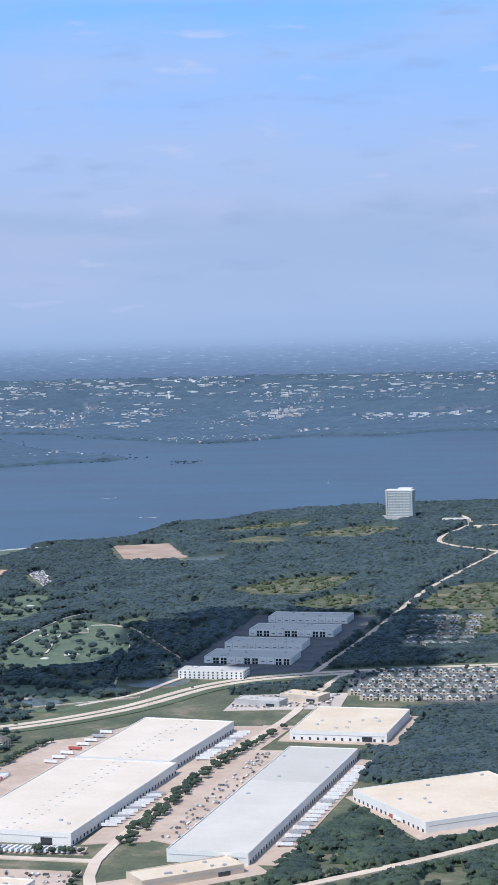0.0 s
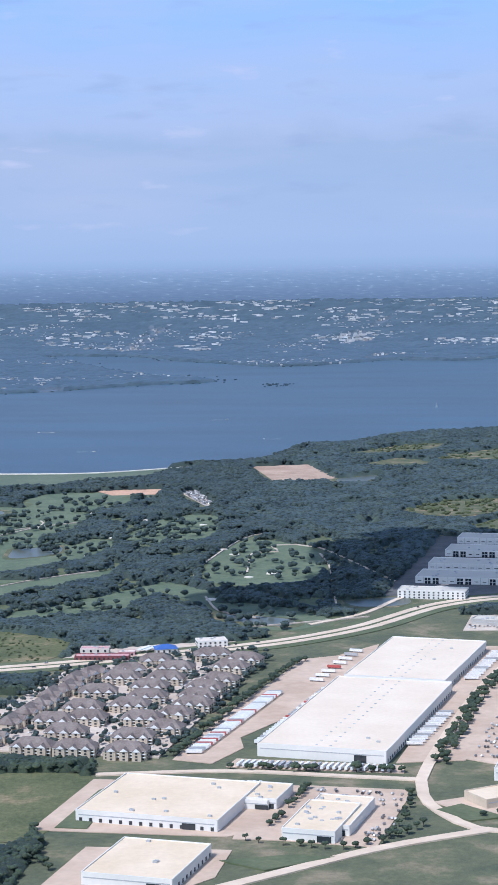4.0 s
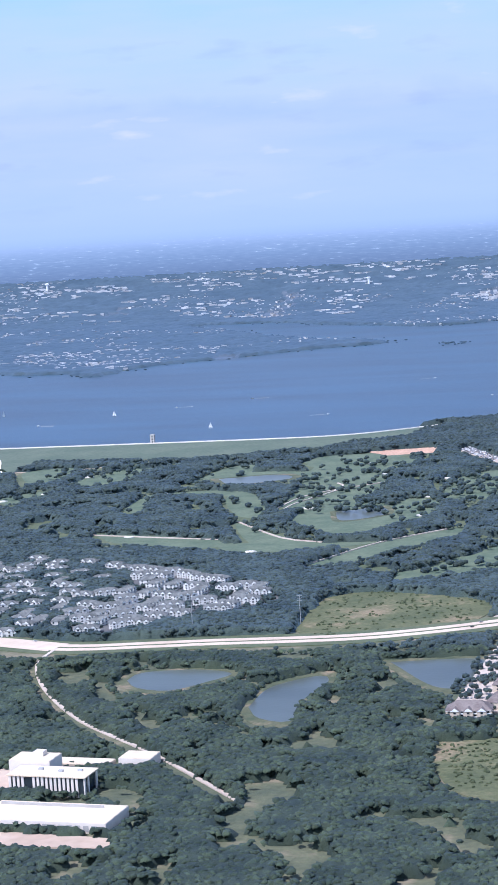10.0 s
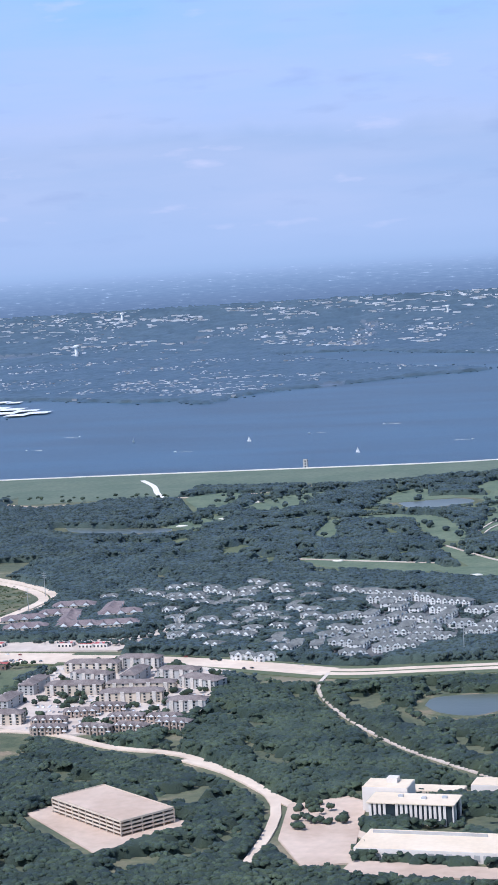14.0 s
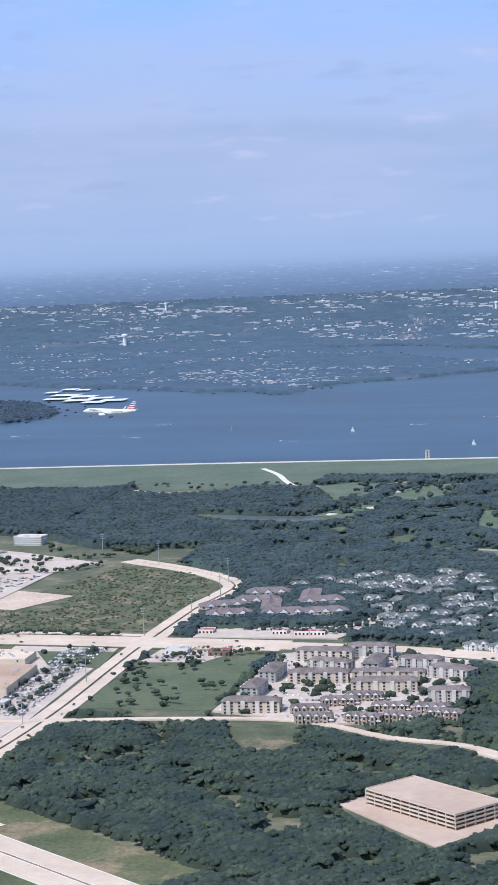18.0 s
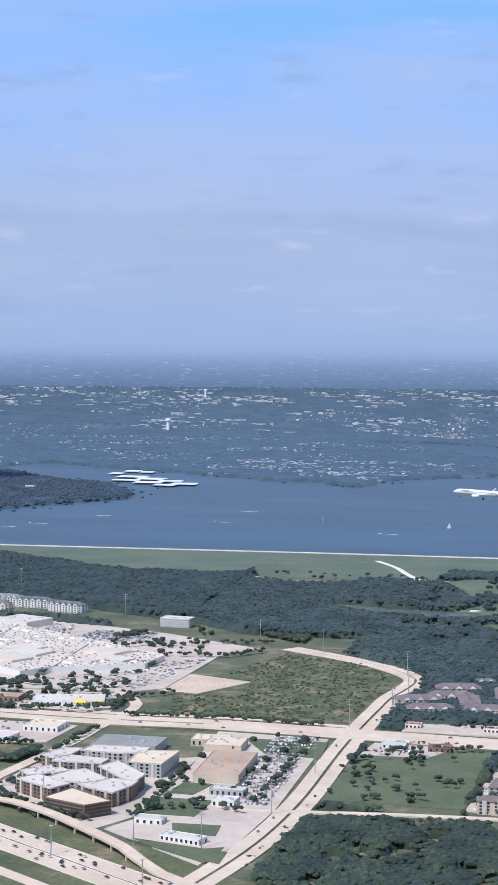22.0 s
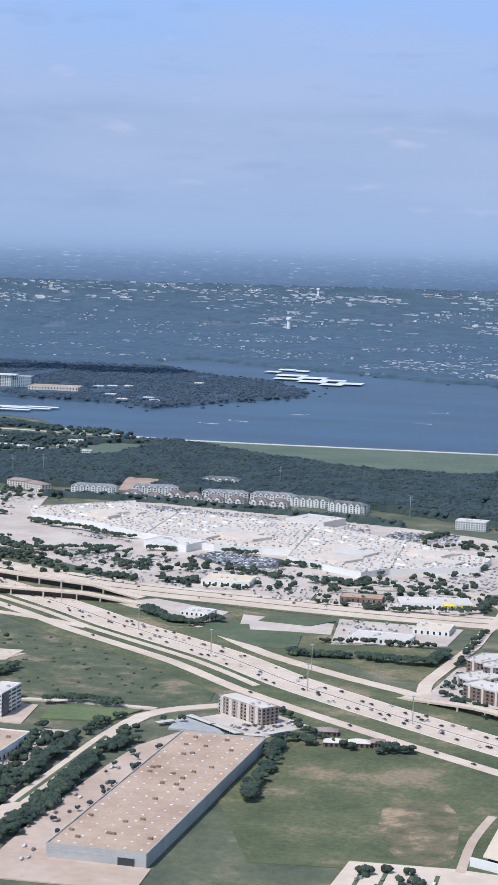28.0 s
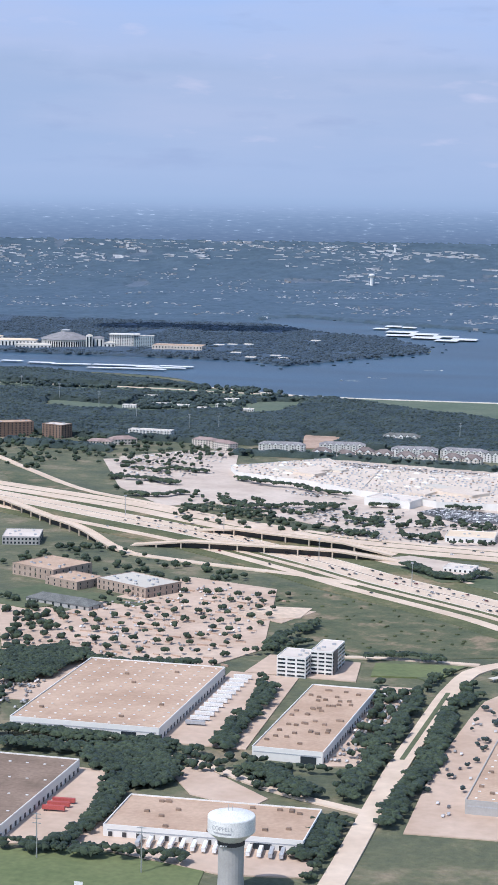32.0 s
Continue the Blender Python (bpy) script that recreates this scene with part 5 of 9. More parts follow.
for hx, hy, hw, hd, hh, nst, words in ((-1396, 1670, 26, 34, 17.5, 5, "white five-storey hotel wing with long window bands"), (-1371, 1690, 20, 46, 21, 6, "white six-storey hotel wing with a charcoal side")):
    hotel_wing = block("hotel", hx, hy, hw, hd, -5, hh, nst, M_WALLW, M_ROOFW, words, "hotel")
    for k in range(nst):
        for q in range(3):
            part("window_band", Shape().box((q / 3 - 1 / 3) * hw, -hd / 2 - 0.1, (k + 0.3) * hh / nst, hw * 0.26, 0.3, 1.5), M_GLASS, hotel_wing)
        for q in range(4):
            part("window_band", Shape().box(-hw / 2 - 0.1, (q / 4 - 0.375) * hd, (k + 0.3) * hh / nst, 0.3, hd * 0.19, 1.5), M_GLASS, hotel_wing)
            part("window_band", Shape().box(hw / 2 + 0.1, (q / 4 - 0.375) * hd, (k + 0.3) * hh / nst, 0.3, hd * 0.19, 1.5), M_GLASS, hotel_wing)
part("side_panel", Shape().box(10.6, -14, 0, 0.5, 14, 21.5), M_WALLD, hotel_wing, "charcoal side panel")
block("hotel", -1155, 1732, 62, 19, -41, 15.5, 5, M_WALLS, M_ROOFW, "rose-brown brick hotel with cream bays beside the highway", "hotel", bays=(12, 4), towers=5)
for ax, ay, bx, by in ((-1226, 1680, -1214, 1693), (-1205, 1715, -1179, 1691), (-1176, 1690, -1151, 1664), (-1145, 1662, -1129, 1664), (-1126, 1671, -1111, 1690)):
    span = math.hypot(bx - ax, by - ay)
    shed = thing("carport", (ax + bx) / 2, (ay + by) / 2, 0.8, math.degrees(math.atan2(by - ay, bx - ax)), "long carport with a pale grey metal roof", "carport", "carports beside a hotel")
    part("roof", Shape().hip(0, 0, 2.6, span, 6.5, 0.7, 0, 0.2), M_ROOFG, shed)
    for q in np.linspace(-0.45, 0.45, 5):
        part("post", Shape().box(q * span, -2.4, 0, 0.4, 0.4, 2.6), M_METAL, shed)
for bx, by, bw, rf in ((-1067, 1658, 17, M_ROOFW), (-1046, 1662, 18, M_ROOFW), (-1079, 1693, 20, M_ROSE), (-1031, 1668, 12, M_ROSE)):
    block("house", bx, by, bw, 12, 6, 4.5, 1, M_WALLB, rf, "low red-brick house between trees and a field", "house", bays=(4, 2), hip=True)
block("office_building", -1048, 2960, 46, 26, -8, 13, 4, M_WALLW, M_ROOFW, "white four-storey office with bands of windows", "office", bays=(12, 6))
block("shop", -795, 2002, 46, 112, 0, 9, 1, M_WALLT, M_ROOFT, "tan shop with a flat gravel roof", "shop", units=10)
block("shop", -815, 2110, 40, 44, 0, 8, 1, M_WALLT, M_ROOFC, "tan shop with a flat cream roof", "shop", units=6)
block("restaurant", -774, 1905, 34, 18, -6, 6, 1, M_WALLG, M_ROOFG, "low grey restaurant beside a parking lot", "restaurant", bays=(6, 3))
block("restaurant", -769, 1862, 22, 20, -6, 6, 1, M_WALLW, M_ROOFW, "low white restaurant beside a parking lot", "restaurant", bays=(4, 3))
block("filling_station", -823, 1781, 26, 16, -6, 5, 1, M_WALLW, M_ROOFG, "small filling station with a flat grey roof", "filling station", bays=(4, 2), units=1)
block("shop", -780, 1722, 40, 16, -20, 5, 1, M_WALLW, M_ROOFW, "row of small white shops", "shop", bays=(8, 2))
block("shop", -1080, 2106, 66, 34, -8, 6, 1, M_WALLW, M_ROOFW, "white strip shop with a flat roof", "shop", bays=(10, 3))
block("shop", -1031, 2172, 40, 38, -4, 6, 1, M_WALLW, M_ROOFC, "white and tan shop with a flat roof", "shop", bays=(6, 3))
y_shop = block("shop", -1044, 2322, 84, 42, 12, 7, 1, M_WALLW, M_ROOFW, "white shop with a yellow gabled fascia", "shop", bays=(12, 4))
part("fascia", Shape().box(34, -21.6, 5.4, 16, 0.8, 2.0), M_YELLOW, y_shop, "yellow sign fascia")
part("portico", Shape().hip(14, -23, 6.5, 13, 6, 3.2, 0, 0.5, True), M_YELLOW, y_shop, "yellow gable over the entrance")
for q in (9, 12.4, 15.6, 19):
    part("column", Shape().box(q, -25.4, 0, 0.9, 0.9, 6.5), M_WHITE, y_shop)
block("shop", -1302, 2388, 60, 48, 0, 7, 1, M_WALLW, M_ROOFC, "square shop with a cream roof", "shop", bays=(8, 4))
block("shop", -1130, 2330, 50, 30, 0, 6, 1, M_WALLB, M_ROOFT, "low brown brick shop with tan roof", "shop", bays=(8, 3))
block("shop", -640, 2160, 26, 20, 0, 5, 1, M_WALLW, M_ROOFG, "small restaurant with grey roof", "restaurant", bays=(4, 2))
block("shop", -590, 2150, 24, 18, 0, 5, 1, M_WALLB, M_RED, "small restaurant with a red roof", "restaurant", bays=(4, 2))
block("school", -1730, 2045, 62, 60, -28, 12, 2, M_WALLS, M_ROOFT, "rose-brown brick school with flat roofs", "school", bays=(8, 6), units=8, pane=1.2)
block("school", -1617, 1983, 75, 51, -33, 11, 2, M_WALLS, M_ROOFG, "rose-brown brick school wing with plant on its roof", "school", bays=(10, 6), units=14, pane=1.4)
block("school", -1690, 1996, 48, 42, -30, 8, 2, M_WALLS, M_ROOFT, "low rose-brown brick school link building", "school", bays=(5, 4), units=6, pane=1.2)
block("school", -1672, 1893, 80, 24, -22, 5, 1, M_WALLG, M_SHINGLE2, "low school annexe with a dark hipped roof", "school", bays=(8, 2), hip=True)
block("office_building", -1822, 2232, 44, 54, 12, 9, 2, M_WALLG, M_ROOFW, "grey-white clinic building with flat roofs", "office", bays=(10, 8), units=6)

# apartment complex with inner yards beside the highway
def wing(plan, h, storeys, wall, roof, label, band=True, deck=False):
    """A wing of that plan: brick walls, a pale top band, a membrane roof with plant, and windows on the sides seen from the flight path."""
    plan = [tuple(q) for q in plan]
    if sum(a[0] * b[1] - b[0] * a[1] for a, b in zip(plan, plan[1:] + plan[:1])) < 0:
        plan = plan[::-1]
    cover(plan, False)
    cx, cy = np.mean(np.array(plan), axis=0)
    loc = [(x - cx, y - cy) for x, y in plan]
    t = thing("apartment_building", cx, cy, 0, 0, label, "apartments", "apartment wings beside the highway")
    part("body", Shape().prism(loc, 0, h, top=False), wall, t)
    part("roof", Shape().prism([(x * 0.985, y * 0.985) for x, y in loc], h - 0.8, h - 0.2), roof, t)
    fl = h / storeys
    sizes = {}
    for (ax, ay), (bx, by) in zip(loc, loc[1:] + loc[:1]):
        ln = math.hypot(bx - ax, by - ay)
        nx, ny = (by - ay) / ln, -(bx - ax) / ln
        deg = math.degrees(math.atan2(by - ay, bx - ax))
        mx, my = (ax + bx) / 2, (ay + by) / 2
        part("parapet", Shape().box(mx + nx * 0.15, my + ny * 0.15, h - 0.9, ln, 0.7, 1.5, deg), M_BAY if band else wall, t)
        if ny > -0.25 or ln < 7:
            continue
        n = max(1, int(ln / 5.2))
        for i in range(n):
            q = (i + 0.5) / n - 0.5
            px, py = mx + (bx - ax) * q, my + (by - ay) * q
            if deck:
                continue
            if i % 3 == 1:
                part("bay", Shape().box(px + nx * 0.4, py + ny * 0.4, 0, 2.6, 1.4, h + 0.6, deg), M_BAY, t, "cream projecting bay")
            else:
                if "w" not in sizes:
                    sizes["w"] = Shape().box(0, 0, 0, 2.6, 0.4, fl * 0.58).mesh("window", M_GLASS)
                for lv in range(storeys):
                    o = part("window", sizes["w"], None, t)
                    o.location, o.rotation_euler = ((px + nx * 0.1) * S, (py + ny * 0.1) * S, (lv * fl + fl * 0.2) * S), (0, 0, radians(deg))
        if deck:
            # walls stay closed; dark strips on them imitate shaded openings
            for lv in range(storeys):
                part("opening", Shape().box(mx + nx * 0.1, my + ny * 0.1, lv * fl + 1.2, ln * 0.94, 0.5, fl * 0.45, deg), M_DARK, t, "dark strip for the shaded opening of a parking level")
    unit = Shape().box(0, 0, 0, 2.4, 1.8, 1.3).mesh("roof_unit", M_GREYP)
    for i in range(0 if deck else 4):
        u = RND.uniform(0.1, 0.9)
        a, b = loc[i % len(loc)], loc[(i + 2) % len(loc)]
        o = part("roof_unit", unit, None, t)
        o.location = ((a[0] + (b[0] - a[0]) * u) * 0.8 * S, (a[1] + (b[1] - a[1]) * u) * 0.8 * S, (h - 0.2) * S)
    return t


A_LABEL = "four-storey brown brick apartment wing with white roof and cream bays"
for k, (plan, wall) in enumerate((([(-975, 1868), (-931, 1833), (-919, 1856), (-961, 1890)], M_WALLB), ([(-934, 1913), (-920, 1921), (-890, 1885), (-899, 1857), (-915, 1863), (-935, 1864), (-946, 1880)], M_WALLG),
                                  ([(-911, 1936), (-899, 1964), (-858, 1909), (-860, 1880), (-873, 1884)], M_WALLD), ([(-911, 1856), (-886, 1884), (-858, 1880), (-859, 1860), (-870, 1826), (-897, 1842)], M_WALLB),
                                  ([(-964, 1974), (-959, 1980), (-908, 1968), (-911, 1946), (-962, 1949)], M_WALLD), ([(-947, 2003), (-941, 2029), (-880, 2030), (-880, 2004), (-906, 1997)], M_WALLG),
                                  ([(-980, 1975), (-968, 2008), (-947, 2012), (-951, 1980), (-965, 1961)], M_WALLB))):
    wing(plan, 14.2 + 0.13 * k, 4, wall, M_ROOFW, A_LABEL)
wing([(-989, 1927), (-974, 1944), (-957, 1921), (-972, 1905)], 8.6, 2, M_WALLD, M_ROOFW, "two-storey grey clubhouse wing with a white roof")
wing([(-975, 1946), (-964, 1959), (-942, 1938), (-953, 1920)], 8.2, 2, M_WALLD, M_ROOFW, "two-storey grey clubhouse wing with a white roof")
wing([(-929, 1800), (-913, 1842), (-864, 1799), (-884, 1777)], 13.6, 4, M_WALLB, M_ROOFC, "brown brick parking garage with a tan deck between apartments", False, True)
wing([(-887, 2014), (-847, 2020), (-852, 1956), (-887, 1960)], 14.8, 4, M_WALLG, M_ROOFC, "grey apartment block with a tan roof deck")

block("shop", -915, 2084, 70, 54, -2, 9, 1, M_WALLG, surface("dark_grey_membrane_roof", (0.27, 0.26, 0.25), (0.33, 0.32, 0.31), 40, 0.9, 0.0, 3, grain=0.25), "broad shop with a dark grey roof beside apartments", "shop", units=10)
block("shop", -835, 2132, 40, 30, 0, 7, 1, M_WALLT, M_ROOFC, "square tan shop with cream roof", "shop", bays=(6, 3))
block("restaurant", -1297, 2187, 34, 26, -10, 4.5, 1, M_WALLW, M_ROOFW, "low white restaurant beside a ramp", "restaurant", bays=(6, 3))

# roadside strips
M_PINK = plain("faded_pink_roof_panels", (0.58, 0.33, 0.34), 0.7)
block("shop", 326, 2216, 64, 16, 6, 5, 1, plain("dark_red_wall", (0.20, 0.06, 0.07)), M_PINK, "long dark red shop strip with a pink roof", "shop", bays=(12, 3))
block("shop", 312, 2238, 34, 16, 6, 9, 2, M_WALLC, M_PINK, "cream two-storey shop with pink roof trim", "shop", bays=(4, 2))
block("shop", 350, 2240, 20, 12, 6, 5, 1, M_PINK, M_ROOFW, "small pink shop with a white roof", "shop", bays=(3, 2), units=1)
for cx in (366, 374):
    canopy = thing("fuel_canopy", cx, 2262, 0, 70, "flat white fuel canopy on posts", "canopy", "canopies of a filling station")
    part("roof", Shape().box(0, 0, 4.6, 26, 6, 0.8), M_WHITE, canopy)
    for q in (-9, 0, 9):
        part("post", Shape().box(q, 0, 0, 0.6, 0.6, 4.6), M_METAL, canopy)
block("filling_station", 392, 2262, 26, 20, 20, 6, 1, M_WALLW, M_BLUE, "filling station with a blue gabled roof", "filling station", bays=(4, 3), hip=True)
block("shop", 440, 2302, 36, 22, 20, 8, 2, M_WALLW, M_ROOFW, "small white shop building", "shop", bays=(6, 3))


# mall: several joined halls under white roofs
def mall():
    t = thing("shopping_mall", -1340, 2760, 0, 0, "sprawling white-roofed shopping mall", "shopping mall")
    cx, cy = -1340, 2760
    halls = ([(-1702, 2883), (-1573, 3010), (-1541, 2925), (-1480, 2900), (-1480, 2690), (-1560, 2760), (-1678, 2817)],
             [(-1480, 2690), (-1480, 2905), (-1267, 2864), (-1260, 2620), (-1368, 2620)],
             [(-1260, 2570), (-1267, 2864), (-1124, 2753), (-1120, 2520), (-1151, 2477)],
             [(-1120, 2520), (-1124, 2753), (-1000, 2649), (-1010, 2574)])
    for k, poly in enumerate(halls):
        cover(poly, False)
        loc = [(x - cx, y - cy) for x, y in poly]
        h = (8.0, 8.8, 8.2, 7.4)[k]
        part("wall", Shape().prism(loc, 0, h + 0.8, top=False), M_WALLW, t)
        m = np.mean(np.array(loc), axis=0)
        part("roof", Shape().prism([tuple(m + (np.array(p) - m) * 0.995) for p in loc], h - 0.6, h), M_ROOFM, t)
        xs, ys = [p[0] for p in loc], [p[1] for p in loc]
        unit = Shape().box(0, 0, 0, 4, 3, 1.6).mesh("roof_unit", M_ROOFG)
        sky_u = Shape().hip(0, 0, 0.4, 9, 4, 1.6).mesh("skylight", M_WHITE)
        for n in range(5):
            u, w = RND.uniform(-0.22, 0.22), RND.uniform(-0.22, 0.22)
            sx, sy = RND.uniform(22, 60), RND.uniform(18, 46)
            part("roof_section", Shape().box(m[0] + u * (max(xs) - min(xs)), m[1] + w * (max(ys) - min(ys)), h - 0.1 + 0.05 * n, sx, sy, RND.uniform(1.6, 4.2), RND.uniform(-40, -20)), (M_ROOFM, M_ROOFG2, M_ROOFM, M_ROOFG)[n % 4], t)
        def within(px, py):
            inside = False
            for (ax, ay), (bx, by) in zip(loc, loc[1:] + loc[:1]):
                if (ay > py) != (by > py) and px < (bx - ax) * (py - ay) / (by - ay) + ax:
                    inside = not inside
            return inside

        made = 0
        clutter, dark = Shape(), Shape()
        for i in range(-32, 33):
            for j in range(-24, 25):
                px, py = turn(8.5 * i + RND.uniform(-2, 2), 13.0 * j + RND.uniform(-2.5, 2.5), -32)
                px, py = px + m[0], py + m[1]
                if not within(px, py) or RND.random() < 0.28:
                    continue
                if made < 45 and RND.random() < 0.3:
                    o = part("roof_unit" if made % 4 else "skylight", unit if made % 4 else sky_u, None, t)
                    o.location, o.rotation_euler = (px * S, py * S, h * S), (0, 0, radians(-32))
                    made += 1
                else:
                    sh = dark if RND.random() < 0.16 else clutter
                    sh.box(px, py, h, RND.uniform(1.4, 4.0), RND.uniform(1.2, 2.4), RND.uniform(0.8, 1.8), -32)
        part("roof_plant", dark, M_ROOFB, t, "brown ventilators on the roof")["kind"] = "stuff"
        part("roof_clutter", clutter, M_GREYP, t, "small vents and ducts on the roof")["kind"] = "stuff"


mall()
block("department_store", -1275, 2915, 66, 60, -25, 10, 2, M_WALLC, M_ROOFW, "cream and white store block of the mall", "shop", units=6)
block("cinema", -1425, 2632, 68, 48, -20, 10, 1, M_WALLW, M_ROOFW, "white box-shaped cinema of the mall", "cinema", units=8)
block("cinema", -1190, 2585, 40, 24, -30, 9, 1, glassy("pale_blue_panels", (0.35, 0.6, 0.7), 0.4), M_ROOFW, "pale blue and white mall entrance", "mall entrance", units=2)

# ---- dwellings ----


def dwelling(name, w, d, h, storeys, wall, roof, label, category, group, wings=2, gable=True, win=True, pitch=0.24):
    """A hip-roofed house or apartment house with cross gables; returns it standing at the origin."""
    t = thing(name, 0, 0, 0, 0, label, category, group)
    top, trim = Shape().hip(0, 0, h, w, d, d * pitch, 0, 0.6), Shape()
    plan = [(-w / 2, d / 2), (-w / 2, -d / 2)]
    yg = -d / 2 - d * 0.2
    for i in range(wings):
        x = ((i + 0.5) / wings - 0.5) * w * 0.88
        ww = min(w / wings * 0.62, 10)
        plan += [(x - ww / 2, -d / 2), (x - ww / 2, yg), (x + ww / 2, yg), (x + ww / 2, -d / 2)]
        top.hip(x, (yg + 0) / 2, h, ww, -yg, ww * 0.42, 0, 0.4, gable)
        trim.add([(x - ww / 2, yg - 0.5, h), (x + ww / 2, yg - 0.5, h), (x, yg - 0.5, h + ww * 0.38), (x - ww / 2, yg - 0.41, h), (x + ww / 2, yg - 0.41, h), (x, yg - 0.41, h + ww * 0.38)], [(0, 1, 2), (5, 4, 3), (0, 3, 4, 1), (1, 4, 5, 2), (2, 5, 3, 0)])
    body = Shape().prism(plan + [(w / 2, -d / 2), (w / 2, d / 2)], 0, h)
    part("body", body, wall, t)
    part("roof", top, roof, t)
    part("gable_trim", trim.box(0, -d / 2 - 0.35, h - 0.5, w, 0.5, 0.5), M_WHITE, t, "white gable and eaves trim")
    if win:
        fl = h / storeys
        n = max(3, int(w / 6))
        row, bal = Shape(), Shape()
        for s in range(storeys):
            for i in range(n):
                row.box(((i + 0.5) / n - 0.5) * w, -d / 2 - 0.15, s * fl + 0.9, 2.0, 0.3, fl * 0.55)
            for i in range(max(2, int(d / 7))):
                for sd in (-1, 1):
                    row.box(sd * (w / 2 + 0.15), ((i + 0.5) / max(2, int(d / 7)) - 0.5) * d, s * fl + 0.9, 0.3, 1.8, fl * 0.55)
            for i in range(wings):
                x = ((i + 0.5) / wings - 0.5) * w * 0.88
                row.box(x, yg - 0.15, s * fl + 0.9, 2.2, 0.3, fl * 0.5)
                if s:
                    bal.box(x + 6, -d / 2 - 1.0, s * fl - 0.1, 4.5, 1.6, 0.25)
                    bal.box(x + 6, -d / 2 - 1.7, s * fl + 0.1, 4.5, 0.12, 1.0)
        part("windows", row, M_GLASS, t)["kind"] = "stuff"
        if bal.v:
            part("balconies", bal, M_WHITE, t)["kind"] = "stuff"
    return t


def settle(proto, spots, first=True):
    """Sets the first spot's pose on the thing itself and copies it to the others: x, y, turn."""
    for k, (x, y, r) in enumerate(spots):
        for d in (0, 7, 14):
            cover(rect(x, y - d, 30, 18, r), False)
        m = pose(x * S, y * S, 0, 0, 0, r)
        if k == 0:
            proto.matrix_basis = m
        else:
            copy_thing(proto, m)


def infill(taken, poly, count, gap, turns=(0, 20, -20, 80, 95)):
    """More spots inside a polygon, none nearer than gap to another."""
    out, p, tries = list(taken), np.array(poly, float), 0
    lo, hi = p.min(0), p.max(0)
    while len(out) < len(taken) + count and tries < 6000:
        tries += 1
        x, y = RND.uniform(lo[0], hi[0]), RND.uniform(lo[1], hi[1])
        inside = False
        for (ax, ay), (bx, by) in zip(p, np.roll(p, -1, axis=0)):
            if (ay > y) != (by > y) and x < (bx - ax) * (y - ay) / (by - ay) + ax:
                inside = not inside
        if inside and all(math.hypot(x - a, (y - b) * 1.15) > gap for a, b, _ in out):
            out.append((x, y, RND.choice(turns) + RND.uniform(-6, 6)))
    return out


def spots_of(text, spread=4):
    out = []
    for q in text.split():
        v = [float(n) for n in q.split(",")]
        out.append((v[0] + RND.uniform(-spread, spread), v[1] + RND.uniform(-spread, spread), (v[2] if len(v) > 2 else 0) + RND.uniform(-3, 3)))
    return out


# brown-roofed apartment houses between the woods and the warehouses
cover([(251, 1800), (293, 2160), (469, 2296), (527, 2267), (520, 2117), (495, 1779)], False)
patch("paved_yards", [(262, 1795), (300, 2150), (455, 2260), (512, 2250), (508, 2110), (486, 1784)], 0.5, M_LOT, "pale paved drives among apartment houses", "paving")
settle(dwelling("apartment_house", 42, 21, 9, 3, M_WALLT, M_SHINGLE, "three-storey tan apartment house with brown shingle roof", "apartments", "apartment houses with brown roofs", 3, pitch=0.36),
       spots_of("285,1782,0 404,1792,0 359,1794,0 457,1788,0 377,1848,0 448,1838,0 383,1905,0 444,1909,0 368,1952,0 419,1966,0 478,1976,-6 482,2012,-6 368,2022,8 420,2050,0 483,2053,-8 382,2092,0 425,2096,0 491,2092,-8 432,2143,0 489,2160,-8 455,2221,20 500,2198,-8 351,1893,0 427,2006,0"))
settle(dwelling("apartment_house", 36, 20, 9, 3, M_WALLT, M_SHINGLE, "tan apartment house with stepped brown roof beside a pond", "apartments", "apartment houses with brown roofs", 2, pitch=0.36),
       spots_of("311,1816,80 309,1880,82 316,1925,82 319,1965,82 323,2004,82 327,2040,82 331,2078,82 336,2112,60 375,2130,20 400,2185,10 470,1880,-6 470,1930,-6"))

# white apartment houses beyond the road
patch("paved_yards", [(-215, 2200), (-205, 2540), (-130, 2505), (5, 2372), (-10, 2290), (-120, 2240), (-150, 2170)], 0.5, M_ASPH, "drives among white apartment houses", "paving", True)
settle(dwelling("apartment_house", 30, 14, 9, 3, M_WALLW, M_SHINGLE2, "white three-storey apartment house with slate-grey gables", "apartments", "white apartment houses", 3),
       infill(spots_of("-191,2530,-20 -168,2494,-30 -134,2492,-30 -110,2470,-25 -86,2452,-30 -60,2400,-10 -18,2365,0 -22,2318,0 -53,2266,10 -73,2323,10 -109,2343,40 -111,2267,0 -117,2229,0 -147,2195,20 -166,2268,50 -178,2310,50 -159,2371,60 -167,2430,70 -228,2270,30 -209,2228,10 -184,2165,10 -108,2415,-20 -40,2340,80"), [(-230, 2180), (-215, 2545), (-130, 2510), (5, 2375), (-5, 2280), (-60, 2240), (-140, 2165)], 24, 23))
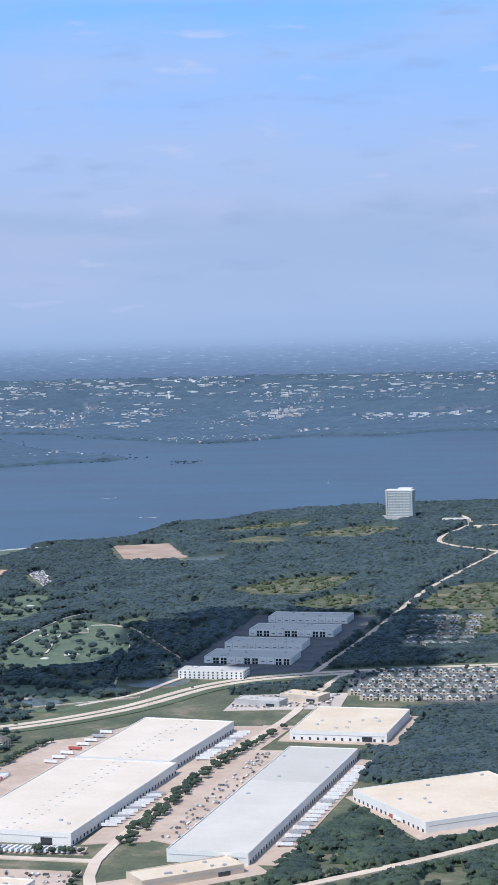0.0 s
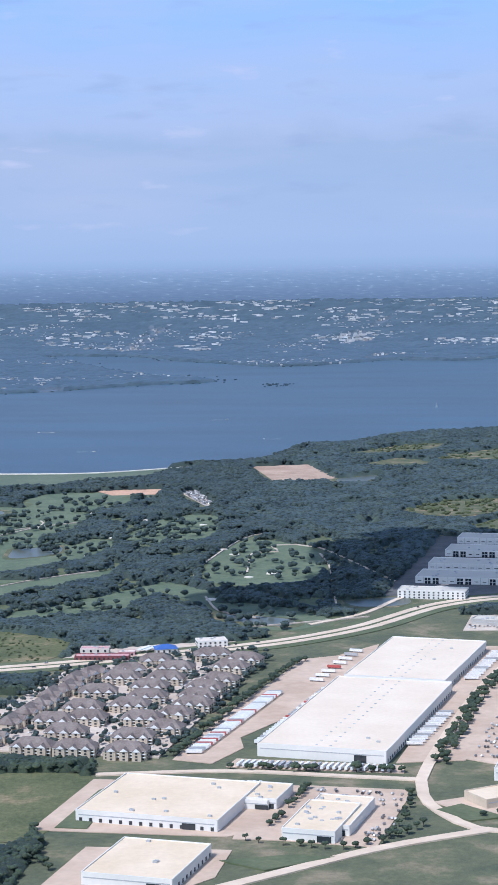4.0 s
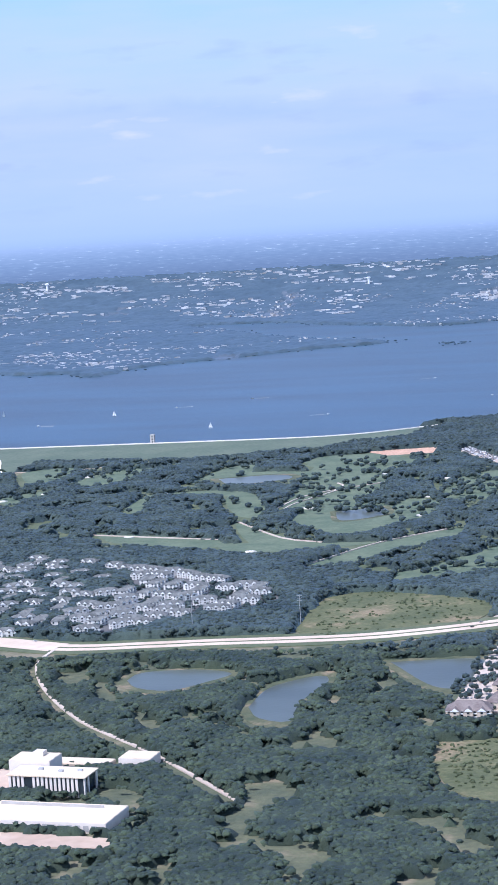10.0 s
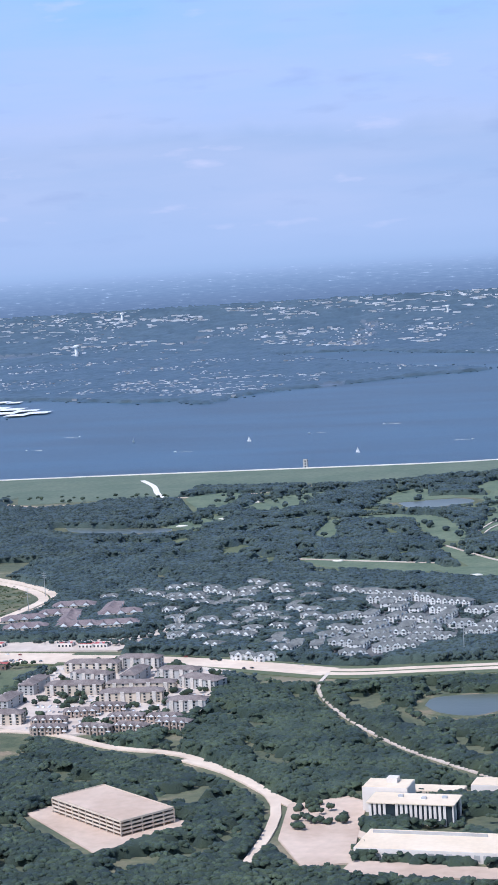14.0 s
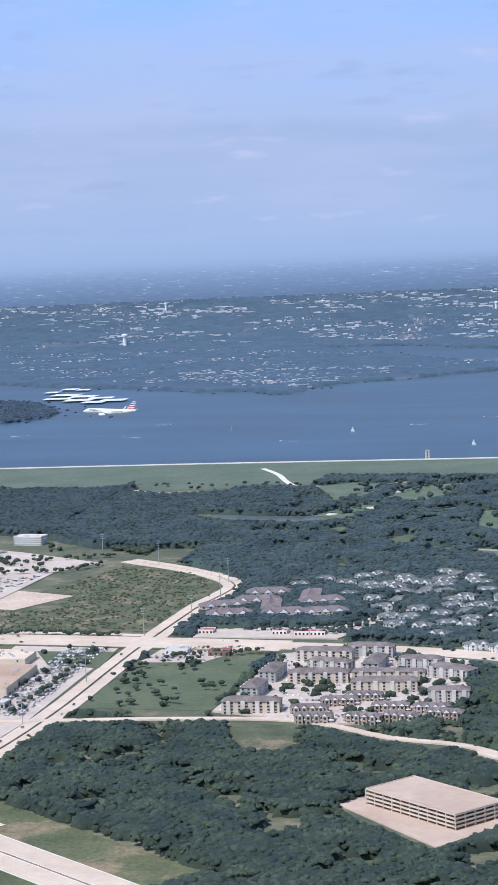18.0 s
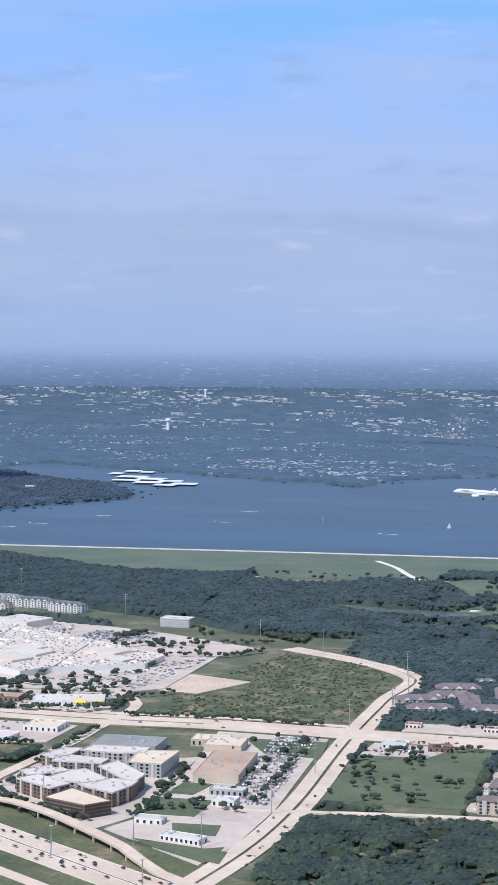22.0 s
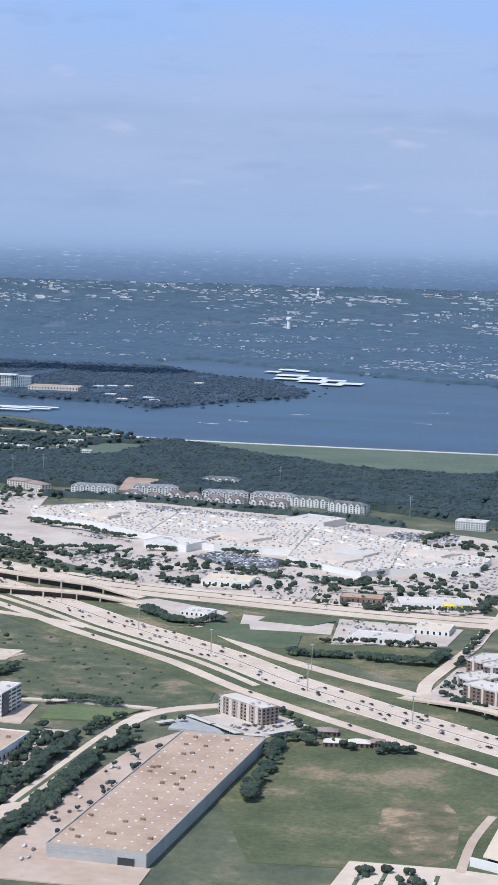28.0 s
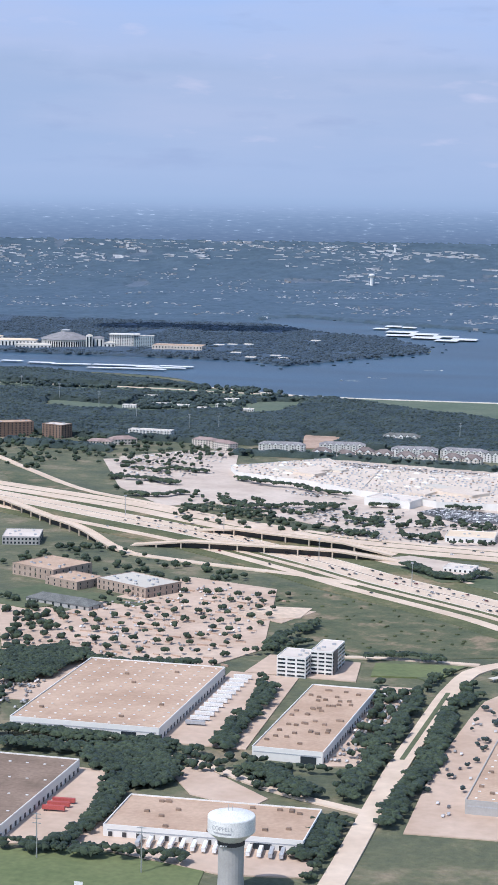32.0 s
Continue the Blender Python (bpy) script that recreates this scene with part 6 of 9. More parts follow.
# grey houses among trees
settle(dwelling("apartment_house", 26, 13, 7.5, 2, M_WALLW, M_SHINGLE2, "white and grey two-storey house with slate gables among trees", "house", "grey-roofed houses among trees", 2),
       infill(spots_of("-279,2158,20 -280,2237,30 -352,2293,10 -324,2324,15 -328,2396,0 -394,2333,20 -387,2390,10 -412,2287,15 -426,2487,0 -396,2483,30 -500,2565,0 -532,2587,10 -409,2567,-20 -368,2494,20 -347,2607,0 -319,2502,10 -313,2409,-15 -300,2450,0 -290,2520,20 -360,2350,0 -440,2400,25 -455,2450,0 -470,2520,-10 -440,2600,0 -270,2400,10 -250,2480,20 -240,2560,-10 -480,2610,0 -560,2560,10 -380,2640,0 -420,2340,20 -300,2370,0 -350,2440,20", 8), [(-520, 2450), (-480, 2640), (-240, 2600), (-225, 2180), (-330, 2165), (-400, 2280)], 34, 25))
# dark-roofed condominiums
settle(dwelling("condominium", 56, 20, 10, 3, M_WALLT, surface("mauve_brown_shingles", (0.17, 0.135, 0.14), (0.235, 0.195, 0.195), 12, 0.9, 0.0, 1.5), "long three-storey tan condominium with mauve-brown roof", "apartments", "mauve-roofed condominiums", 3),
       spots_of("-596,2490,10 -514,2431,15 -554,2352,10 -500,2356,15 -598,2435,10 -640,2400,20 -620,2350,10 -575,2400,95 -535,2460,95"))
for bx, by in ((-541, 2262), (-514, 2256), (-496, 2256), (-629, 2268)):
    block("shop", bx, by, 18, 14, -4, 5, 1, M_WALLC, M_RED, "small cream shop with a red roof", "shop", bays=(4, 2), units=1)
patch("paved_yards", [(-640, 2240), (-470, 2230), (-440, 2290), (-400, 2400), (-420, 2400), (-480, 2300), (-640, 2290)], 0.5, M_LOT, "pale lot in front of small shops", "paving")

# four-storey blocks in the middle of the view
patch("paved_yards", [(-545, 1885), (-520, 2150), (-430, 2175), (-310, 2110), (-300, 1940), (-350, 1850), (-420, 1835)], 0.5, M_LOT, "pale drives among apartment blocks", "paving")
for q in ("-468,2117,62,18,-4 -454,2064,49,16,-20 -459,2011,62,18,2 -387,1972,66,18,4 -387,2014,74,14,0 -324,2030,50,20,-30 -319,1932,40,18,2 -506,1886,57,18,0 -516,1955,18,40,-6 -510,2030,18,46,-6 "
          "-408,2070,18,48,-6 -420,2140,50,17,-6 -360,2075,46,17,-8").split():
    bx, by, bw, bd, rr = (float(v) for v in q.split(","))
    block("apartment_block", bx, by, bw, bd, rr, 12.5, 4, M_WALLT if bw > 50 else M_WALLG, M_SHINGLE, "four-storey tan and grey apartment block with hipped mauve-brown roof", "apartments", "tan apartment blocks",
          bays=(max(3, int(bw / 7)), 2), hip=True, towers=4)
settle(dwelling("row_house", 36, 12, 8, 2, M_WALLS, M_SHINGLE, "long brick row house with brown roof", "row house", "brick row houses", 4),
       spots_of("-447,1880,5 -393,1846,-12 -424,1914,8 -370,1890,-2 -332,1886,-2 -355,1849,-15 -440,1846,0 -400,1934,0 -316,1862,-10", 2))

# houses behind the warehouses
patch("paved_yards", [(866, 2560), (870, 2680), (1000, 2700), (1100, 2720), (1110, 2480), (1000, 2480)], 0.4, M_ASPH, "streets among rows of houses", "paving")
settle(dwelling("house", 22, 12, 6.5, 2, M_WALLT, M_SHINGLE2, "tan brick house with slate-grey roof in a row", "house", "houses in rows behind the warehouses", 2),
       spots_of(" ".join(f"{880 + 28 * i + 10 * j},{2500 + 36 * j},{-6}" for j in range(6) for i in range(7) if i + j > 0), 3)
       + spots_of(" ".join(f"{930 + 26 * i},{2900 + 50 * j},{20}" for j in range(6) for i in range(4)), 6))

# lodging and condominiums beyond the mall
CONDOS = "condominiums behind the mall"
settle(dwelling("condominium", 74, 18, 13, 4, M_WALLW, M_SHINGLE3, "long four-storey white condominium with bays and grey roofs", "apartments", CONDOS, 7),
       spots_of("-1666,3118,4 -1572,3150,10 -1455,3128,2 -1376,3132,-4", 2))
settle(dwelling("condominium", 62, 20, 12, 4, M_WALLW, M_SHINGLE2, "four-storey white condominium with slate-grey roofs", "apartments", CONDOS, 5),
       spots_of("-1495,3300,0 -1310,3112,-10 -1250,3075,-16", 2))
settle(dwelling("condominium", 30, 20, 8, 2, M_WALLC, M_SHINGLE, "cream two-storey house with broad brown-grey gables", "apartments", CONDOS, 2, pitch=0.34),
       spots_of("-1597,3091,4 -1556,3072,0 -1530,3112,0 -1462,3083,0 -1428,3086,0 -1391,3086,-6 -1358,3078,-6 -1500,3098,0", 2))
patch("bare_ground", [(-1668, 3345), (-1592, 3330), (-1592, 3190), (-1640, 3165)], 0.6, M_CLAY, "bare brown ground beside condominiums", "ground")
block("hotel", -1797, 3140, 40, 18, -14, 13, 4, M_WALLC, M_ROSE, "cream four-storey hotel wing with rose-brown hipped roof", "hotel", bays=(8, 3), hip=True)
block("hotel", -1758, 3112, 42, 18, -38, 13, 4, M_WALLC, M_ROSE, "cream four-storey hotel wing with rose-brown hipped roof", "hotel", bays=(8, 3), hip=True)
fin_hotel = block("hotel", -1908, 3226, 74, 20, -4, 14, 4, M_WALLW, M_ROOFW, "white four-storey hotel with upright white fins", "hotel", bays=(12, 3))
for k in range(13):
    part("fin", Shape().box((k / 12 - 0.5) * 72, -11.2, 0, 1.8, 2.2, 15.2), M_WALLW, fin_hotel)
block("hotel", -1964, 3104, 40, 18, 4, 8, 2, M_WALLC, M_ROSE, "low cream lodge with rose-brown hipped roof", "hotel", bays=(8, 3), hip=True)
block("hotel", -1935, 3136, 44, 22, 30, 9, 2, M_WALLC, M_ROSE, "low cream lodge wing with rose-brown hipped roof", "hotel", bays=(8, 3), hip=True)
block("office_building", -2136, 3185, 60, 30, 32, 24, 6, M_WALLB, M_ROOFT, "dark brick six-storey office building", "office", bays=(9, 5))
block("office_building", -2062, 3190, 42, 28, -24, 22, 6, M_WALLB, M_ROOFW, "dark brick six-storey office building with pale roof", "office", bays=(6, 4))
for bx, by, bw in ((-2003, 3700, 38), (-2056, 3655, 26), (-1960, 3688, 26), (-1915, 3655, 18), (-1893, 3826, 30), (-1827, 3662, 20), (-2118, 3877, 24), (-2056, 3834, 30), (-1893, 3722, 18)):
    block("house", bx, by, bw, 16, 5, 6, 2, M_WALLW, M_ROOFW, "white flat-roofed house among trees by the lake", "house", bays=(5, 2), units=1)

# ---- lake shore: hotel tower, resort, docks, intake tower ----


def hotel_tower(x, y, w, d, rot, storeys, fl):
    """A glass slab with white floor edges, white end frames and a white crown."""
    h = storeys * fl
    cover(rect(x, y, w + 30, d + 30, rot), False)
    t = thing("hotel_tower", x, y, 0, rot, "tall blue-green glass hotel tower with white floor bands by the lake", "hotel")
    part("body", Shape().box(0, 0, 0, w, d, h), M_GLASSB, t, "blue-green glass walls")
    edge = Shape().box(0, -d / 2 - 0.5, 0, w - 10, 1.2, 0.9).mesh("floor_edge", M_WALLW)
    side = Shape().box(w / 2 + 0.3, 0, 0, 0.6, d - 2, 0.7).mesh("side_floor_edge", M_WALLG)
    for k in range(1, storeys):
        for me in (edge, side):
            o = part(me.name, me, None, t)
            o.location = (0, 0, k * fl * S)
    for q in np.linspace(-w / 2 + 8, w / 2 - 8, 7):
        part("fin", Shape().box(q, -d / 2 - 0.7, 4, 0.9, 1.2, h - 6), M_WALLG, t)
    for q in (-w / 2 + 2, w / 2 - 2):
        part("end_frame", Shape().box(q, -d / 2 - 0.8, 0, 4, 1.6, h + 1.5), M_WALLG, t)
    part("crown", Shape().box(0, 0, h, w + 1.5, d + 1.5, 2.4), M_WALLW, t, "white roof crown")
    part("plant_room", Shape().box(12, 2, h + 2.4, w * 0.5, d * 0.6, 4.0), M_WALLW, t)
    part("podium", Shape().box(-6, -8, 0, w + 16, d + 14, 7), M_WALLG, t)


hotel_tower(757, 4640, 64, 30, -8, 18, 3.7)
block("house", 690, 4680, 60, 20, 0, 6, 1, M_WALLP, M_ROOFT, "low pink lakeside building", "building", bays=(8, 2))
block("house", 890, 4560, 60, 30, 0, 8, 2, M_WALLW, M_ROOFW, "low white lakeside building", "building", bays=(8, 3))
block("house", 980, 4420, 80, 40, 10, 7, 1, M_WALLT, M_ROOFC, "low tan lakeside building", "building", bays=(8, 3))
block("intake_tower", -535, 3999, 9, 9, 0, 17, 3, M_WALLG, M_ROOFG, "square grey concrete intake tower at the dam", "tower", bays=(1, 1), units=0)


def resort():
    t = thing("resort", -2560, 4960, 0, 12, "white lakeside resort with a broad grey hall roof", "resort")
    part("hall", Shape().lathe([(60, 0), (60, 24)], 12), M_WALLW, t)
    part("hall_roof", Shape().lathe([(66, 23.5), (64, 25), (34, 35), (13, 41)], 12), M_SHINGLE3, t, "grey conical roof")
    part("lantern", Shape().lathe([(13, 41), (13, 44.5), (15, 45), (2, 47.5)], 12), M_GREYP, t)
    part("window_wall", Shape().lathe([(60.4, 5), (60.4, 19)], 12), M_GLASS, t, "dark glass wall between white columns")
    for k in range(30):
        a = math.radians(180 + 180 * (k + 0.5) / 30)
        part("column", Shape().box(61.5 * math.cos(a), 61.5 * math.sin(a), 0, 2.4, 2.4, 23.4), M_WALLW, t)
    for a, b, w, d, h, top in ((-128, -6, 110, 44, 19, M_ROOFC), (-78, -66, 92, 20, 12, M_ROOFG), (62, -30, 16, 16, 34, M_ROOFG), (82, 6, 30, 46, 26, M_SHINGLE3), (112, -4, 30, 24, 14, M_ROOFG), (-190, 20, 50, 30, 26, M_ROOFC)):
        wing_part = part("wing", Shape().box(a, b, 0, w, d, h), M_WALLW, t)
        part("wing_roof", Shape().hip(a, b, h, w, d, 4), top, t)
        for q in range(max(2, int(w / 9))):
            part("window_strip", Shape().box(a + ((q + 0.5) / max(2, int(w / 9)) - 0.5) * w, b - d / 2 - 0.3, 3, 4.0, 0.5, h - 6), M_GLASS, wing_part)


resort()
lake_hotel = block("hotel", -2420, 5000, 62, 26, 4, 34, 9, M_WALLW, M_ROOFW, "pale nine-storey resort hotel wing with upright bays", "hotel", bays=(10, 4))
for k in range(11):
    part("fin", Shape().box((k / 10 - 0.5) * 60, -14, 0, 2.2, 2.0, 32), M_WALLW, lake_hotel)
part("crown", Shape().box(6, -2, 35, 76, 34, 2.4), M_WALLW, lake_hotel, "white overhanging roof crown")
block("hotel", -2362, 5006, 50, 30, 4, 33, 9, M_GLASSB, M_ROOFW, "blue-green glass end tower of a resort hotel", "hotel", bays=(9, 4))
block("convention_hall", -2262, 4965, 130, 60, 2, 15, 2, M_BAY, M_ROOFT, "low tan convention hall by the lake", "hall", bays=(16, 4))
for bx, by in ((-2100, 4900), (-2040, 4780), (-1960, 4790), (-1990, 4850), (-2160, 5150), (-2120, 5170), (-2190, 5120), (-1973, 5368)):
    block("house", bx, by, 26, 16, 0, 7, 2, M_WALLW, M_ROOFW, "white lakeside building among trees", "building", bays=(6, 2), units=1)


def covered_dock(x, y, w, d, rot):
    t = thing("covered_dock", x, y, 0, rot, "long white-roofed boat dock on the lake", "boat dock", "covered boat docks")
    part("roof", Shape().hip(0, 0, 4.6, w, d, 1.2, 0, 0.3), M_WHITE, t)
    part("deck", Shape().box(0, 0, 0.2, w, d * 0.3, 0.8), M_WALLG, t)
    piles = Shape()
    for i in range(6):
        for b in (-0.45, 0.45):
            piles.tube((i / 5 - 0.5) * w * 0.96, b * d, -1, 0.25, 5.6, 6)
    part("piles", piles, M_GREYP, t)["kind"] = "stuff"


for dx, dy, dw, dd in ((-2558, 4500, 50, 22), (-2480, 4478, 62, 22), (-2425, 4462, 48, 22), (-2385, 4470, 56, 20), (-2318, 4480, 74, 24), (-2238, 4482, 84, 24), (-2160, 4496, 78, 20), (-2316, 4400, 62, 20), (-2224, 4408, 122, 20), (-2186, 4452, 118, 18), (-2600, 4440, 60, 18)):
    covered_dock(dx, dy, dw, dd, RND.uniform(-1, 2))
DOCKS = ((-1868, 5947, 42, 34), (-1844, 6056, 48, 40), (-1792, 6026, 42, 34), (-1792, 5831, 89, 44), (-1781, 5697, 81, 36), (-1720, 5765, 81, 46), (-1700, 5634, 81, 46), (-1650, 5698, 72, 36), (-1634, 5551, 64, 36), (-1590, 5610, 72, 44))
for dx, dy, dw, dd in DOCKS:
    covered_dock(dx, dy, dw, dd * 1.6, RND.uniform(-3, 3))


def sailboat(x, y, rot, h=14.0):
    t = thing("sailboat", x, y, 0.3, rot, "small sailboat with a white sail on the lake", "sailboat", "boats on the lake")
    part("hull", Shape().add([(-4.5, -1, 0.9), (-4.5, 1, 0.9), (3, 1.3, 0.9), (5.5, 0, 1.1), (3, -1.3, 0.9), (-4, 0, -0.3), (4, 0, -0.2)],
                             [(0, 4, 3, 2, 1), (0, 1, 5), (1, 2, 6, 5), (2, 3, 6), (3, 4, 6), (4, 0, 5, 6)]), M_WHITE, t)
    part("mast", Shape().tube(0.5, 0, 0.9, 0.12, h, 6), M_METAL, t)
    part("sail", Shape().add([(0.4, 0, 2.2), (-4.4, 0.9, 2.0), (0.4, 0, h + 0.5), (-2.0, 0.75, h * 0.5), (-0.2, 0.25, h * 0.4)], [(0, 1, 4), (1, 3, 4), (3, 2, 4), (2, 0, 4)]), M_WHITE, t)
    part("jib", Shape().add([(5.2, 0, 1.3), (0.7, 0, h * 0.85), (1.0, 0.8, 1.8)], [(0, 1, 2)]), M_WHITE, t)


def motorboat(x, y, rot):
    t = thing("motorboat", x, y, 0.3, rot, "white motorboat drawing a pale wake on the lake", "motorboat", "boats on the lake")
    part("hull", Shape().add([(-4, -1.5, 1), (-4, 1.5, 1), (2, 1.5, 1.1), (5, 0, 1.4), (2, -1.5, 1.1), (-4, 0, -0.3), (3, 0, 0)],
                             [(0, 4, 3, 2, 1), (0, 1, 5), (1, 2, 6, 5), (2, 3, 6), (3, 4, 6), (4, 0, 5, 6)]), M_WHITE, t)
    part("cabin", Shape().box(0, 0, 1.1, 3, 2, 1.3, 0, 0.8), M_WHITE, t)
    part("wake", Shape().add([(-4, -0.6, 0.3), (-4, 0.6, 0.3), (-40, 4, 0.28), (-40, -4, 0.28)], [(0, 3, 2, 1)]), M_BUNKER, t, "pale foam wake")


for q in "-460,4230,20 -1060,4650,70 -760,4560,20 470,5560,60".split():
    bx, by, rr = (float(v) for v in q.split(","))
    sailboat(bx, by, rr)
for q in "-230,4420,10 -640,4700,200 -480,4850,190 -900,4400,170 -1700,4420,180 -1560,4650,10 -1750,4330,190 -1250,4850,5 -1300,4560,175 -60,5200,20 120,4700,190".split():
    bx, by, rr = (float(v) for v in q.split(","))
    motorboat(bx, by, rr)

# ---- water towers ----


def near_water_tower(x, y):
    t = thing("water_tower", x, y, 0, 0, "white fluted water tower with a broad lettered drum tank", "water tower")
    part("stem", Shape().lathe([(9.2, 0), (8.2, 4), (7.8, 12), (7.8, 31), (8.2, 33)], 24), M_WALLG, t, "fluted pale concrete stem")
    part("collar", Shape().lathe([(8.3, 33), (8.4, 35.4), (8.0, 35.6)], 24), M_DARK, t, "dark band under the tank")
    part("tank", Shape().lathe([(8.0, 35.5), (13.8, 40.5), (14.4, 41.2), (14.4, 50.0), (14.0, 50.8), (9.0, 52.4), (3.0, 53.2), (0.6, 53.3)], 40), M_WHITE, t, "white painted steel tank", smooth=False)
    part("hatch_rail", Shape().tube(-2, 0, 53, 0.15, 4, 6).tube(0.5, 0, 53, 0.15, 3.6, 6), M_METAL, t)
    cu = bpy.data.curves.new("lettering", "FONT")
    cu.body, cu.size, cu.align_x, cu.extrude = "COPPELL", 3.6, "CENTER", 0.05
    tmp = bpy.data.objects.new("lettering_tmp", cu)
    me = bpy.data.meshes.new_from_object(tmp)
    bpy.data.objects.remove(tmp)
    for v in me.vertices:
        a = (v.co.x - 3.2) / 14.5
        r = 14.46 + v.co.z
        v.co = (r * math.sin(a) * S, -r * math.cos(a) * S, (44.8 + v.co.y) * S)
    me.materials.clear()
    me.materials.append(M_GREYP)
    part("lettering", me, None, t, "grey town name lettering")
    part("lettering_line", Shape().add([((14.5 * math.sin(a)), -14.5 * math.cos(a), z) for z in (42.6, 43.6) for a in np.linspace(-0.62, 0.2, 9)], [(i, i + 1, i + 10, i + 9) for i in range(8)]), M_GREYP, t,
         "unreadable grey second line")
    lamp = Shape().box(0, 0, 0, 1.0, 0.6, 0.8).mesh("floodlight", M_WHITE)
    for k in range(3):
        o = part("floodlight", lamp, None, t)
        o.location = ((-4.5 + 1.6 * k) * S, -8.7 * S, 33.4 * S)


near_water_tower(-1340, 1108)


def far_water_tower(x, y, h, r):
    t = thing("water_tower", x, y, land_z(x, y), 0, "slim white water tower rising over distant woods", "water tower")
    part("stem", Shape().lathe([(r * 0.62, -3), (r * 0.55, 3), (r * 0.55, h - r * 0.9)], 16), M_WHITE, t)
    part("tank", Shape().lathe([(r * 0.55, h - r * 0.9), (r, h - r * 0.5), (r, h - r * 0.05), (r * 0.4, h + r * 0.2)], 20), M_WHITE, t)


far_water_tower(-2195, 8183, 52, 13)
for bx, by, hh in ((-2200, 9000, 40), (-700, 9000, 40)):
    far_water_tower(bx, by, hh, 9)

# ---- tall poles and pylons ----


def pole(x, y, h, label, name, arm=True):
    t = thing(name, x, y, 0, RND.uniform(-20, 20), label, name.replace("_", " "), name.replace("_", " ") + "s")
    part("shaft", Shape().tube(0, 0, 0, 0.55, h, 6, 0.3), M_METAL, t)
    if arm:
        for z in (h - 1.0, h - 4.0, h - 7.0):
            part("crossarm", Shape().box(0, 0, z, 6.0, 0.4, 0.4), M_METAL, t)
    else:
        part("lamp_head", Shape().lathe([(1.8, h), (1.8, h + 0.6), (0.6, h + 0.9)], 10), M_GREYP, t)


for q in "-2339,3873 -2219,3738 -2106,3617 -1988,3440 -1861,3304 -1816,3337 -1400,3330 -1150,3050 -900,2830 -800,2760 -668,2600 -655,2480 -660,2330 -700,2250 -705,2010 -720,1830 -760,1700 60,2200 -60,2170".split():
    bx, by = (float(v) for v in q.split(","))
    pole(bx, by, 34, "tall grey steel power pole", "power_pole")
for q in "-1010,1750 -1120,1850 -880,1650 -1240,1980 -1340,2080 -1460,2200 -1600,2340 -1750,2440 -940,1840 -820,1700 -1130,1940 -780,1560".split():
    bx, by = (float(v) for v in q.split(","))
    pole(bx, by, 26, "slim high-mast highway lamp", "highway_lamp", False)
for bx, by in ((-1473, 1146), (-1402, 1135)):
    pole(bx, by, 30, "tall grey floodlight pole beside a sports lawn", "floodlight_pole")
board = thing("scoreboard", -1432, 1098, 0, 0, "small white scoreboard on two posts by a lawn", "scoreboard")
part("panel", Shape().box(0, 0, 2.2, 5.5, 0.4, 2.6), M_WHITE, board)
for q in (-2, 2):
    part("post", Shape().box(q, 0.1, 0, 0.3, 0.3, 2.2), M_METAL, board)
pole(690, 4800, 60, "thin tall radio mast by the lake", "radio_mast")

# ---- overpasses ----


def overpass(line, width, z, label):
    pts = curve(line, 14)
    t = thing("overpass", 0, 0, 0, 0, label, "overpass")
    n = len(pts)
    zz = z * np.clip(np.minimum(np.arange(n), np.arange(n)[::-1]) / (n * 0.22), 0, 1) + 0.8
    a, b = ribbon(pts, width)
    for i in range(n):
        cover([tuple(a[i] + 4), tuple(b[i] - 4), tuple(b[i] + 4), tuple(a[i] - 4)], False)
    deck, left, right, fascia = Shape(), Shape(), Shape(), Shape()
    for i in range(n):
        deck.v += [(*a[i], zz[i]), (*b[i], zz[i]), (*a[i], zz[i] - 1.2), (*b[i], zz[i] - 1.2)]
        u = (b[i] - a[i]) / width * 0.5
        left.v += [(*(a[i] - u * 0.2), zz[i] + 0.7), (*(a[i] + u), zz[i] + 0.7), (*(a[i] - u * 0.2), zz[i] - 0.6), (*(a[i] + u), zz[i] - 0.2)]
        right.v += [(*(b[i] - u), zz[i] + 0.7), (*(b[i] + u * 0.2), zz[i] + 0.7), (*(b[i] - u), zz[i] - 0.2), (*(b[i] + u * 0.2), zz[i] - 0.6)]
    for i in range(n - 1):
        o = 4 * i
        for sh in (deck, left, right):
            sh.f += [(o, o + 1, o + 5, o + 4), (o + 2, o, o + 4, o + 6), (o + 1, o + 3, o + 7, o + 5), (o + 3, o + 2, o + 6, o + 7)]
    part("deck", deck, M_ROAD, t)
    part("parapet", left, M_WALLT, t, "pale concrete parapet")
    part("parapet", right, M_WALLT, t, "pale concrete parapet")
    # upright dark sheet in place of the shade under the deck
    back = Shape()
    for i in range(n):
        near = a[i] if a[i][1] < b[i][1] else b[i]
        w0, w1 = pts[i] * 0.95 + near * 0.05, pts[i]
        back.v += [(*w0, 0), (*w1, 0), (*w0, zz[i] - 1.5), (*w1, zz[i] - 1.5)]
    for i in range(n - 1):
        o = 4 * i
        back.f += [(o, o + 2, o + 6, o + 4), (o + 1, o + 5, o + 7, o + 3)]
    part("retaining_wall", back, M_DARK, t, "dark sheet standing in for the shade under the deck")
    for i in range(2, n - 2, 2):
        if zz[i] > 3:
            near = a[i] if a[i][1] < b[i][1] else b[i]
            q = pts[i] * 0.12 + near * 0.88
            part("pier", Shape().box(q[0], q[1], 0, 1.5, 1.5, zz[i] - 1.6, math.degrees(math.atan2(*(pts[i + 1] - pts[i])[::-1]))), M_WALLT, t)


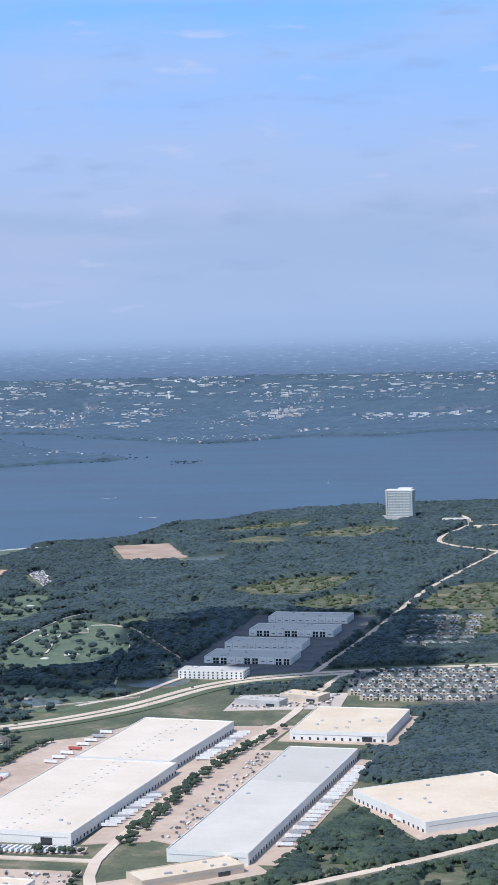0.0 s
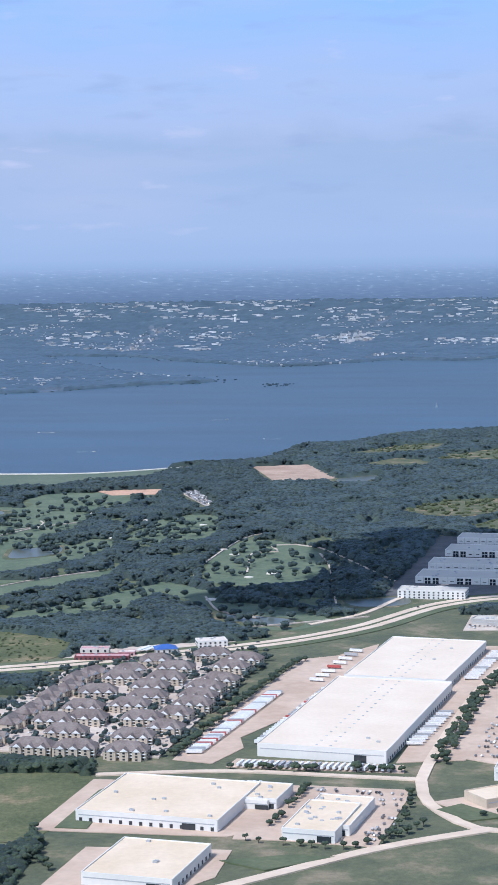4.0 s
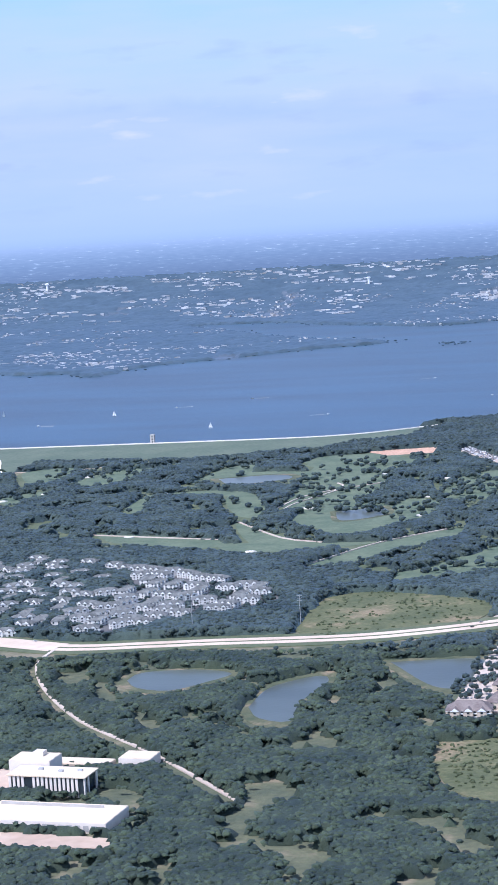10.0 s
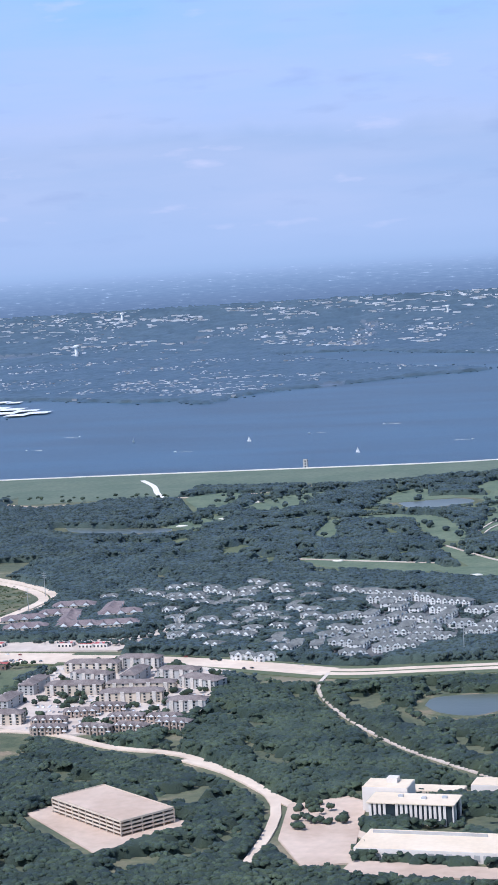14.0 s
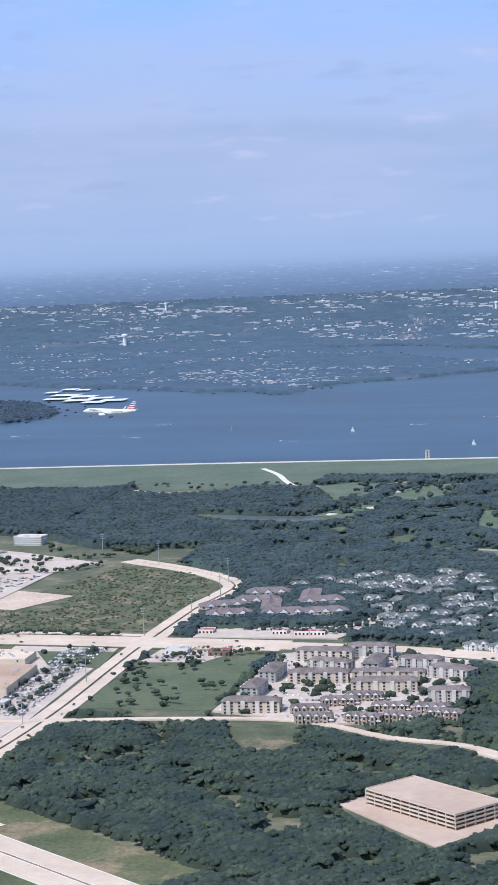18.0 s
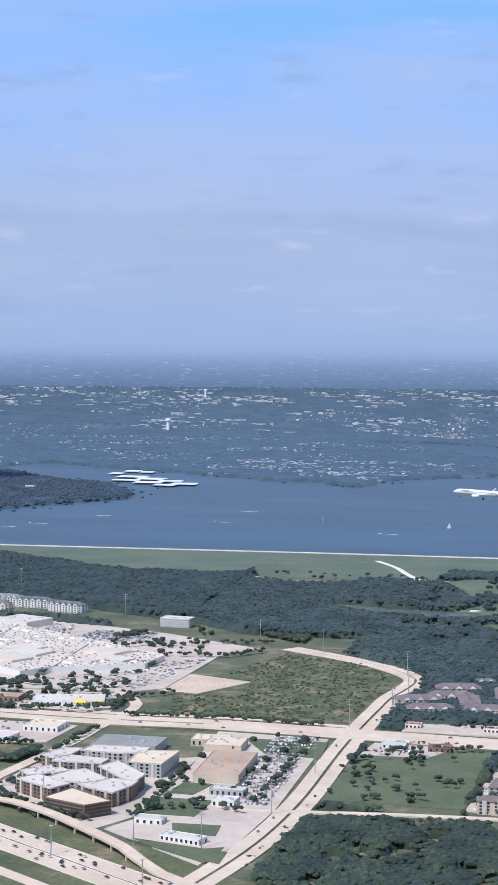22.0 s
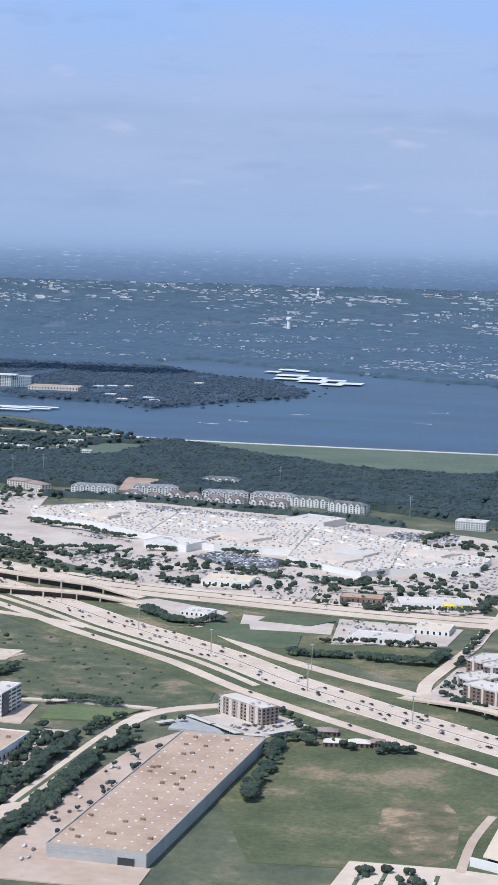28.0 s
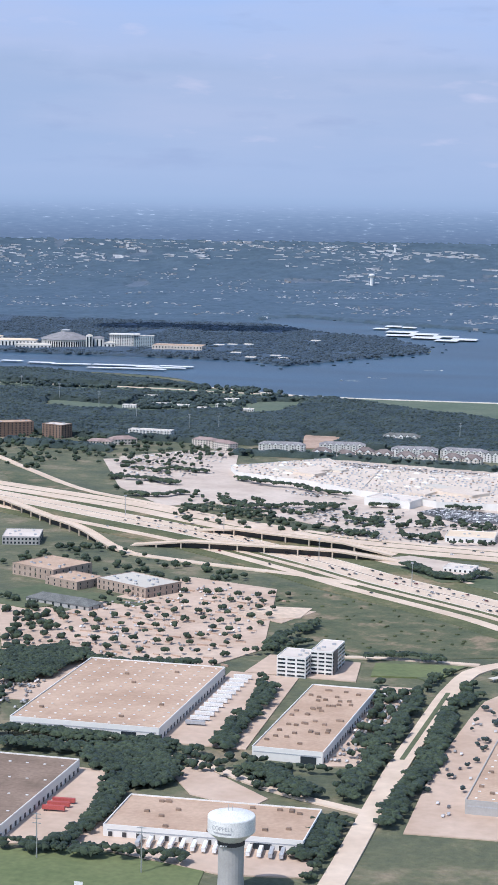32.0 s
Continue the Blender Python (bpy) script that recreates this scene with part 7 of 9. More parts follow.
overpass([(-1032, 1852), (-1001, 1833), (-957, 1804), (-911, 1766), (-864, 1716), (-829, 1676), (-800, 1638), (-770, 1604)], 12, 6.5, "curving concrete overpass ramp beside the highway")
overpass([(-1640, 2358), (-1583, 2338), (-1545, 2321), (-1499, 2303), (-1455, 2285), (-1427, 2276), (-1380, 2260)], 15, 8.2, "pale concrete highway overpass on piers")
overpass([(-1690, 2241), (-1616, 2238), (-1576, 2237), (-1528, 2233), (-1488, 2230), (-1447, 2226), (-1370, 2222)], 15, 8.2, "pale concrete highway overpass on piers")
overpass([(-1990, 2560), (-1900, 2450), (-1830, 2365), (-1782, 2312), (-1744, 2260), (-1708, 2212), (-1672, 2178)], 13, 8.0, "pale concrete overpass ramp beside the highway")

# ---- trees ----
T_ICO = (1 + 5**0.5) / 2
ICO_V = np.array([(-1, T_ICO, 0), (1, T_ICO, 0), (-1, -T_ICO, 0), (1, -T_ICO, 0), (0, -1, T_ICO), (0, 1, T_ICO), (0, -1, -T_ICO), (0, 1, -T_ICO), (T_ICO, 0, -1), (T_ICO, 0, 1), (-T_ICO, 0, -1), (-T_ICO, 0, 1)]) / math.hypot(1, T_ICO)
ICO_F = np.array([(0, 11, 5), (0, 5, 1), (0, 1, 7), (0, 7, 10), (0, 10, 11), (1, 5, 9), (5, 11, 4), (11, 10, 2), (10, 7, 6), (7, 1, 8), (3, 9, 4), (3, 4, 2), (3, 2, 6), (3, 6, 8), (3, 8, 9), (4, 9, 5), (2, 4, 11), (6, 2, 10), (8, 6, 7), (9, 8, 1)])


ICO_TOP = ICO_F[ICO_V[ICO_F].mean(1)[:, 2] > -0.3]


def clumps(centres, radii, squash=0.75, rough=0.3, faces=ICO_F):
    """Arrays of leaf clumps: uneven low-poly tufts at those centres."""
    n = len(centres)
    ang = NPR.uniform(0, 2 * math.pi, n)
    c, s = np.cos(ang)[:, None], np.sin(ang)[:, None]
    v = ICO_V[None] * (1 + NPR.uniform(-rough, rough, (n, 12, 1)))
    x, y = v[..., 0] * c - v[..., 1] * s, v[..., 0] * s + v[..., 1] * c
    v = np.stack([x, y, v[..., 2] * squash], -1) * np.asarray(radii)[:, None, None] + np.asarray(centres)[:, None]
    f = faces[None] + (12 * np.arange(n))[:, None, None]
    return v.reshape(-1, 3), f.reshape(-1, 3)


def crowns(xy, r, h, per):
    """Clump centres and radii for trees at xy with crown radius r and height h, per clumps each."""
    n = len(xy)
    cs, rs = [], []
    for k in range(per):
        a = NPR.uniform(0, 2 * math.pi, n)
        q = NPR.uniform(0.35, 0.75, n) * r if per > 1 else np.zeros(n)
        if k == 0:
            q = q * 0.2
        rk = r * (NPR.uniform(0.5, 0.72, n) if per > 1 else NPR.uniform(0.85, 1.1, n))
        z = h - rk * 0.75 - (NPR.uniform(0, 0.28, n) * r if k else 0)
        cs.append(np.stack([xy[:, 0] + q * np.cos(a), xy[:, 1] + q * np.sin(a), z], 1))
        rs.append(rk)
    return np.concatenate(cs), np.concatenate(rs)


def woods(name, x0, x1, y0, y1, step, r, h, per, label, thin=0.0, mat=None, fill=0.0):
    """Woodland over all open wooded cells of that stretch, as one canopy of uneven clumps."""
    gx, gy = np.meshgrid(np.arange(x0, x1, step), np.arange(y0, y1, step * 0.9))
    xy = np.stack([gx.ravel(), gy.ravel()], 1) + NPR.uniform(-0.48, 0.48, (gx.size, 2)) * step
    i, j = ((xy[:, 0] - X0) / CELL).astype(int), ((xy[:, 1] - Y0) / CELL).astype(int)
    ok = (i >= 0) & (i < NX) & (j >= 0) & (j < NY)
    xy, i, j = xy[ok], i[ok], j[ok]
    xy = xy[WOOD[j, i]]
    # only where the camera's way lets it be seen
    xy = xy[(xy[:, 0] > -1180 - 0.42 * xy[:, 1]) & (xy[:, 0] < 1230 + 0.03 * xy[:, 1])]
    if thin:
        keep = np.array([noise.noise((a / 55, b / 75, 3.0)) + 0.6 * noise.noise((a / 20, b / 20, 8.0)) < thin for a, b in xy])
        xy = xy[keep]
    n = len(xy)
    if not n:
        return
    hh = h * (0.92 + 0.14 * NPR.rand(n)) * np.array([1 + 0.3 * noise.noise((a / 90, b / 90, 1.0)) for a, b in xy])
    c, rr = crowns(xy, r * NPR.uniform(0.6, 1.25, n), hh, per)
    v, f = clumps(c, rr * 1.1, 0.6, 0.42, ICO_TOP)
    v[:, 2] = np.maximum(v[:, 2], 0.2)
    if fill:
        rim = np.zeros_like(WOOD)
        rim[1:-1, 1:-1] = WOOD[1:-1, 1:-1] & ~(WOOD[:-2, 1:-1] & WOOD[2:, 1:-1] & WOOD[1:-1, :-2] & WOOD[1:-1, 2:])
        bj, bi = np.nonzero(rim)
        bx, by = X0 + (bi + 0.5) * CELL, Y0 + (bj + 0.5) * CELL
        ok = (bx > x0) & (bx < x1) & (by > y0) & (by < y1) & (bx > -1180 - 0.42 * by) & (bx < 1230 + 0.03 * by) & (NPR.rand(len(bx)) < min(1.0, CELL / 4.5) * 0.8)
        bx, by = bx[ok] + NPR.uniform(-2, 2, ok.sum()), by[ok] + NPR.uniform(-2, 2, ok.sum())
        if len(bx) and fill < 6:
            rv, rf = clumps(np.stack([bx, by, h * NPR.uniform(0.15, 0.5, len(bx))], 1), h * NPR.uniform(0.28, 0.45, len(bx)), 0.8, 0.4, ICO_TOP)
            rv[:, 2] = np.maximum(rv[:, 2], 0.2)
            v, f = np.concatenate([v, rv]), np.concatenate([f, rf + len(v)])
        # the closed canopy between the crowns
        g = fill
        qx, qy = np.meshgrid(np.arange(x0, x1, g), np.arange(y0, y1, g))
        i, j = np.clip(((qx - X0) / CELL).astype(int), 0, NX - 1), np.clip(((qy - Y0) / CELL).astype(int), 0, NY - 1)
        ok = WOOD[j, i] & (qx > -1180 - 0.42 * qy) & (qx < 1230 + 0.03 * qy)
        z = np.zeros(qx.shape)
        for a, b in np.argwhere(ok):
            x, y = qx[a, b], qy[a, b]
            z[a, b] = h * (1 + 0.3 * noise.noise((x / 90, y / 90, 1.0))) * 0.8
            if thin and noise.noise((x / 55, y / 75, 3.0)) + 0.6 * noise.noise((x / 20, y / 20, 8.0)) > thin - 0.06:
                ok[a, b] = False
        z = z + NPR.uniform(-1.3, 1.3, z.shape)
        z[:, 0] = z[0] = 0.3
        k = np.arange(qx.size).reshape(qx.shape)
        z[~ok] = 0.3
        whole = ok[:-1, :-1] | ok[:-1, 1:] | ok[1:, 1:] | ok[1:, :-1]
        a, b, c, d = k[:-1, :-1][whole], k[:-1, 1:][whole], k[1:, 1:][whole], k[1:, :-1][whole]
        tri = np.concatenate([np.stack([a, b, c], 1), np.stack([a, c, d], 1)])
        used, inv = np.unique(tri, return_inverse=True)
        sv = np.stack([qx.ravel() + NPR.uniform(-g, g, qx.size) * 0.3, qy.ravel() + NPR.uniform(-g, g, qx.size) * 0.3, z.ravel()], 1)[used]
        f = np.concatenate([f, inv.reshape(-1, 3) + len(v)])
        v = np.concatenate([v, sv])
    tagged(new(name, big_mesh(name, v, f, mat or M_WOOD_HAZED)), label, "woods", "", "stuff")


def belt(line, width):
    """A strip of planted trees."""
    a, b = ribbon(curve(line), width)
    for i in range(len(a) - 1):
        cover([a[i], a[i + 1], b[i + 1], b[i]], True)


cover([(-1666, 1667), (-1618, 1699), (-1583, 1670), (-1599, 1592), (-1626, 1568), (-1634, 1566)], True)
cover([(-1508, 1373), (-1452, 1401), (-1422, 1332), (-1433, 1306), (-1459, 1299), (-1478, 1330)], True)
for line, wide in (([(-1587, 1415), (-1557, 1418), (-1510, 1412), (-1471, 1414), (-1446, 1405)], 14), ([(-1573, 1380), (-1496, 1383), (-1448, 1410)], 16), ([(-1462, 1320), (-1458, 1252), (-1460, 1199), (-1468, 1167)], 12),
                   ([(-1408, 1609), (-1404, 1544), (-1410, 1495), (-1411, 1452), (-1408, 1412)], 13), ([(-1435, 1392), (-1418, 1394), (-1382, 1380), (-1344, 1330), (-1319, 1305)], 17),
                   ([(-1282, 1600), (-1284, 1504), (-1290, 1432), (-1293, 1356), (-1296, 1308)], 11), ([(-1236, 1622), (-1250, 1555), (-1249, 1455), (-1256, 1375), (-1264, 1292), (-1266, 1250)], 14),
                   ([(-1300, 1261), (-1302, 1210), (-1306, 1180)], 20), ([(-1502, 1160), (-1452, 1155), (-1397, 1157), (-1375, 1153)], 7), ([(-1436, 1749), (-1428, 1803), (-1411, 1839), (-1392, 1871)], 12),
                   ([(-1667, 1682), (-1625, 1678), (-1587, 1684)], 10), ([(-1165, 2012), (-1146, 2004), (-1088, 2009), (-1022, 1997), (-1008, 2060)], 12), ([(-1108, 1470), (-1108, 1520), (-1108, 1580), (-1113, 1642)], 9), ([(-1114, 1650), (-1101, 1664), (-1086, 1650)], 9), ([(-1030, 1656), (-1007, 1648), (-996, 1646)], 7), ([(-1360, 2183), (-1330, 2150), (-1291, 2121), (-1267, 2158)], 16),
                   ([(-1360, 1722), (-1320, 1740), (-1270, 1735)], 8), ([(-1620, 1700), (-1560, 1650), (-1480, 1660)], 10)):
    belt(line, wide)
woods("tree_belt", -1720, -960, 1050, 2200, 5.4, 4.4, 8.5, 6, "belts of dark green trees between warehouses and streets", thin=0.5, mat=M_TREE)
for line, wide in (([(-1672, 2790), (-1627, 2750), (-1576, 2729), (-1536, 2703), (-1493, 2682)], 9), ([(-1659, 2597), (-1610, 2545), (-1568, 2556), (-1533, 2570), (-1509, 2579)], 13), ([(-1692, 2521), (-1619, 2504), (-1587, 2494), (-1555, 2484)], 9),
                   ([(-1842, 2849), (-1807, 2833), (-1784, 2866), (-1757, 2852), (-1727, 2839)], 8), ([(-1852, 2751), (-1800, 2745), (-1770, 2729), (-1741, 2713)], 14), ([(-1786, 2609), (-1744, 2601), (-1718, 2639)], 14),
                   ([(-1461, 2600), (-1434, 2600), (-1413, 2600)], 9), ([(-1387, 2650), (-1373, 2680)], 14), ([(-1351, 2614), (-1325, 2606), (-1306, 2612)], 8), ([(-1262, 2545), (-1237, 2540), (-1205, 2535)], 14),
                   ([(-1206, 2424), (-1179, 2432), (-1143, 2424), (-1142, 2466)], 10), ([(-1140, 2500), (-1124, 2540), (-1106, 2560), (-1079, 2585), (-1049, 2585), (-1000, 2600)], 18), ([(-1124, 2276), (-1085, 2272), (-1066, 2276), (-1026, 2268), (-990, 2300), (-981, 2365)], 9),
                   ([(-1525, 2520), (-1512, 2550), (-1492, 2583)], 12), ([(-1476, 2385), (-1438, 2378), (-1414, 2366)], 12), ([(-1394, 2373), (-1351, 2369), (-1342, 2393)], 9), ([(-1470, 2475), (-1438, 2465), (-1429, 2491)], 12),
                   ([(-1350, 2146), (-1320, 2139), (-1285, 2125), (-1262, 2150)], 9), ([(-1113, 2811), (-1093, 2846), (-1080, 2879)], 12), ([(-1730, 3060), (-1600, 3065), (-1480, 3040), (-1300, 2990), (-1150, 2940)], 12), ([(-2120, 3110), (-2020, 3060), (-1930, 3050)], 20)):
    belt(line, wide)
woods("tree_belt", -2200, -840, 2200, 2895, 6.5, 4.8, 8.5, 4, "belts of dark green trees round the mall lots", mat=M_TREE)
golf = [(-720, 3000), (-690, 3640), (-340, 3720), (-160, 3800), (90, 3660), (330, 3330), (560, 3080), (640, 2700), (560, 2420), (440, 2420), (120, 2460), (-100, 2640), (-380, 2720)]
GR, GC, GM = cells(golf, X0, Y0, CELL, NX, NY)
golf_wood = np.zeros_like(WOOD)
golf_wood[GR, GC][GM] = WOOD[GR, GC][GM]
WOOD[GR, GC][GM] = False
woods("woodland", -760, 1300, 1250, 2050, 7.6, 5.0, 9.5, 3, "dense dark green oak woodland beside ponds and fields", thin=0.24, mat=M_WOOD_NEAR, fill=4.5)
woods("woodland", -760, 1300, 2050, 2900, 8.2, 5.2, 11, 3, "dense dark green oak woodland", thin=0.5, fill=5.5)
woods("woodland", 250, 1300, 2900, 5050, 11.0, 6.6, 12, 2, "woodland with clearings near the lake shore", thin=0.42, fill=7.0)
woods("woodland", -2950, -1050, 2900, 5050, 11.0, 6.7, 12, 2, "dense dark green woodland along the lake and dam", mat=M_WOOD_DARK, fill=7.0)
woods("woodland", -1050, 250, 2900, 5050, 10.0, 6.1, 12, 2, "dense dark green woodland along the lake and dam", mat=M_WOOD_DARK, fill=7.0)
saved = WOOD.copy()
WOOD[:] = golf_wood
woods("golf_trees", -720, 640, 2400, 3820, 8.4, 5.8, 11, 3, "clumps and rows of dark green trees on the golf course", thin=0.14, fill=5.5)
WOOD[:] = saved


def tree_mesh(seed, r, h, per):
    st = NPR.get_state()
    NPR.seed(seed)
    c, rr = crowns(np.zeros((1, 2)), np.array([r]), np.array([h]), per)
    c[:, 2] = np.minimum(c[:, 2], h - rr * 0.6)
    v, f = clumps(c, rr * 0.8, 0.85, 0.32)
    NPR.set_state(st)
    return big_mesh("crown", v, f, M_TREE)


def tree(seed, r, h):
    t = thing("tree", 0, 0, 0, 0, "round dark green oak tree with a short brown trunk", "tree", "trees along streets and lots")
    trunk = Shape().tube(0, 0, 0, 0.32, h * 0.5, 6, 0.2, False)
    for k in range(3):
        a = k * 2.1 + seed
        trunk.add([(0.15, 0, h * 0.35), (-0.15, 0, h * 0.35), (r * 0.5 * math.cos(a), r * 0.5 * math.sin(a), h * 0.66)], [(0, 1, 2)])
    part("trunk", trunk, M_BARK, t)
    part("crown", tree_mesh(seed, r, h, 11), None, t)
    return t


TREES = [tree(11, 4.2, 8.2), tree(12, 3.4, 6.8), tree(13, 5.0, 9.4), tree(14, 3.0, 7.4)]
TREE_USED = [False] * 4
SPOTS = []


def plant(x, y, small=False):
    """A single tree there, unless one stands too near."""
    if any(abs(x - a) < 4 and abs(y - b) < 4 for a, b in SPOTS[-40:]):
        return
    SPOTS.append((x, y))
    if len(SPOTS) > 290:
        return
    k = RND.choice((1, 3)) if small else RND.choice((0, 1, 2, 0))
    m = pose(x * S, y * S, 0, 0, 0, RND.uniform(0, 360)) @ Matrix.Scale(RND.uniform(0.8, 1.2), 4)
    if not TREE_USED[k]:
        TREE_USED[k] = True
        TREES[k].matrix_basis = m
    else:
        c = copy_thing(TREES[k], m)
        c.scale = [RND.uniform(0.8, 1.2)] * 3


def tree_row(line, step, jitter=2.5, small=False, skip=0.12):
    pts = curve(line, 2.0)
    seg = np.r_[0, np.cumsum(np.linalg.norm(np.diff(pts, axis=0), axis=1))]
    for s in np.arange(0, seg[-1], step):
        if RND.random() > skip:
            plant(np.interp(s, seg, pts[:, 0]) + RND.uniform(-jitter, jitter), np.interp(s, seg, pts[:, 1]) + RND.uniform(-jitter, jitter), small)


# rows between the two long warehouses and round them
tree_row([(756, 1790), (764, 1900), (780, 2080), (806, 2220), (832, 2330)], 11)
tree_row([(748, 1800), (758, 1930), (776, 2092), (800, 2230)], 12)
tree_row([(560, 1752), (640, 1752), (735, 1760)], 10)
tree_row([(500, 1790), (520, 1960), (545, 2140), (565, 2230)], 9)
tree_row([(625, 1570), (632, 1620), (640, 1700)], 9, small=True)
tree_row([(610, 1535), (700, 1525), (760, 1600)], 12, small=True)
tree_row([(800, 1625), (860, 1640), (910, 1690)], 14, small=True)
tree_row([(725, 1540), (735, 1620), (730, 1700)], 12, small=True)
tree_row([(430, 1545), (440, 1500), (470, 1440)], 11)
# highway field edges, hotel and avenue
tree_row([(-1262, 1700), (-1278, 1640), (-1290, 1520), (-1298, 1400), (-1303, 1300)], 7.5)
tree_row([(-1240, 1660), (-1250, 1560), (-1258, 1420), (-1262, 1310)], 7.5)
tree_row([(-1600, 1414), (-1540, 1418), (-1470, 1412), (-1410, 1375), (-1345, 1345)], 7)
tree_row([(-1600, 1390), (-1540, 1392), (-1460, 1388), (-1400, 1350), (-1330, 1300)], 7)
tree_row([(-1456, 1200), (-1462, 1260), (-1470, 1330), (-1440, 1365)], 7)
tree_row([(-1408, 1415), (-1405, 1480), (-1410, 1560), (-1420, 1640)], 8)
tree_row([(-1395, 1390), (-1360, 1375), (-1315, 1370)], 8)
tree_row([(-1620, 1500), (-1610, 1600), (-1590, 1670), (-1500, 1660)], 8)
tree_row([(-1300, 1230), (-1295, 1180), (-1300, 1130)], 7)
tree_row([(-1480, 1165), (-1430, 1165), (-1390, 1150)], 9)
tree_row([(-1320, 1650), (-1310, 1560), (-1300, 1440)], 10, small=True)
tree_row([(-1450, 1720), (-1420, 1745), (-1400, 1790)], 9)
tree_row([(-1130, 1760), (-1100, 1700), (-1060, 1650), (-1010, 1640)], 11)
tree_row([(-1200, 1700), (-1240, 1690)], 9)
# school car park
for i in range(11):
    for j in range(11):
        x, y = -1656 + 18 * i + 5 * j * 0.4, 1640 + 34 * j + RND.uniform(-4, 4)
        if RND.random() < 0.92 and y < 2040 - 0.2 * (x + 1650) and y > 1655:
            plant(x + RND.uniform(-4, 4), y, True)
# hotel block, shops and avenue
tree_row([(-990, 1862), (-965, 1828), (-920, 1792), (-880, 1770)], 6, small=True)
tree_row([(-850, 1800), (-835, 1850), (-845, 1930)], 8, small=True)
tree_row([(-840, 1790), (-838, 1880), (-838, 2000)], 10, small=True)
tree_row([(-745, 1860), (-738, 1960), (-730, 2100)], 17, small=True)
tree_row([(-825, 1830), (-780, 1840), (-745, 1830)], 10, small=True)
tree_row([(-1140, 2075), (-1080, 2080), (-1010, 2085)], 7)
tree_row([(-990, 1990), (-985, 2080), (-975, 2180)], 10)
for line in ([(-1624, 2486), (-1584, 2478), (-1558, 2442)], [(-1386, 2462), (-1354, 2452), (-1340, 2470)], [(-1320, 2340), (-1298, 2346), (-1265, 2352)], [(-1130, 2429), (-1101, 2419), (-1060, 2422)], [(-1179, 2295), (-1152, 2286), (-1141, 2308)],
             [(-1038, 2761), (-1006, 2748)], [(-1908, 2895), (-1860, 2905), (-1800, 2915), (-1745, 2905)], [(-1900, 2960), (-1830, 2985), (-1760, 3010)], [(-1330, 2470), (-1290, 2460), (-1240, 2455)]):
    tree_row(line, 12)
tree_row([(-960, 2262), (-880, 2262), (-800, 2258), (-730, 2250)], 6, 1, True, 0.0)
tree_row([(-1000, 2380), (-960, 2390), (-930, 2410)], 8)
tree_row([(-1015, 2680), (-960, 2690), (-915, 2700), (-880, 2750)], 9)
tree_row([(-1100, 2740), (-1015, 2775), (-950, 2805), (-880, 2825)], 9)
# park lawn
for k in range(46):
    plant(RND.uniform(-680, -545), RND.uniform(1905, 2130))
tree_row([(-640, 2135), (-600, 2145), (-545, 2150)], 7)
# dam foot
for k in range(24):
    plant(RND.uniform(-1010, -720), RND.uniform(3580, 3640))
rest = np.array(SPOTS[290:])
rc, rr = crowns(rest, NPR.uniform(2.8, 4.6, len(rest)), NPR.uniform(6, 9, len(rest)), 7)
rv, rf = clumps(rc, rr * 0.9, 0.85, 0.32)
rv[:, 2] = np.maximum(rv[:, 2], 0.6)
tagged(new("street_trees", big_mesh("street_trees", rv, rf, M_TREE)), "small round trees in lots and on lawns", "trees", "", "stuff")


def scatter_trees(name, polys, count, label, r=4.0, h=8.0, avoid=None, mat=None):
    """Trees standing singly over a wide stretch, joined, too many to count."""
    pts = []
    for poly, share in polys:
        p = np.array(poly, float)
        lo, hi = p.min(0), p.max(0)
        want, tries = int(count * share), 0
        while want and tries < 40000:
            tries += 1
            q = NPR.uniform(lo, hi)
            inside = False
            for (ax, ay), (bx, by) in zip(p, np.roll(p, -1, axis=0)):
                if (ay > q[1]) != (by > q[1]) and q[0] < (bx - ax) * (q[1] - ay) / (by - ay) + ax:
                    inside = not inside
            if inside and not (avoid and any(abs(q[0] - a) < w and abs(q[1] - b) < d for a, b, w, d in avoid)):
                pts.append(q)
                want -= 1
    xy = np.array(pts)
    c, rr = crowns(xy, r * NPR.uniform(0.7, 1.3, len(xy)), h * NPR.uniform(0.75, 1.2, len(xy)), 4)
    v, f = clumps(c, rr, 0.85)
    v[:, 2] = np.maximum(v[:, 2], 0.4)
    tagged(new(name, big_mesh(name, v, f, mat or M_WOOD_HAZED)), label, "trees", "", "stuff")


HOMES = [(o.matrix_basis.translation.x / S, o.matrix_basis.translation.y / S, 20, 11) for o in scene.objects if o.parent is None and o.name.split(".")[0] in ("apartment_house", "condominium", "house", "row_house", "apartment_block")]
scatter_trees("lot_trees", [([(-766, 1880), (-768, 2185), (-722, 2180), (-730, 1780), (-750, 1740)], 0.12), ([(-1000, 1870), (-985, 1990), (-960, 1995), (-975, 1850), (-900, 1740), (-912, 1728)], 0.5)], 80, "small dark trees in planted strips of a parking lot", 3.0, 5.5)
scatter_trees("lot_trees", [([(-1210, 1640), (-1232, 1548), (-1246, 1403), (-1248, 1270), (-1226, 1270), (-1202, 1600)], 1.0)], 16, "small round trees planted in a concrete lot", 2.8, 5.5)
scatter_trees("garden_trees", [([(866, 2555), (870, 2690), (1100, 2725), (1110, 2475), (1000, 2475)], 1.0)], 150, "dark trees between rows of houses", 3.6, 7)
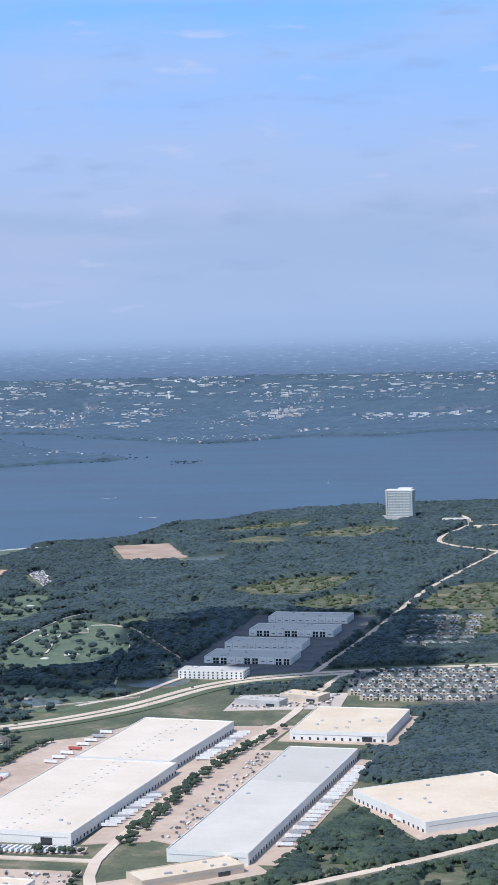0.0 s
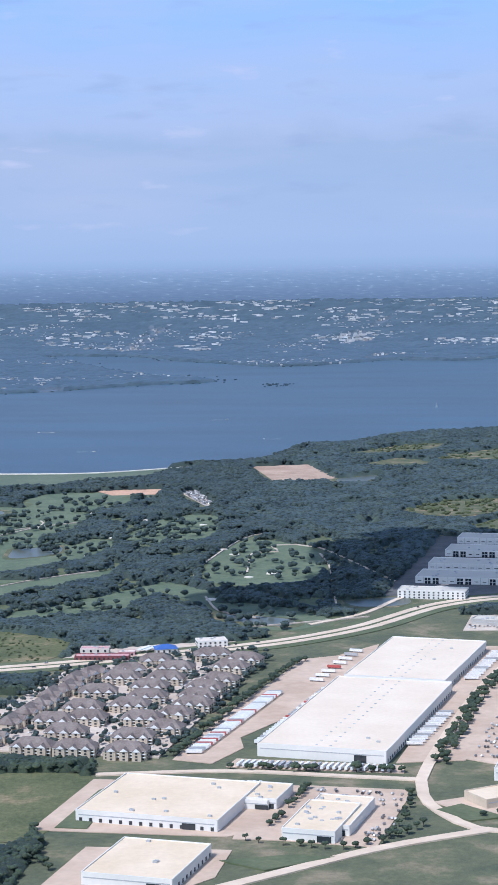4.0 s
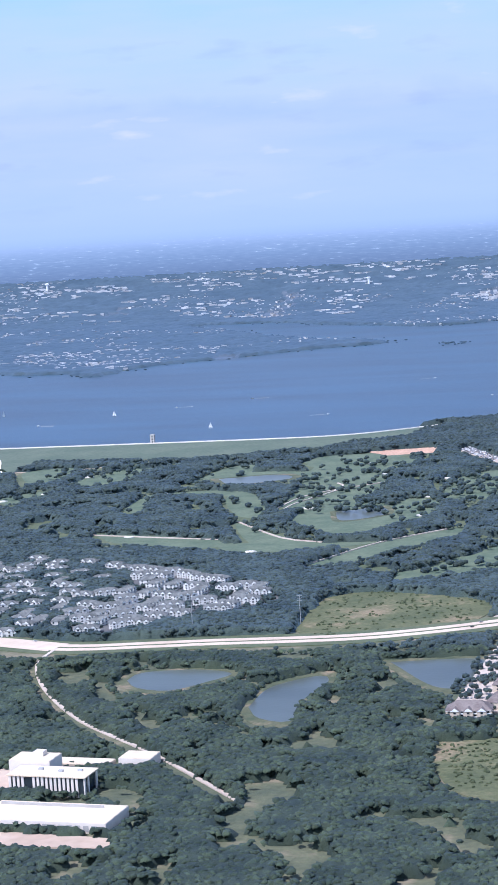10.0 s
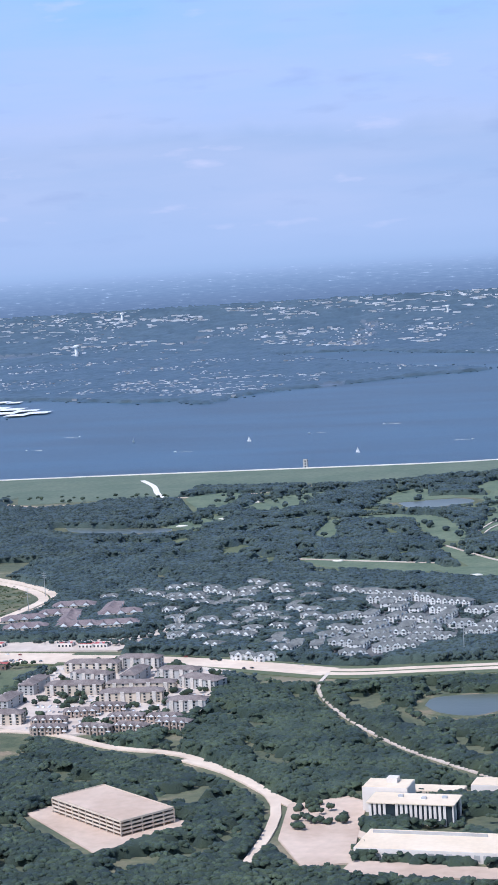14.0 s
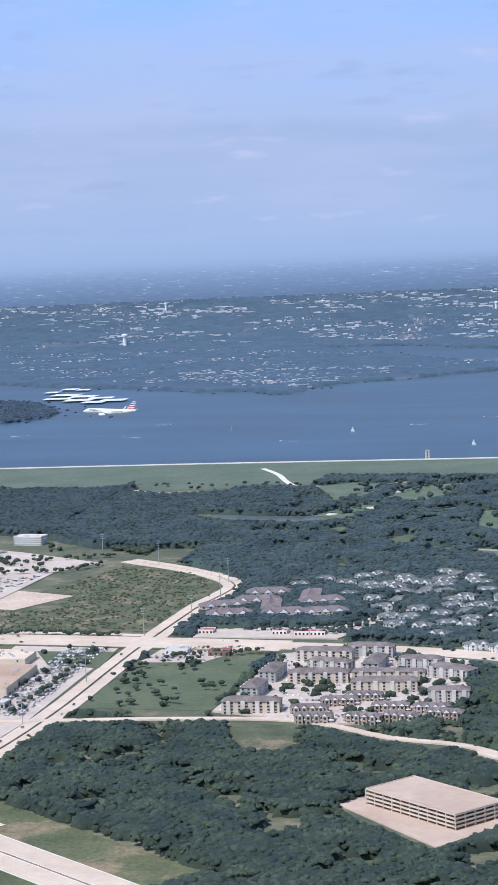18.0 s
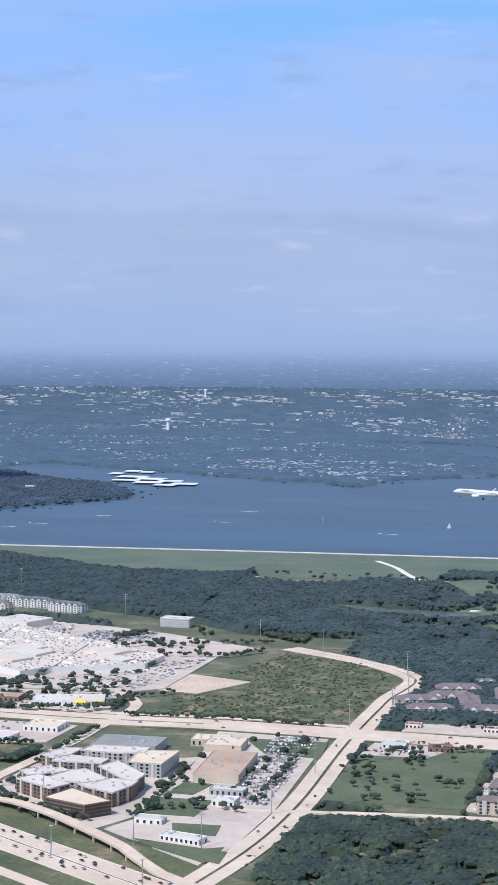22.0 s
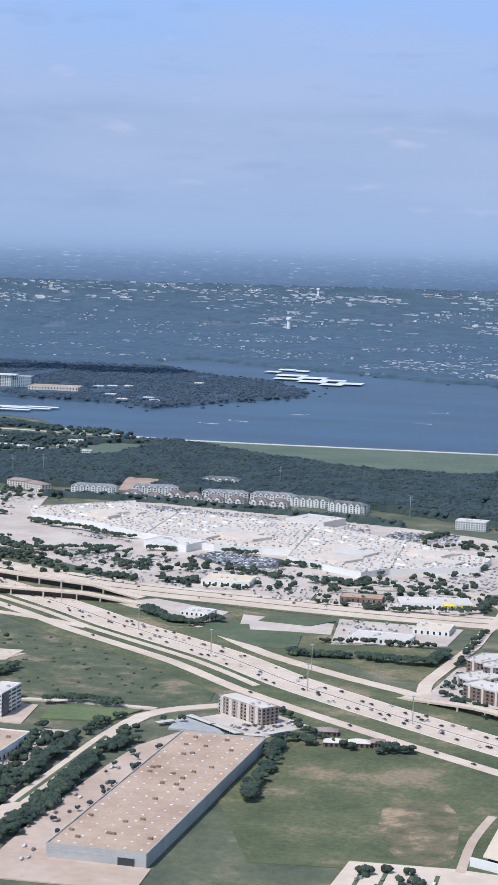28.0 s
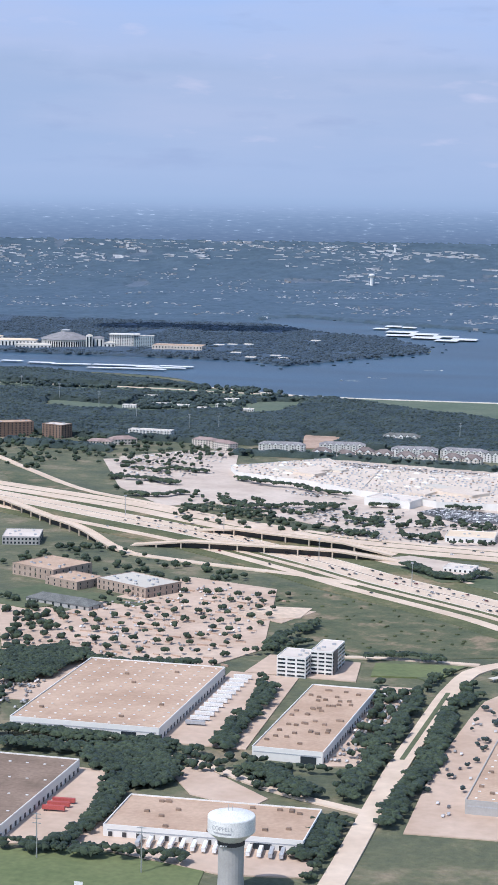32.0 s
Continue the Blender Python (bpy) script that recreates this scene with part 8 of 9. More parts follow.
scatter_trees("garden_trees", [([(251, 1800), (293, 2160), (469, 2296), (527, 2267), (520, 2117), (495, 1779)], 0.36),
                               ([(-215, 2170), (-235, 2540), (-130, 2505), (15, 2372), (0, 2270)], 0.28),
                               ([(-640, 2290), (-650, 2640), (-235, 2640), (-230, 2170), (-330, 2160), (-460, 2240)], 0.54)], 1700,
              "small dark green trees among apartment houses", 3.6, 7, [(a, b - 4, 17, 13) for a, b, *_ in HOMES])
scatter_trees("lot_trees", [([(820, 1480), (1000, 1480), (1000, 1600), (900, 1590)], 0.03), ([(-1750, 1920), (-1700, 1790), (-1672, 1700), (-1655, 1700), (-1655, 1850)], 0.03), ([(-150, 1590), (-115, 1605), (-100, 1540), (-140, 1505)], 0.015),
                            ([(-545, 1885), (-520, 2150), (-430, 2175), (-310, 2110), (-300, 1940), (-420, 1835)], 0.1),
                            ([(-1690, 2400), (-1700, 2640), (-1400, 2560), (-1200, 2450), (-1000, 2560), (-985, 2290), (-1300, 2330)], 0.17),
                            ([(-1120, 2760), (-1010, 2950), (-880, 2790), (-980, 2640)], 0.015),
                            ([(-2200, 2950), (-2100, 3240), (-1700, 3100), (-1690, 3010), (-1780, 3020), (-1920, 2960), (-1980, 2800)], 0.15),
                            ([(-1760, 2230), (-1500, 2080), (-1470, 2060), (-1700, 1990), (-1830, 2060)], 0.06), ([(-850, 1800), (-850, 2200), (-730, 2190), (-740, 1800)], 0.02), ([(-1917, 2950), (-1744, 3047), (-1760, 2800), (-1770, 2700), (-1821, 2651)], 0.02), ([(-1317, 1616), (-1290, 1615), (-1296, 1461), (-1300, 1320), (-1312, 1338)], 0.03), ([(-1020, 1240), (-1015, 1265), (-950, 1255), (-880, 1262), (-880, 1240)], 0.012), ([(-1004, 1284), (-1001, 1334), (-948, 1334), (-950, 1286)], 0.008)], 1500,
              "round dark green trees in parking lots", 4.4, 7.5, HOMES + [(-1302, 2388, 34, 28), (-1044, 2322, 46, 26)], M_TREE)
scatter_trees("field_brush", [([(-930, 2290), (-925, 2471), (-850, 2740), (-732, 2680), (-680, 2571), (-705, 2290)], 0.55), ([(-1480, 2050), (-1338, 1955), (-1210, 1845), (-1333, 1745), (-1420, 1820)], 0.03),
                              ([(63, 2341), (125, 2380), (264, 2310), (257, 2197), (86, 2130)], 0.12), ([(262, 1690), (340, 1700), (330, 1540), (290, 1560)], 0.08), ([(-720, 1650), (-690, 1850), (-560, 1840), (-480, 1600)], 0.15)],
              1700, "low olive brush on a dry field", 2.0, 1.9, [(-925, 2485, 62, 75)], M_BRUSH)
scatter_trees("clearing_brush", [([(560, 3480), (640, 3620), (760, 3640), (740, 3480), (640, 3420)], 0.25), ([(690, 3300), (760, 3420), (830, 3380), (790, 3250)], 0.12), ([(350, 4380), (470, 4560), (560, 4600), (520, 4440)], 0.12), ([(560, 4300), (680, 4480), (780, 4440), (700, 4280)], 0.12), ([(900, 3250), (940, 3500), (1050, 3560), (1050, 3280)], 0.27), ([(960, 3000), (980, 3150), (1080, 3150), (1080, 3020)], 0.12)],
              420, "olive brush and small trees in clearings", 4.4, 5, None, M_BRUSH)
scatter_trees("golf_lawn_trees", [([(-150, 3000), (-120, 3640), (40, 3600), (90, 2950)], 0.26), ([(320, 2760), (350, 3120), (500, 2915), (499, 2768)], 0.09), ([(-370, 2860), (-350, 3270), (-150, 3130), (-5, 2760)], 0.1),
                                  ([(140, 2460), (250, 2680), (390, 2650), (560, 2480), (520, 2400)], 0.13), ([(-690, 3170), (-600, 3640), (-240, 3600), (-240, 3440)], 0.17),
                                  ([(136, 3222), (173, 3400), (290, 3300), (239, 3110), (146, 3110)], 0.12), ([(60, 2900), (120, 3140), (320, 3060), (300, 2850), (180, 2800)], 0.13)],
              620, "single round trees on golf fairways", 5.6, 9.5)
# planted trees between the resort woods
scatter_trees("shore_trees", [([(-2500, 4060), (-2300, 4180), (-2177, 4190), (-2051, 4105), (-1908, 4060), (-1815, 4010), (-1900, 4010), (-2070, 4036), (-2300, 4045)], 0.55), ([(-2070, 3850), (-1885, 3870), (-1850, 3780), (-1855, 3720), (-1958, 3640), (-2060, 3640)], 0.5),
                              ([(-2160, 3990), (-1800, 3950), (-1800, 3900), (-2160, 3950)], 0.08), ([(-2440, 4010), (-2170, 4005), (-2170, 3965), (-2440, 3970)], 0.15)], 420, "round trees along a lakeside road", 6, 9.5, [(a, b, 24, 16) for a, b in ((-2003, 3695), (-2056, 3650), (-1960, 3680), (-1893, 3820), (-2056, 3830))])

# ---- far land beyond the lake ----


FAR_CELL = 24.0
WET = np.zeros((235, 330), bool)
fr, fc, fm = cells(lake_line, -5200.0, 4300.0, FAR_CELL, 330, 235)
WET[fr, fc] = fm


def is_wet(x, y):
    """Whether the lake lies there."""
    i, j = int((x + 5200) / FAR_CELL), int((y - 4300) / FAR_CELL)
    return 0 <= i < 330 and 0 <= j < 235 and bool(WET[j, i])


def far_woods():
    """The far shore as two sheets: an uneven canopy, and the open land between."""
    gx, gy = np.meshgrid(np.arange(-5000, 2400, 15.0), np.arange(4500, 9700, 19.0))
    ny, nx = gx.shape
    x, y = gx + NPR.uniform(-6, 6, gx.shape), gy + NPR.uniform(-8, 8, gx.shape)
    rad = np.hypot(x, y)
    i, j = np.clip(((x + 5200) / FAR_CELL).astype(int), 0, 329), np.clip(((y - 4300) / FAR_CELL).astype(int), 0, 234)
    wet = WET[j, i]
    lump = np.array([noise.noise((a / 230, b / 420, 5.0)) + 0.5 * noise.noise((a / 70, b / 120, 9.0)) for a, b in zip(x.ravel(), y.ravel())]).reshape(x.shape)
    wood = lump < 0.60
    z = np.where(rad < 8060, 0, 205.0 * ((np.maximum(rad, 8060) - 8060) / 1540) ** 2)
    z = z + np.where(wet, -3.0, np.where(wood, 5.0 + 6.0 * NPR.rand(ny, nx), 0.9 + 0.8 * NPR.rand(ny, nx)))
    z = np.where(~wet & (x < -1630) & (y < 5960), 4.0 + 2.5 * NPR.rand(ny, nx), z)
    v = np.stack([x, y, z], -1).reshape(-1, 3)
    k = np.arange(ny * nx).reshape(ny, nx)
    q = np.stack([k[:-1, :-1], k[:-1, 1:], k[1:, 1:], k[1:, :-1]], -1)
    seen = (rad < 9430) & (x > -1180 - 0.43 * y) & (x < 1300 + 0.05 * y) & ~((y < 5200) & (x > -1600))
    land = seen[:-1, :-1] & ~(wet[:-1, :-1] & wet[1:, 1:] & wet[1:, :-1] & wet[:-1, 1:])
    point = ((x < -1630) & (y < 5960))[:-1, :-1]
    for name, mask, mat, label in (("peninsula_woods", land & point, M_POINT, "dark wooded peninsula in the lake"), ("distant_woods", land & wood[:-1, :-1] & ~point, M_TREE_HAZED, "hazy blue-green woods beyond the lake"), ("distant_fields", land & ~wood[:-1, :-1] & ~point, M_OPEN_HAZED, "pale open land between distant woods")):
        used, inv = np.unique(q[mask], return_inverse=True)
        tagged(new(name, big_mesh(name, v[used], inv.reshape(-1, 4), mat)), label, "fields" if mat is M_OPEN_HAZED else "woods", "", "stuff")


far_woods()


def point_trees():
    """Oaks covering the peninsula, with gaps for its lawns and buildings."""
    gx, gy = np.meshgrid(np.arange(-3000, -1640, 13.0), np.arange(4560, 5960, 15.0))
    xy = np.stack([gx.ravel(), gy.ravel()], 1) + NPR.uniform(-5, 5, (gx.size, 2))
    keep = [not is_wet(a, b) and a > -1180 - 0.43 * b and noise.noise((a / 110, b / 150, 6.0)) < 0.33 and not any(abs(a - c) < w and -d * 2.2 < b - e < d for c, e, w, d in POINT_OPEN) for a, b in xy]
    xy = xy[np.array(keep)]
    c, rr = crowns(xy, 8.0 * NPR.uniform(0.7, 1.25, len(xy)), 9.5 * NPR.uniform(0.85, 1.15, len(xy)), 2)
    v, f = clumps(c, rr * 1.1, 0.55, 0.3, ICO_TOP)
    v[:, 2] = np.maximum(v[:, 2], 0.3)
    tagged(new("peninsula_trees", big_mesh("peninsula_trees", v, f, M_POINT, True)), "dark oaks covering a peninsula in the lake", "trees", "", "stuff")


POINT_OPEN = [(-2560, 4960, 190, 60), (-2420, 5000, 60, 40), (-2262, 4965, 75, 45), (-2100, 4900, 28, 20), (-2040, 4780, 28, 20), (-1960, 4760, 28, 20), (-1990, 4850, 28, 20), (-2160, 5150, 50, 30), (-1973, 5368, 28, 20)]
point_trees()


def flooded_trees():
    """Scattered trees standing in and along the water of the far shore, and a small wooded island."""
    pts = []
    for (x, y) in lake_line:
        if y > 4640 and -2100 < x < 300:
            for _ in range(2):
                pts.append((x + NPR.normal(0, 32), y + NPR.normal(0, 45)))
    for _ in range(26):
        pts.append((ISLE[0] + NPR.normal(0, 26), ISLE[1] + NPR.normal(0, 30)))
    xy = np.array(pts)
    v, f = clumps(np.stack([xy[:, 0], xy[:, 1], np.full(len(xy), 1.5)], 1), NPR.uniform(3.5, 7, len(xy)), 0.4, 0.3)
    tagged(new("shore_trees", big_mesh("shore_trees", v, f, M_TREE_HAZED, True)), "hazy trees standing along the far shore in shallow water", "trees", "", "stuff")


ISLE = (-108, 6400)
flooded_trees()


def far_town(name, label, mat, count, size, pick, height):
    """Roofs and walls of a far town, too small to tell apart."""
    sh = Shape()
    made = tries = 0
    while made < count and tries < count * 60:
        tries += 1
        x, y = pick()
        if (x < -1180 - 0.43 * y) or math.hypot(x, y) > 9425 or is_wet(x, y):
            continue
        w, d = RND.uniform(*size), RND.uniform(size[0], size[1]) * 0.6
        z = land_z(x, y)
        sh.box(x, y, z - 4, w, d, height * RND.uniform(0.7, 1.3) + 8, RND.uniform(-12, 12))
        made += 1
    tagged(new(name, sh.mesh(name, mat)), label, "distant town", "", "stuff")


def clustered(x0, x1, y0, y1, s, lim, seed):
    def pick():
        for _ in range(400):
            x, y = RND.uniform(x0, x1), RND.uniform(y0, y1)
            if noise.noise((x / s, y / (s * 0.7), seed)) > lim:
                return x, y
        return x, y
    return pick


# White walls, dimmed and blued to carry the haze in front of them.
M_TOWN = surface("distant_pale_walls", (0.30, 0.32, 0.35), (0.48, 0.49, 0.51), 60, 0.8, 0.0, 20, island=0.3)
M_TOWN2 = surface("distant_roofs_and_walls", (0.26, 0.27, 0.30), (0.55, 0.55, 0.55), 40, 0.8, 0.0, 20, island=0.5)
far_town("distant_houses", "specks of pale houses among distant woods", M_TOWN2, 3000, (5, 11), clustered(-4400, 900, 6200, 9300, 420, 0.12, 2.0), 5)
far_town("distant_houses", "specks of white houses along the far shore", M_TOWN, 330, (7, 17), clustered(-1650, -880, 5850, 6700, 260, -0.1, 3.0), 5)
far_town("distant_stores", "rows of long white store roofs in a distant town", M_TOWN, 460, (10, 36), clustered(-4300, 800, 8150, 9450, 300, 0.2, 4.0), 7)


def ring_pick(r0, r1, s, lim, seed):
    """Spots in clusters along a ring of country round the flight path."""
    def pick():
        for _ in range(400):
            r, a = RND.uniform(r0, r1), radians(RND.uniform(-5, 30))
            x, y = -r * math.sin(a), r * math.cos(a)
            if noise.noise((x / s, y / (s * 0.4), seed)) > lim:
                return x, y
        return x, y
    return pick


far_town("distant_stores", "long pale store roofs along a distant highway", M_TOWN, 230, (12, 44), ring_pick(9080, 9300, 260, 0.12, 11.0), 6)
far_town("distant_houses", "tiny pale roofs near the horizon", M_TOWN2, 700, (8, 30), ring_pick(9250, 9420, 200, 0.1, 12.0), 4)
for k, (ax, ay, bx, by) in enumerate(((-3500, 8260, -3100, 8620), (-3150, 8620, -2450, 8690), (-2620, 8750, -2200, 8840), (-2020, 8975, -1800, 8960), (-1600, 9200, -860, 9290), (-950, 9320, -490, 9390), (-100, 9370, 420, 9400), (-2680, 7070, -2560, 7180), (-2260, 7620, -1870, 7950), (-940, 8900, 360, 8970))):
    for n in range(11):
        u = n / 10 + RND.uniform(-0.04, 0.04)
        x, y = ax + (bx - ax) * u, ay + (by - ay) * u + RND.uniform(-50, 50)
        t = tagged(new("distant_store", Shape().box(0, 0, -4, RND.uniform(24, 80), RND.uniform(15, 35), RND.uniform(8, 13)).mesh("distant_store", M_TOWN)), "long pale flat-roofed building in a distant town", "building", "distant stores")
        t.location = (x * S, y * S, land_z(x, y) * S)

# ---- vehicles ----


def car_shape(w=1.85, l=4.6):
    """Low body with a tapered cabin, in one closed outline extruded across."""
    side = [(-l / 2, 0.35), (-l / 2, 0.85), (-l * 0.27, 0.95), (-l * 0.14, 1.45), (l * 0.2, 1.48), (l * 0.36, 1.0), (l / 2, 0.95), (l / 2, 0.35)]
    return side, w


def car(paint, label):
    t = thing("car", 0, 0, 1.3, 0, label, "car", "cars on the highway")
    side, w = car_shape()
    low = [(-2.3, 0.35), (-2.3, 0.82), (-1.2, 0.95), (1.7, 0.98), (2.3, 0.9), (2.3, 0.35)]
    cab = [(-1.25, 0.93), (-0.6, 1.42), (0.9, 1.46), (1.65, 0.96)]
    for nm, prof, half, mt in (("body", low, 0.92, paint), ("cabin", cab, 0.8, M_GLASS)):
        n = len(prof)
        sh = Shape().add([(x, -half, z) for x, z in prof] + [(x, half, z) for x, z in prof], [tuple(range(n)), tuple(range(2 * n - 1, n - 1, -1))] + [(i, n + i, n + (i + 1) % n, (i + 1) % n) for i in range(n)])
        part(nm, sh, mt, t)
    part("roof_panel", Shape().box(0.15, 0, 1.44, 1.5, 1.5, 0.06), paint, t)
    wheels = Shape()
    n = 10
    for x in (-1.4, 1.45):
        for y in (-0.85, 0.85):
            wheels.add([(x + 0.33 * math.cos(2 * math.pi * i / n), y + q, 0.33 + 0.33 * math.sin(2 * math.pi * i / n)) for q in (-0.12, 0.12) for i in range(n)],
                       [tuple(range(n)), tuple(range(2 * n - 1, n - 1, -1))] + [(i, n + i, n + (i + 1) % n, (i + 1) % n) for i in range(n)])
    part("wheel_set", wheels, M_RUBBER, t)["kind"] = "stuff"
    return t


CARS = [car(plain("white_car_paint", (0.75, 0.75, 0.75), 0.3), "white car driving on the highway"), car(plain("black_car_paint", (0.03, 0.03, 0.035), 0.3), "black car driving on the highway"),
        car(plain("silver_car_paint", (0.40, 0.41, 0.42), 0.3, 0.5), "silver-grey car driving on the highway"), car(plain("red_car_paint", (0.20, 0.03, 0.03), 0.3), "dark red car driving on the highway")]
CAR_USED = [False] * 4


def drive(line, d, count, z=0.9):
    pts = np.array(beside(line, d))
    seg = np.r_[0, np.cumsum(np.linalg.norm(np.diff(pts, axis=0), axis=1))]
    for _ in range(count):
        s = RND.uniform(0.02, 0.98) * seg[-1]
        x, y = np.interp(s, seg, pts[:, 0]), np.interp(s, seg, pts[:, 1])
        x2, y2 = np.interp(s + 5, seg, pts[:, 0]), np.interp(s + 5, seg, pts[:, 1])
        k = RND.choice((0, 1, 1, 2, 1, 1, 2, 1, 0, 1, 1, 2, 1, 1, 0, 3))
        m = pose(x * S, y * S, z * S + 0.35, 0, 0, math.degrees(math.atan2(y2 - y, x2 - x)) + (180 if d < 0 else 0))
        if not CAR_USED[k]:
            CAR_USED[k] = True
            CARS[k].matrix_basis = m
        else:
            copy_thing(CARS[k], m)


for d, n in ((7, 22), (11, 24), (16, 22), (20, 16), (-7, 22), (-11, 24), (-16, 22), (-20, 16), (-62, 8)):
    drive(HIGHWAY[2:11], d, n)
for d, n in ((14, 9), (19, 6), (-14, 9), (-19, 6)):
    drive(MAIN[13:25], d, n)
for d, n in ((9, 4), (-9, 4)):
    drive(MAIN[2:13], d, n)
    drive([(-655, 2580), (-672, 2443), (-691, 2170), (-701, 1877), (-720, 1700)], d, 4)


def parked(name, poly, rot, label, fill=0.55, row=17.0, pitch=2.9, start=0.0, avoid=()):
    """Rows of parked cars over a lot, joined: too many to count."""
    p = np.array(poly, float)
    c = p.mean(0)
    loc = np.array([turn(x - c[0], y - c[1], -rot) for x, y in p])
    lo, hi = loc.min(0), loc.max(0)
    side, w = car_shape()
    n = len(side)
    base = np.array([(y, x, z) for y in (-w / 2, w / 2) for x, z in side])
    fa = [tuple(range(n)), tuple(range(2 * n - 1, n - 1, -1))] + [(i, n + i, n + (i + 1) % n, (i + 1) % n) for i in range(n)]
    sh = Shape()
    for v in np.arange(lo[1] + start, hi[1], row):
        for off in (0, 5.4):
            for u in np.arange(lo[0], hi[0], pitch):
                if RND.random() > fill * (0.45 + 0.9 * (noise.noise((u / 40, v / 30, 2.0)) + 0.5)):
                    continue
                inside = False
                for (ax, ay), (bx, by) in zip(loc, np.roll(loc, -1, axis=0)):
                    if (ay > v + off) != (by > v + off) and u < (bx - ax) * (v + off - ay) / (by - ay) + ax:
                        inside = not inside
                if not inside:
                    continue
                x, y = turn(u, v + off, rot)
                x, y = x + c[0], y + c[1]
                if any(abs(x - a) < ww and abs(y - b) < dd for a, b, ww, dd in avoid):
                    continue
                q = rot
                pts = [(*(np.array(turn(px, py, q)) + (x, y)), pz + 1.2) for px, py, pz in base]
                sh.add(pts, fa)
    if sh.v:
        tagged(new(name, sh.mesh(name, M_CARS)), label, "parked cars", "", "stuff")


CARS_LABEL = "rows of parked cars in many colours"
parked("parked_cars", [(-1385, 2575), (-1362, 2612), (-1275, 2580), (-1268, 2520), (-1329, 2510)], -20, CARS_LABEL, 1.0, 14)
parked("parked_cars", [(-1600, 2708), (-1500, 2676), (-1480, 2640), (-1560, 2670)], -28, CARS_LABEL, 0.4)
parked("parked_cars", [(-1250, 2520), (-1180, 2500), (-1180, 2440), (-1300, 2410), (-1420, 2440), (-1330, 2500)], -28, CARS_LABEL, 0.2)
parked("parked_cars", [(-1560, 2560), (-1400, 2560), (-1420, 2440), (-1520, 2460)], -28, CARS_LABEL, 0.28)
parked("parked_cars", [(-1180, 2440), (-1020, 2560), (-985, 2640), (-940, 2680), (-985, 2420)], -35, CARS_LABEL, 0.3)
parked("parked_cars", [(-1170, 2800), (-1150, 2890), (-1060, 2880), (-1060, 2790)], -35, CARS_LABEL, 0.85)
parked("parked_cars", [(-1560, 3020), (-1540, 2940), (-1270, 2880), (-1180, 2840), (-1200, 2930)], -15, CARS_LABEL, 0.4)
parked("parked_cars", [(-1890, 2978), (-1814, 3077), (-1744, 3090), (-1710, 2850), (-1769, 2770)], -20, CARS_LABEL, 0.12)
parked("parked_cars", [(-1470, 2350), (-1470, 2425), (-1340, 2410), (-1340, 2330)], -8, CARS_LABEL, 0.2)
parked("parked_cars", [(-1265, 2300), (-1265, 2395), (-1000, 2395), (-1000, 2270)], -4, CARS_LABEL, 0.2, avoid=((-1044, 2322, 46, 30), (-1130, 2330, 28, 20)))
parked("parked_cars", [(-1640, 1640), (-1670, 1812), (-1630, 1930), (-1590, 2050), (-1490, 2020), (-1470, 1900), (-1455, 1749)], 0, CARS_LABEL, 0.1)
parked("parked_cars", [(-772, 1850), (-772, 2190), (-725, 2180), (-730, 1860)], 0, CARS_LABEL, 0.75, avoid=((-774, 1905, 20, 14), (-769, 1862, 16, 14)))
parked("parked_cars", [(-1140, 2130), (-1140, 2205), (-1055, 2200), (-1055, 2135)], -4, CARS_LABEL, 0.15)
parked("parked_cars", [(-1326, 1400), (-1314, 1630), (-1288, 1630), (-1290, 1405)], -4, CARS_LABEL, 0.7)
parked("parked_cars", [(-1190, 1720), (-1150, 1765), (-1105, 1725), (-1135, 1668)], -36, CARS_LABEL, 0.5, avoid=((-1155, 1732, 34, 28),))
parked("parked_cars", [(780, 1815), (805, 2090), (820, 2190), (835, 2190), (812, 1800)], -7, CARS_LABEL, 0.25)
parked("parked_cars", [(705, 1545), (725, 1540), (735, 1690), (650, 1700), (650, 1655), (715, 1645)], -8, CARS_LABEL, 0.3)
parked("parked_cars", [(117, 3710), (140, 3751), (219, 3553), (205, 3516)], -20, "rows of white cars in a distant lot", 0.9, 14)
parked("parked_cars", [(740, 2430), (870, 2450), (870, 2530), (745, 2510)], -15, CARS_LABEL, 0.5, avoid=((776, 2465, 34, 17), (828, 2497, 32, 20)))
parked("parked_cars", [(275, 1800), (305, 2140), (450, 2250), (505, 2240), (500, 2110), (480, 1790)], 0, CARS_LABEL, 0.25, 24, avoid=[(a, b, 21, 12) for a, b, *_ in HOMES])
parked("parked_cars", [(-540, 1890), (-515, 2145), (-430, 2165), (-315, 2100), (-305, 1945), (-420, 1840)], 0, CARS_LABEL, 0.3, 22, avoid=[(a, b, 26, 12) for a, b, *_ in HOMES])
parked("parked_cars", [(-1640, 1560), (-1600, 1600), (-1590, 1480), (-1620, 1440)], 0, CARS_LABEL, 0.4)
parked("parked_cars", [(-1005, 1275), (-1000, 1340), (-945, 1340), (-950, 1300)], 0, CARS_LABEL, 0.08)
parked("parked_cars", [(-1900, 2945), (-1790, 2990), (-1770, 2800), (-1800, 2700)], -25, CARS_LABEL, 0.14)
parked("parked_cars", [(-1212, 1640), (-1232, 1548), (-1246, 1403), (-1248, 1270), (-1226, 1270), (-1202, 1600)], -5, CARS_LABEL, 0.06, 22)
parked("parked_cars", [(-665, 2115), (-655, 2190), (-570, 2185), (-600, 2112)], 0, CARS_LABEL, 0.4, avoid=((-640, 2160, 16, 12), (-590, 2150, 15, 12)))


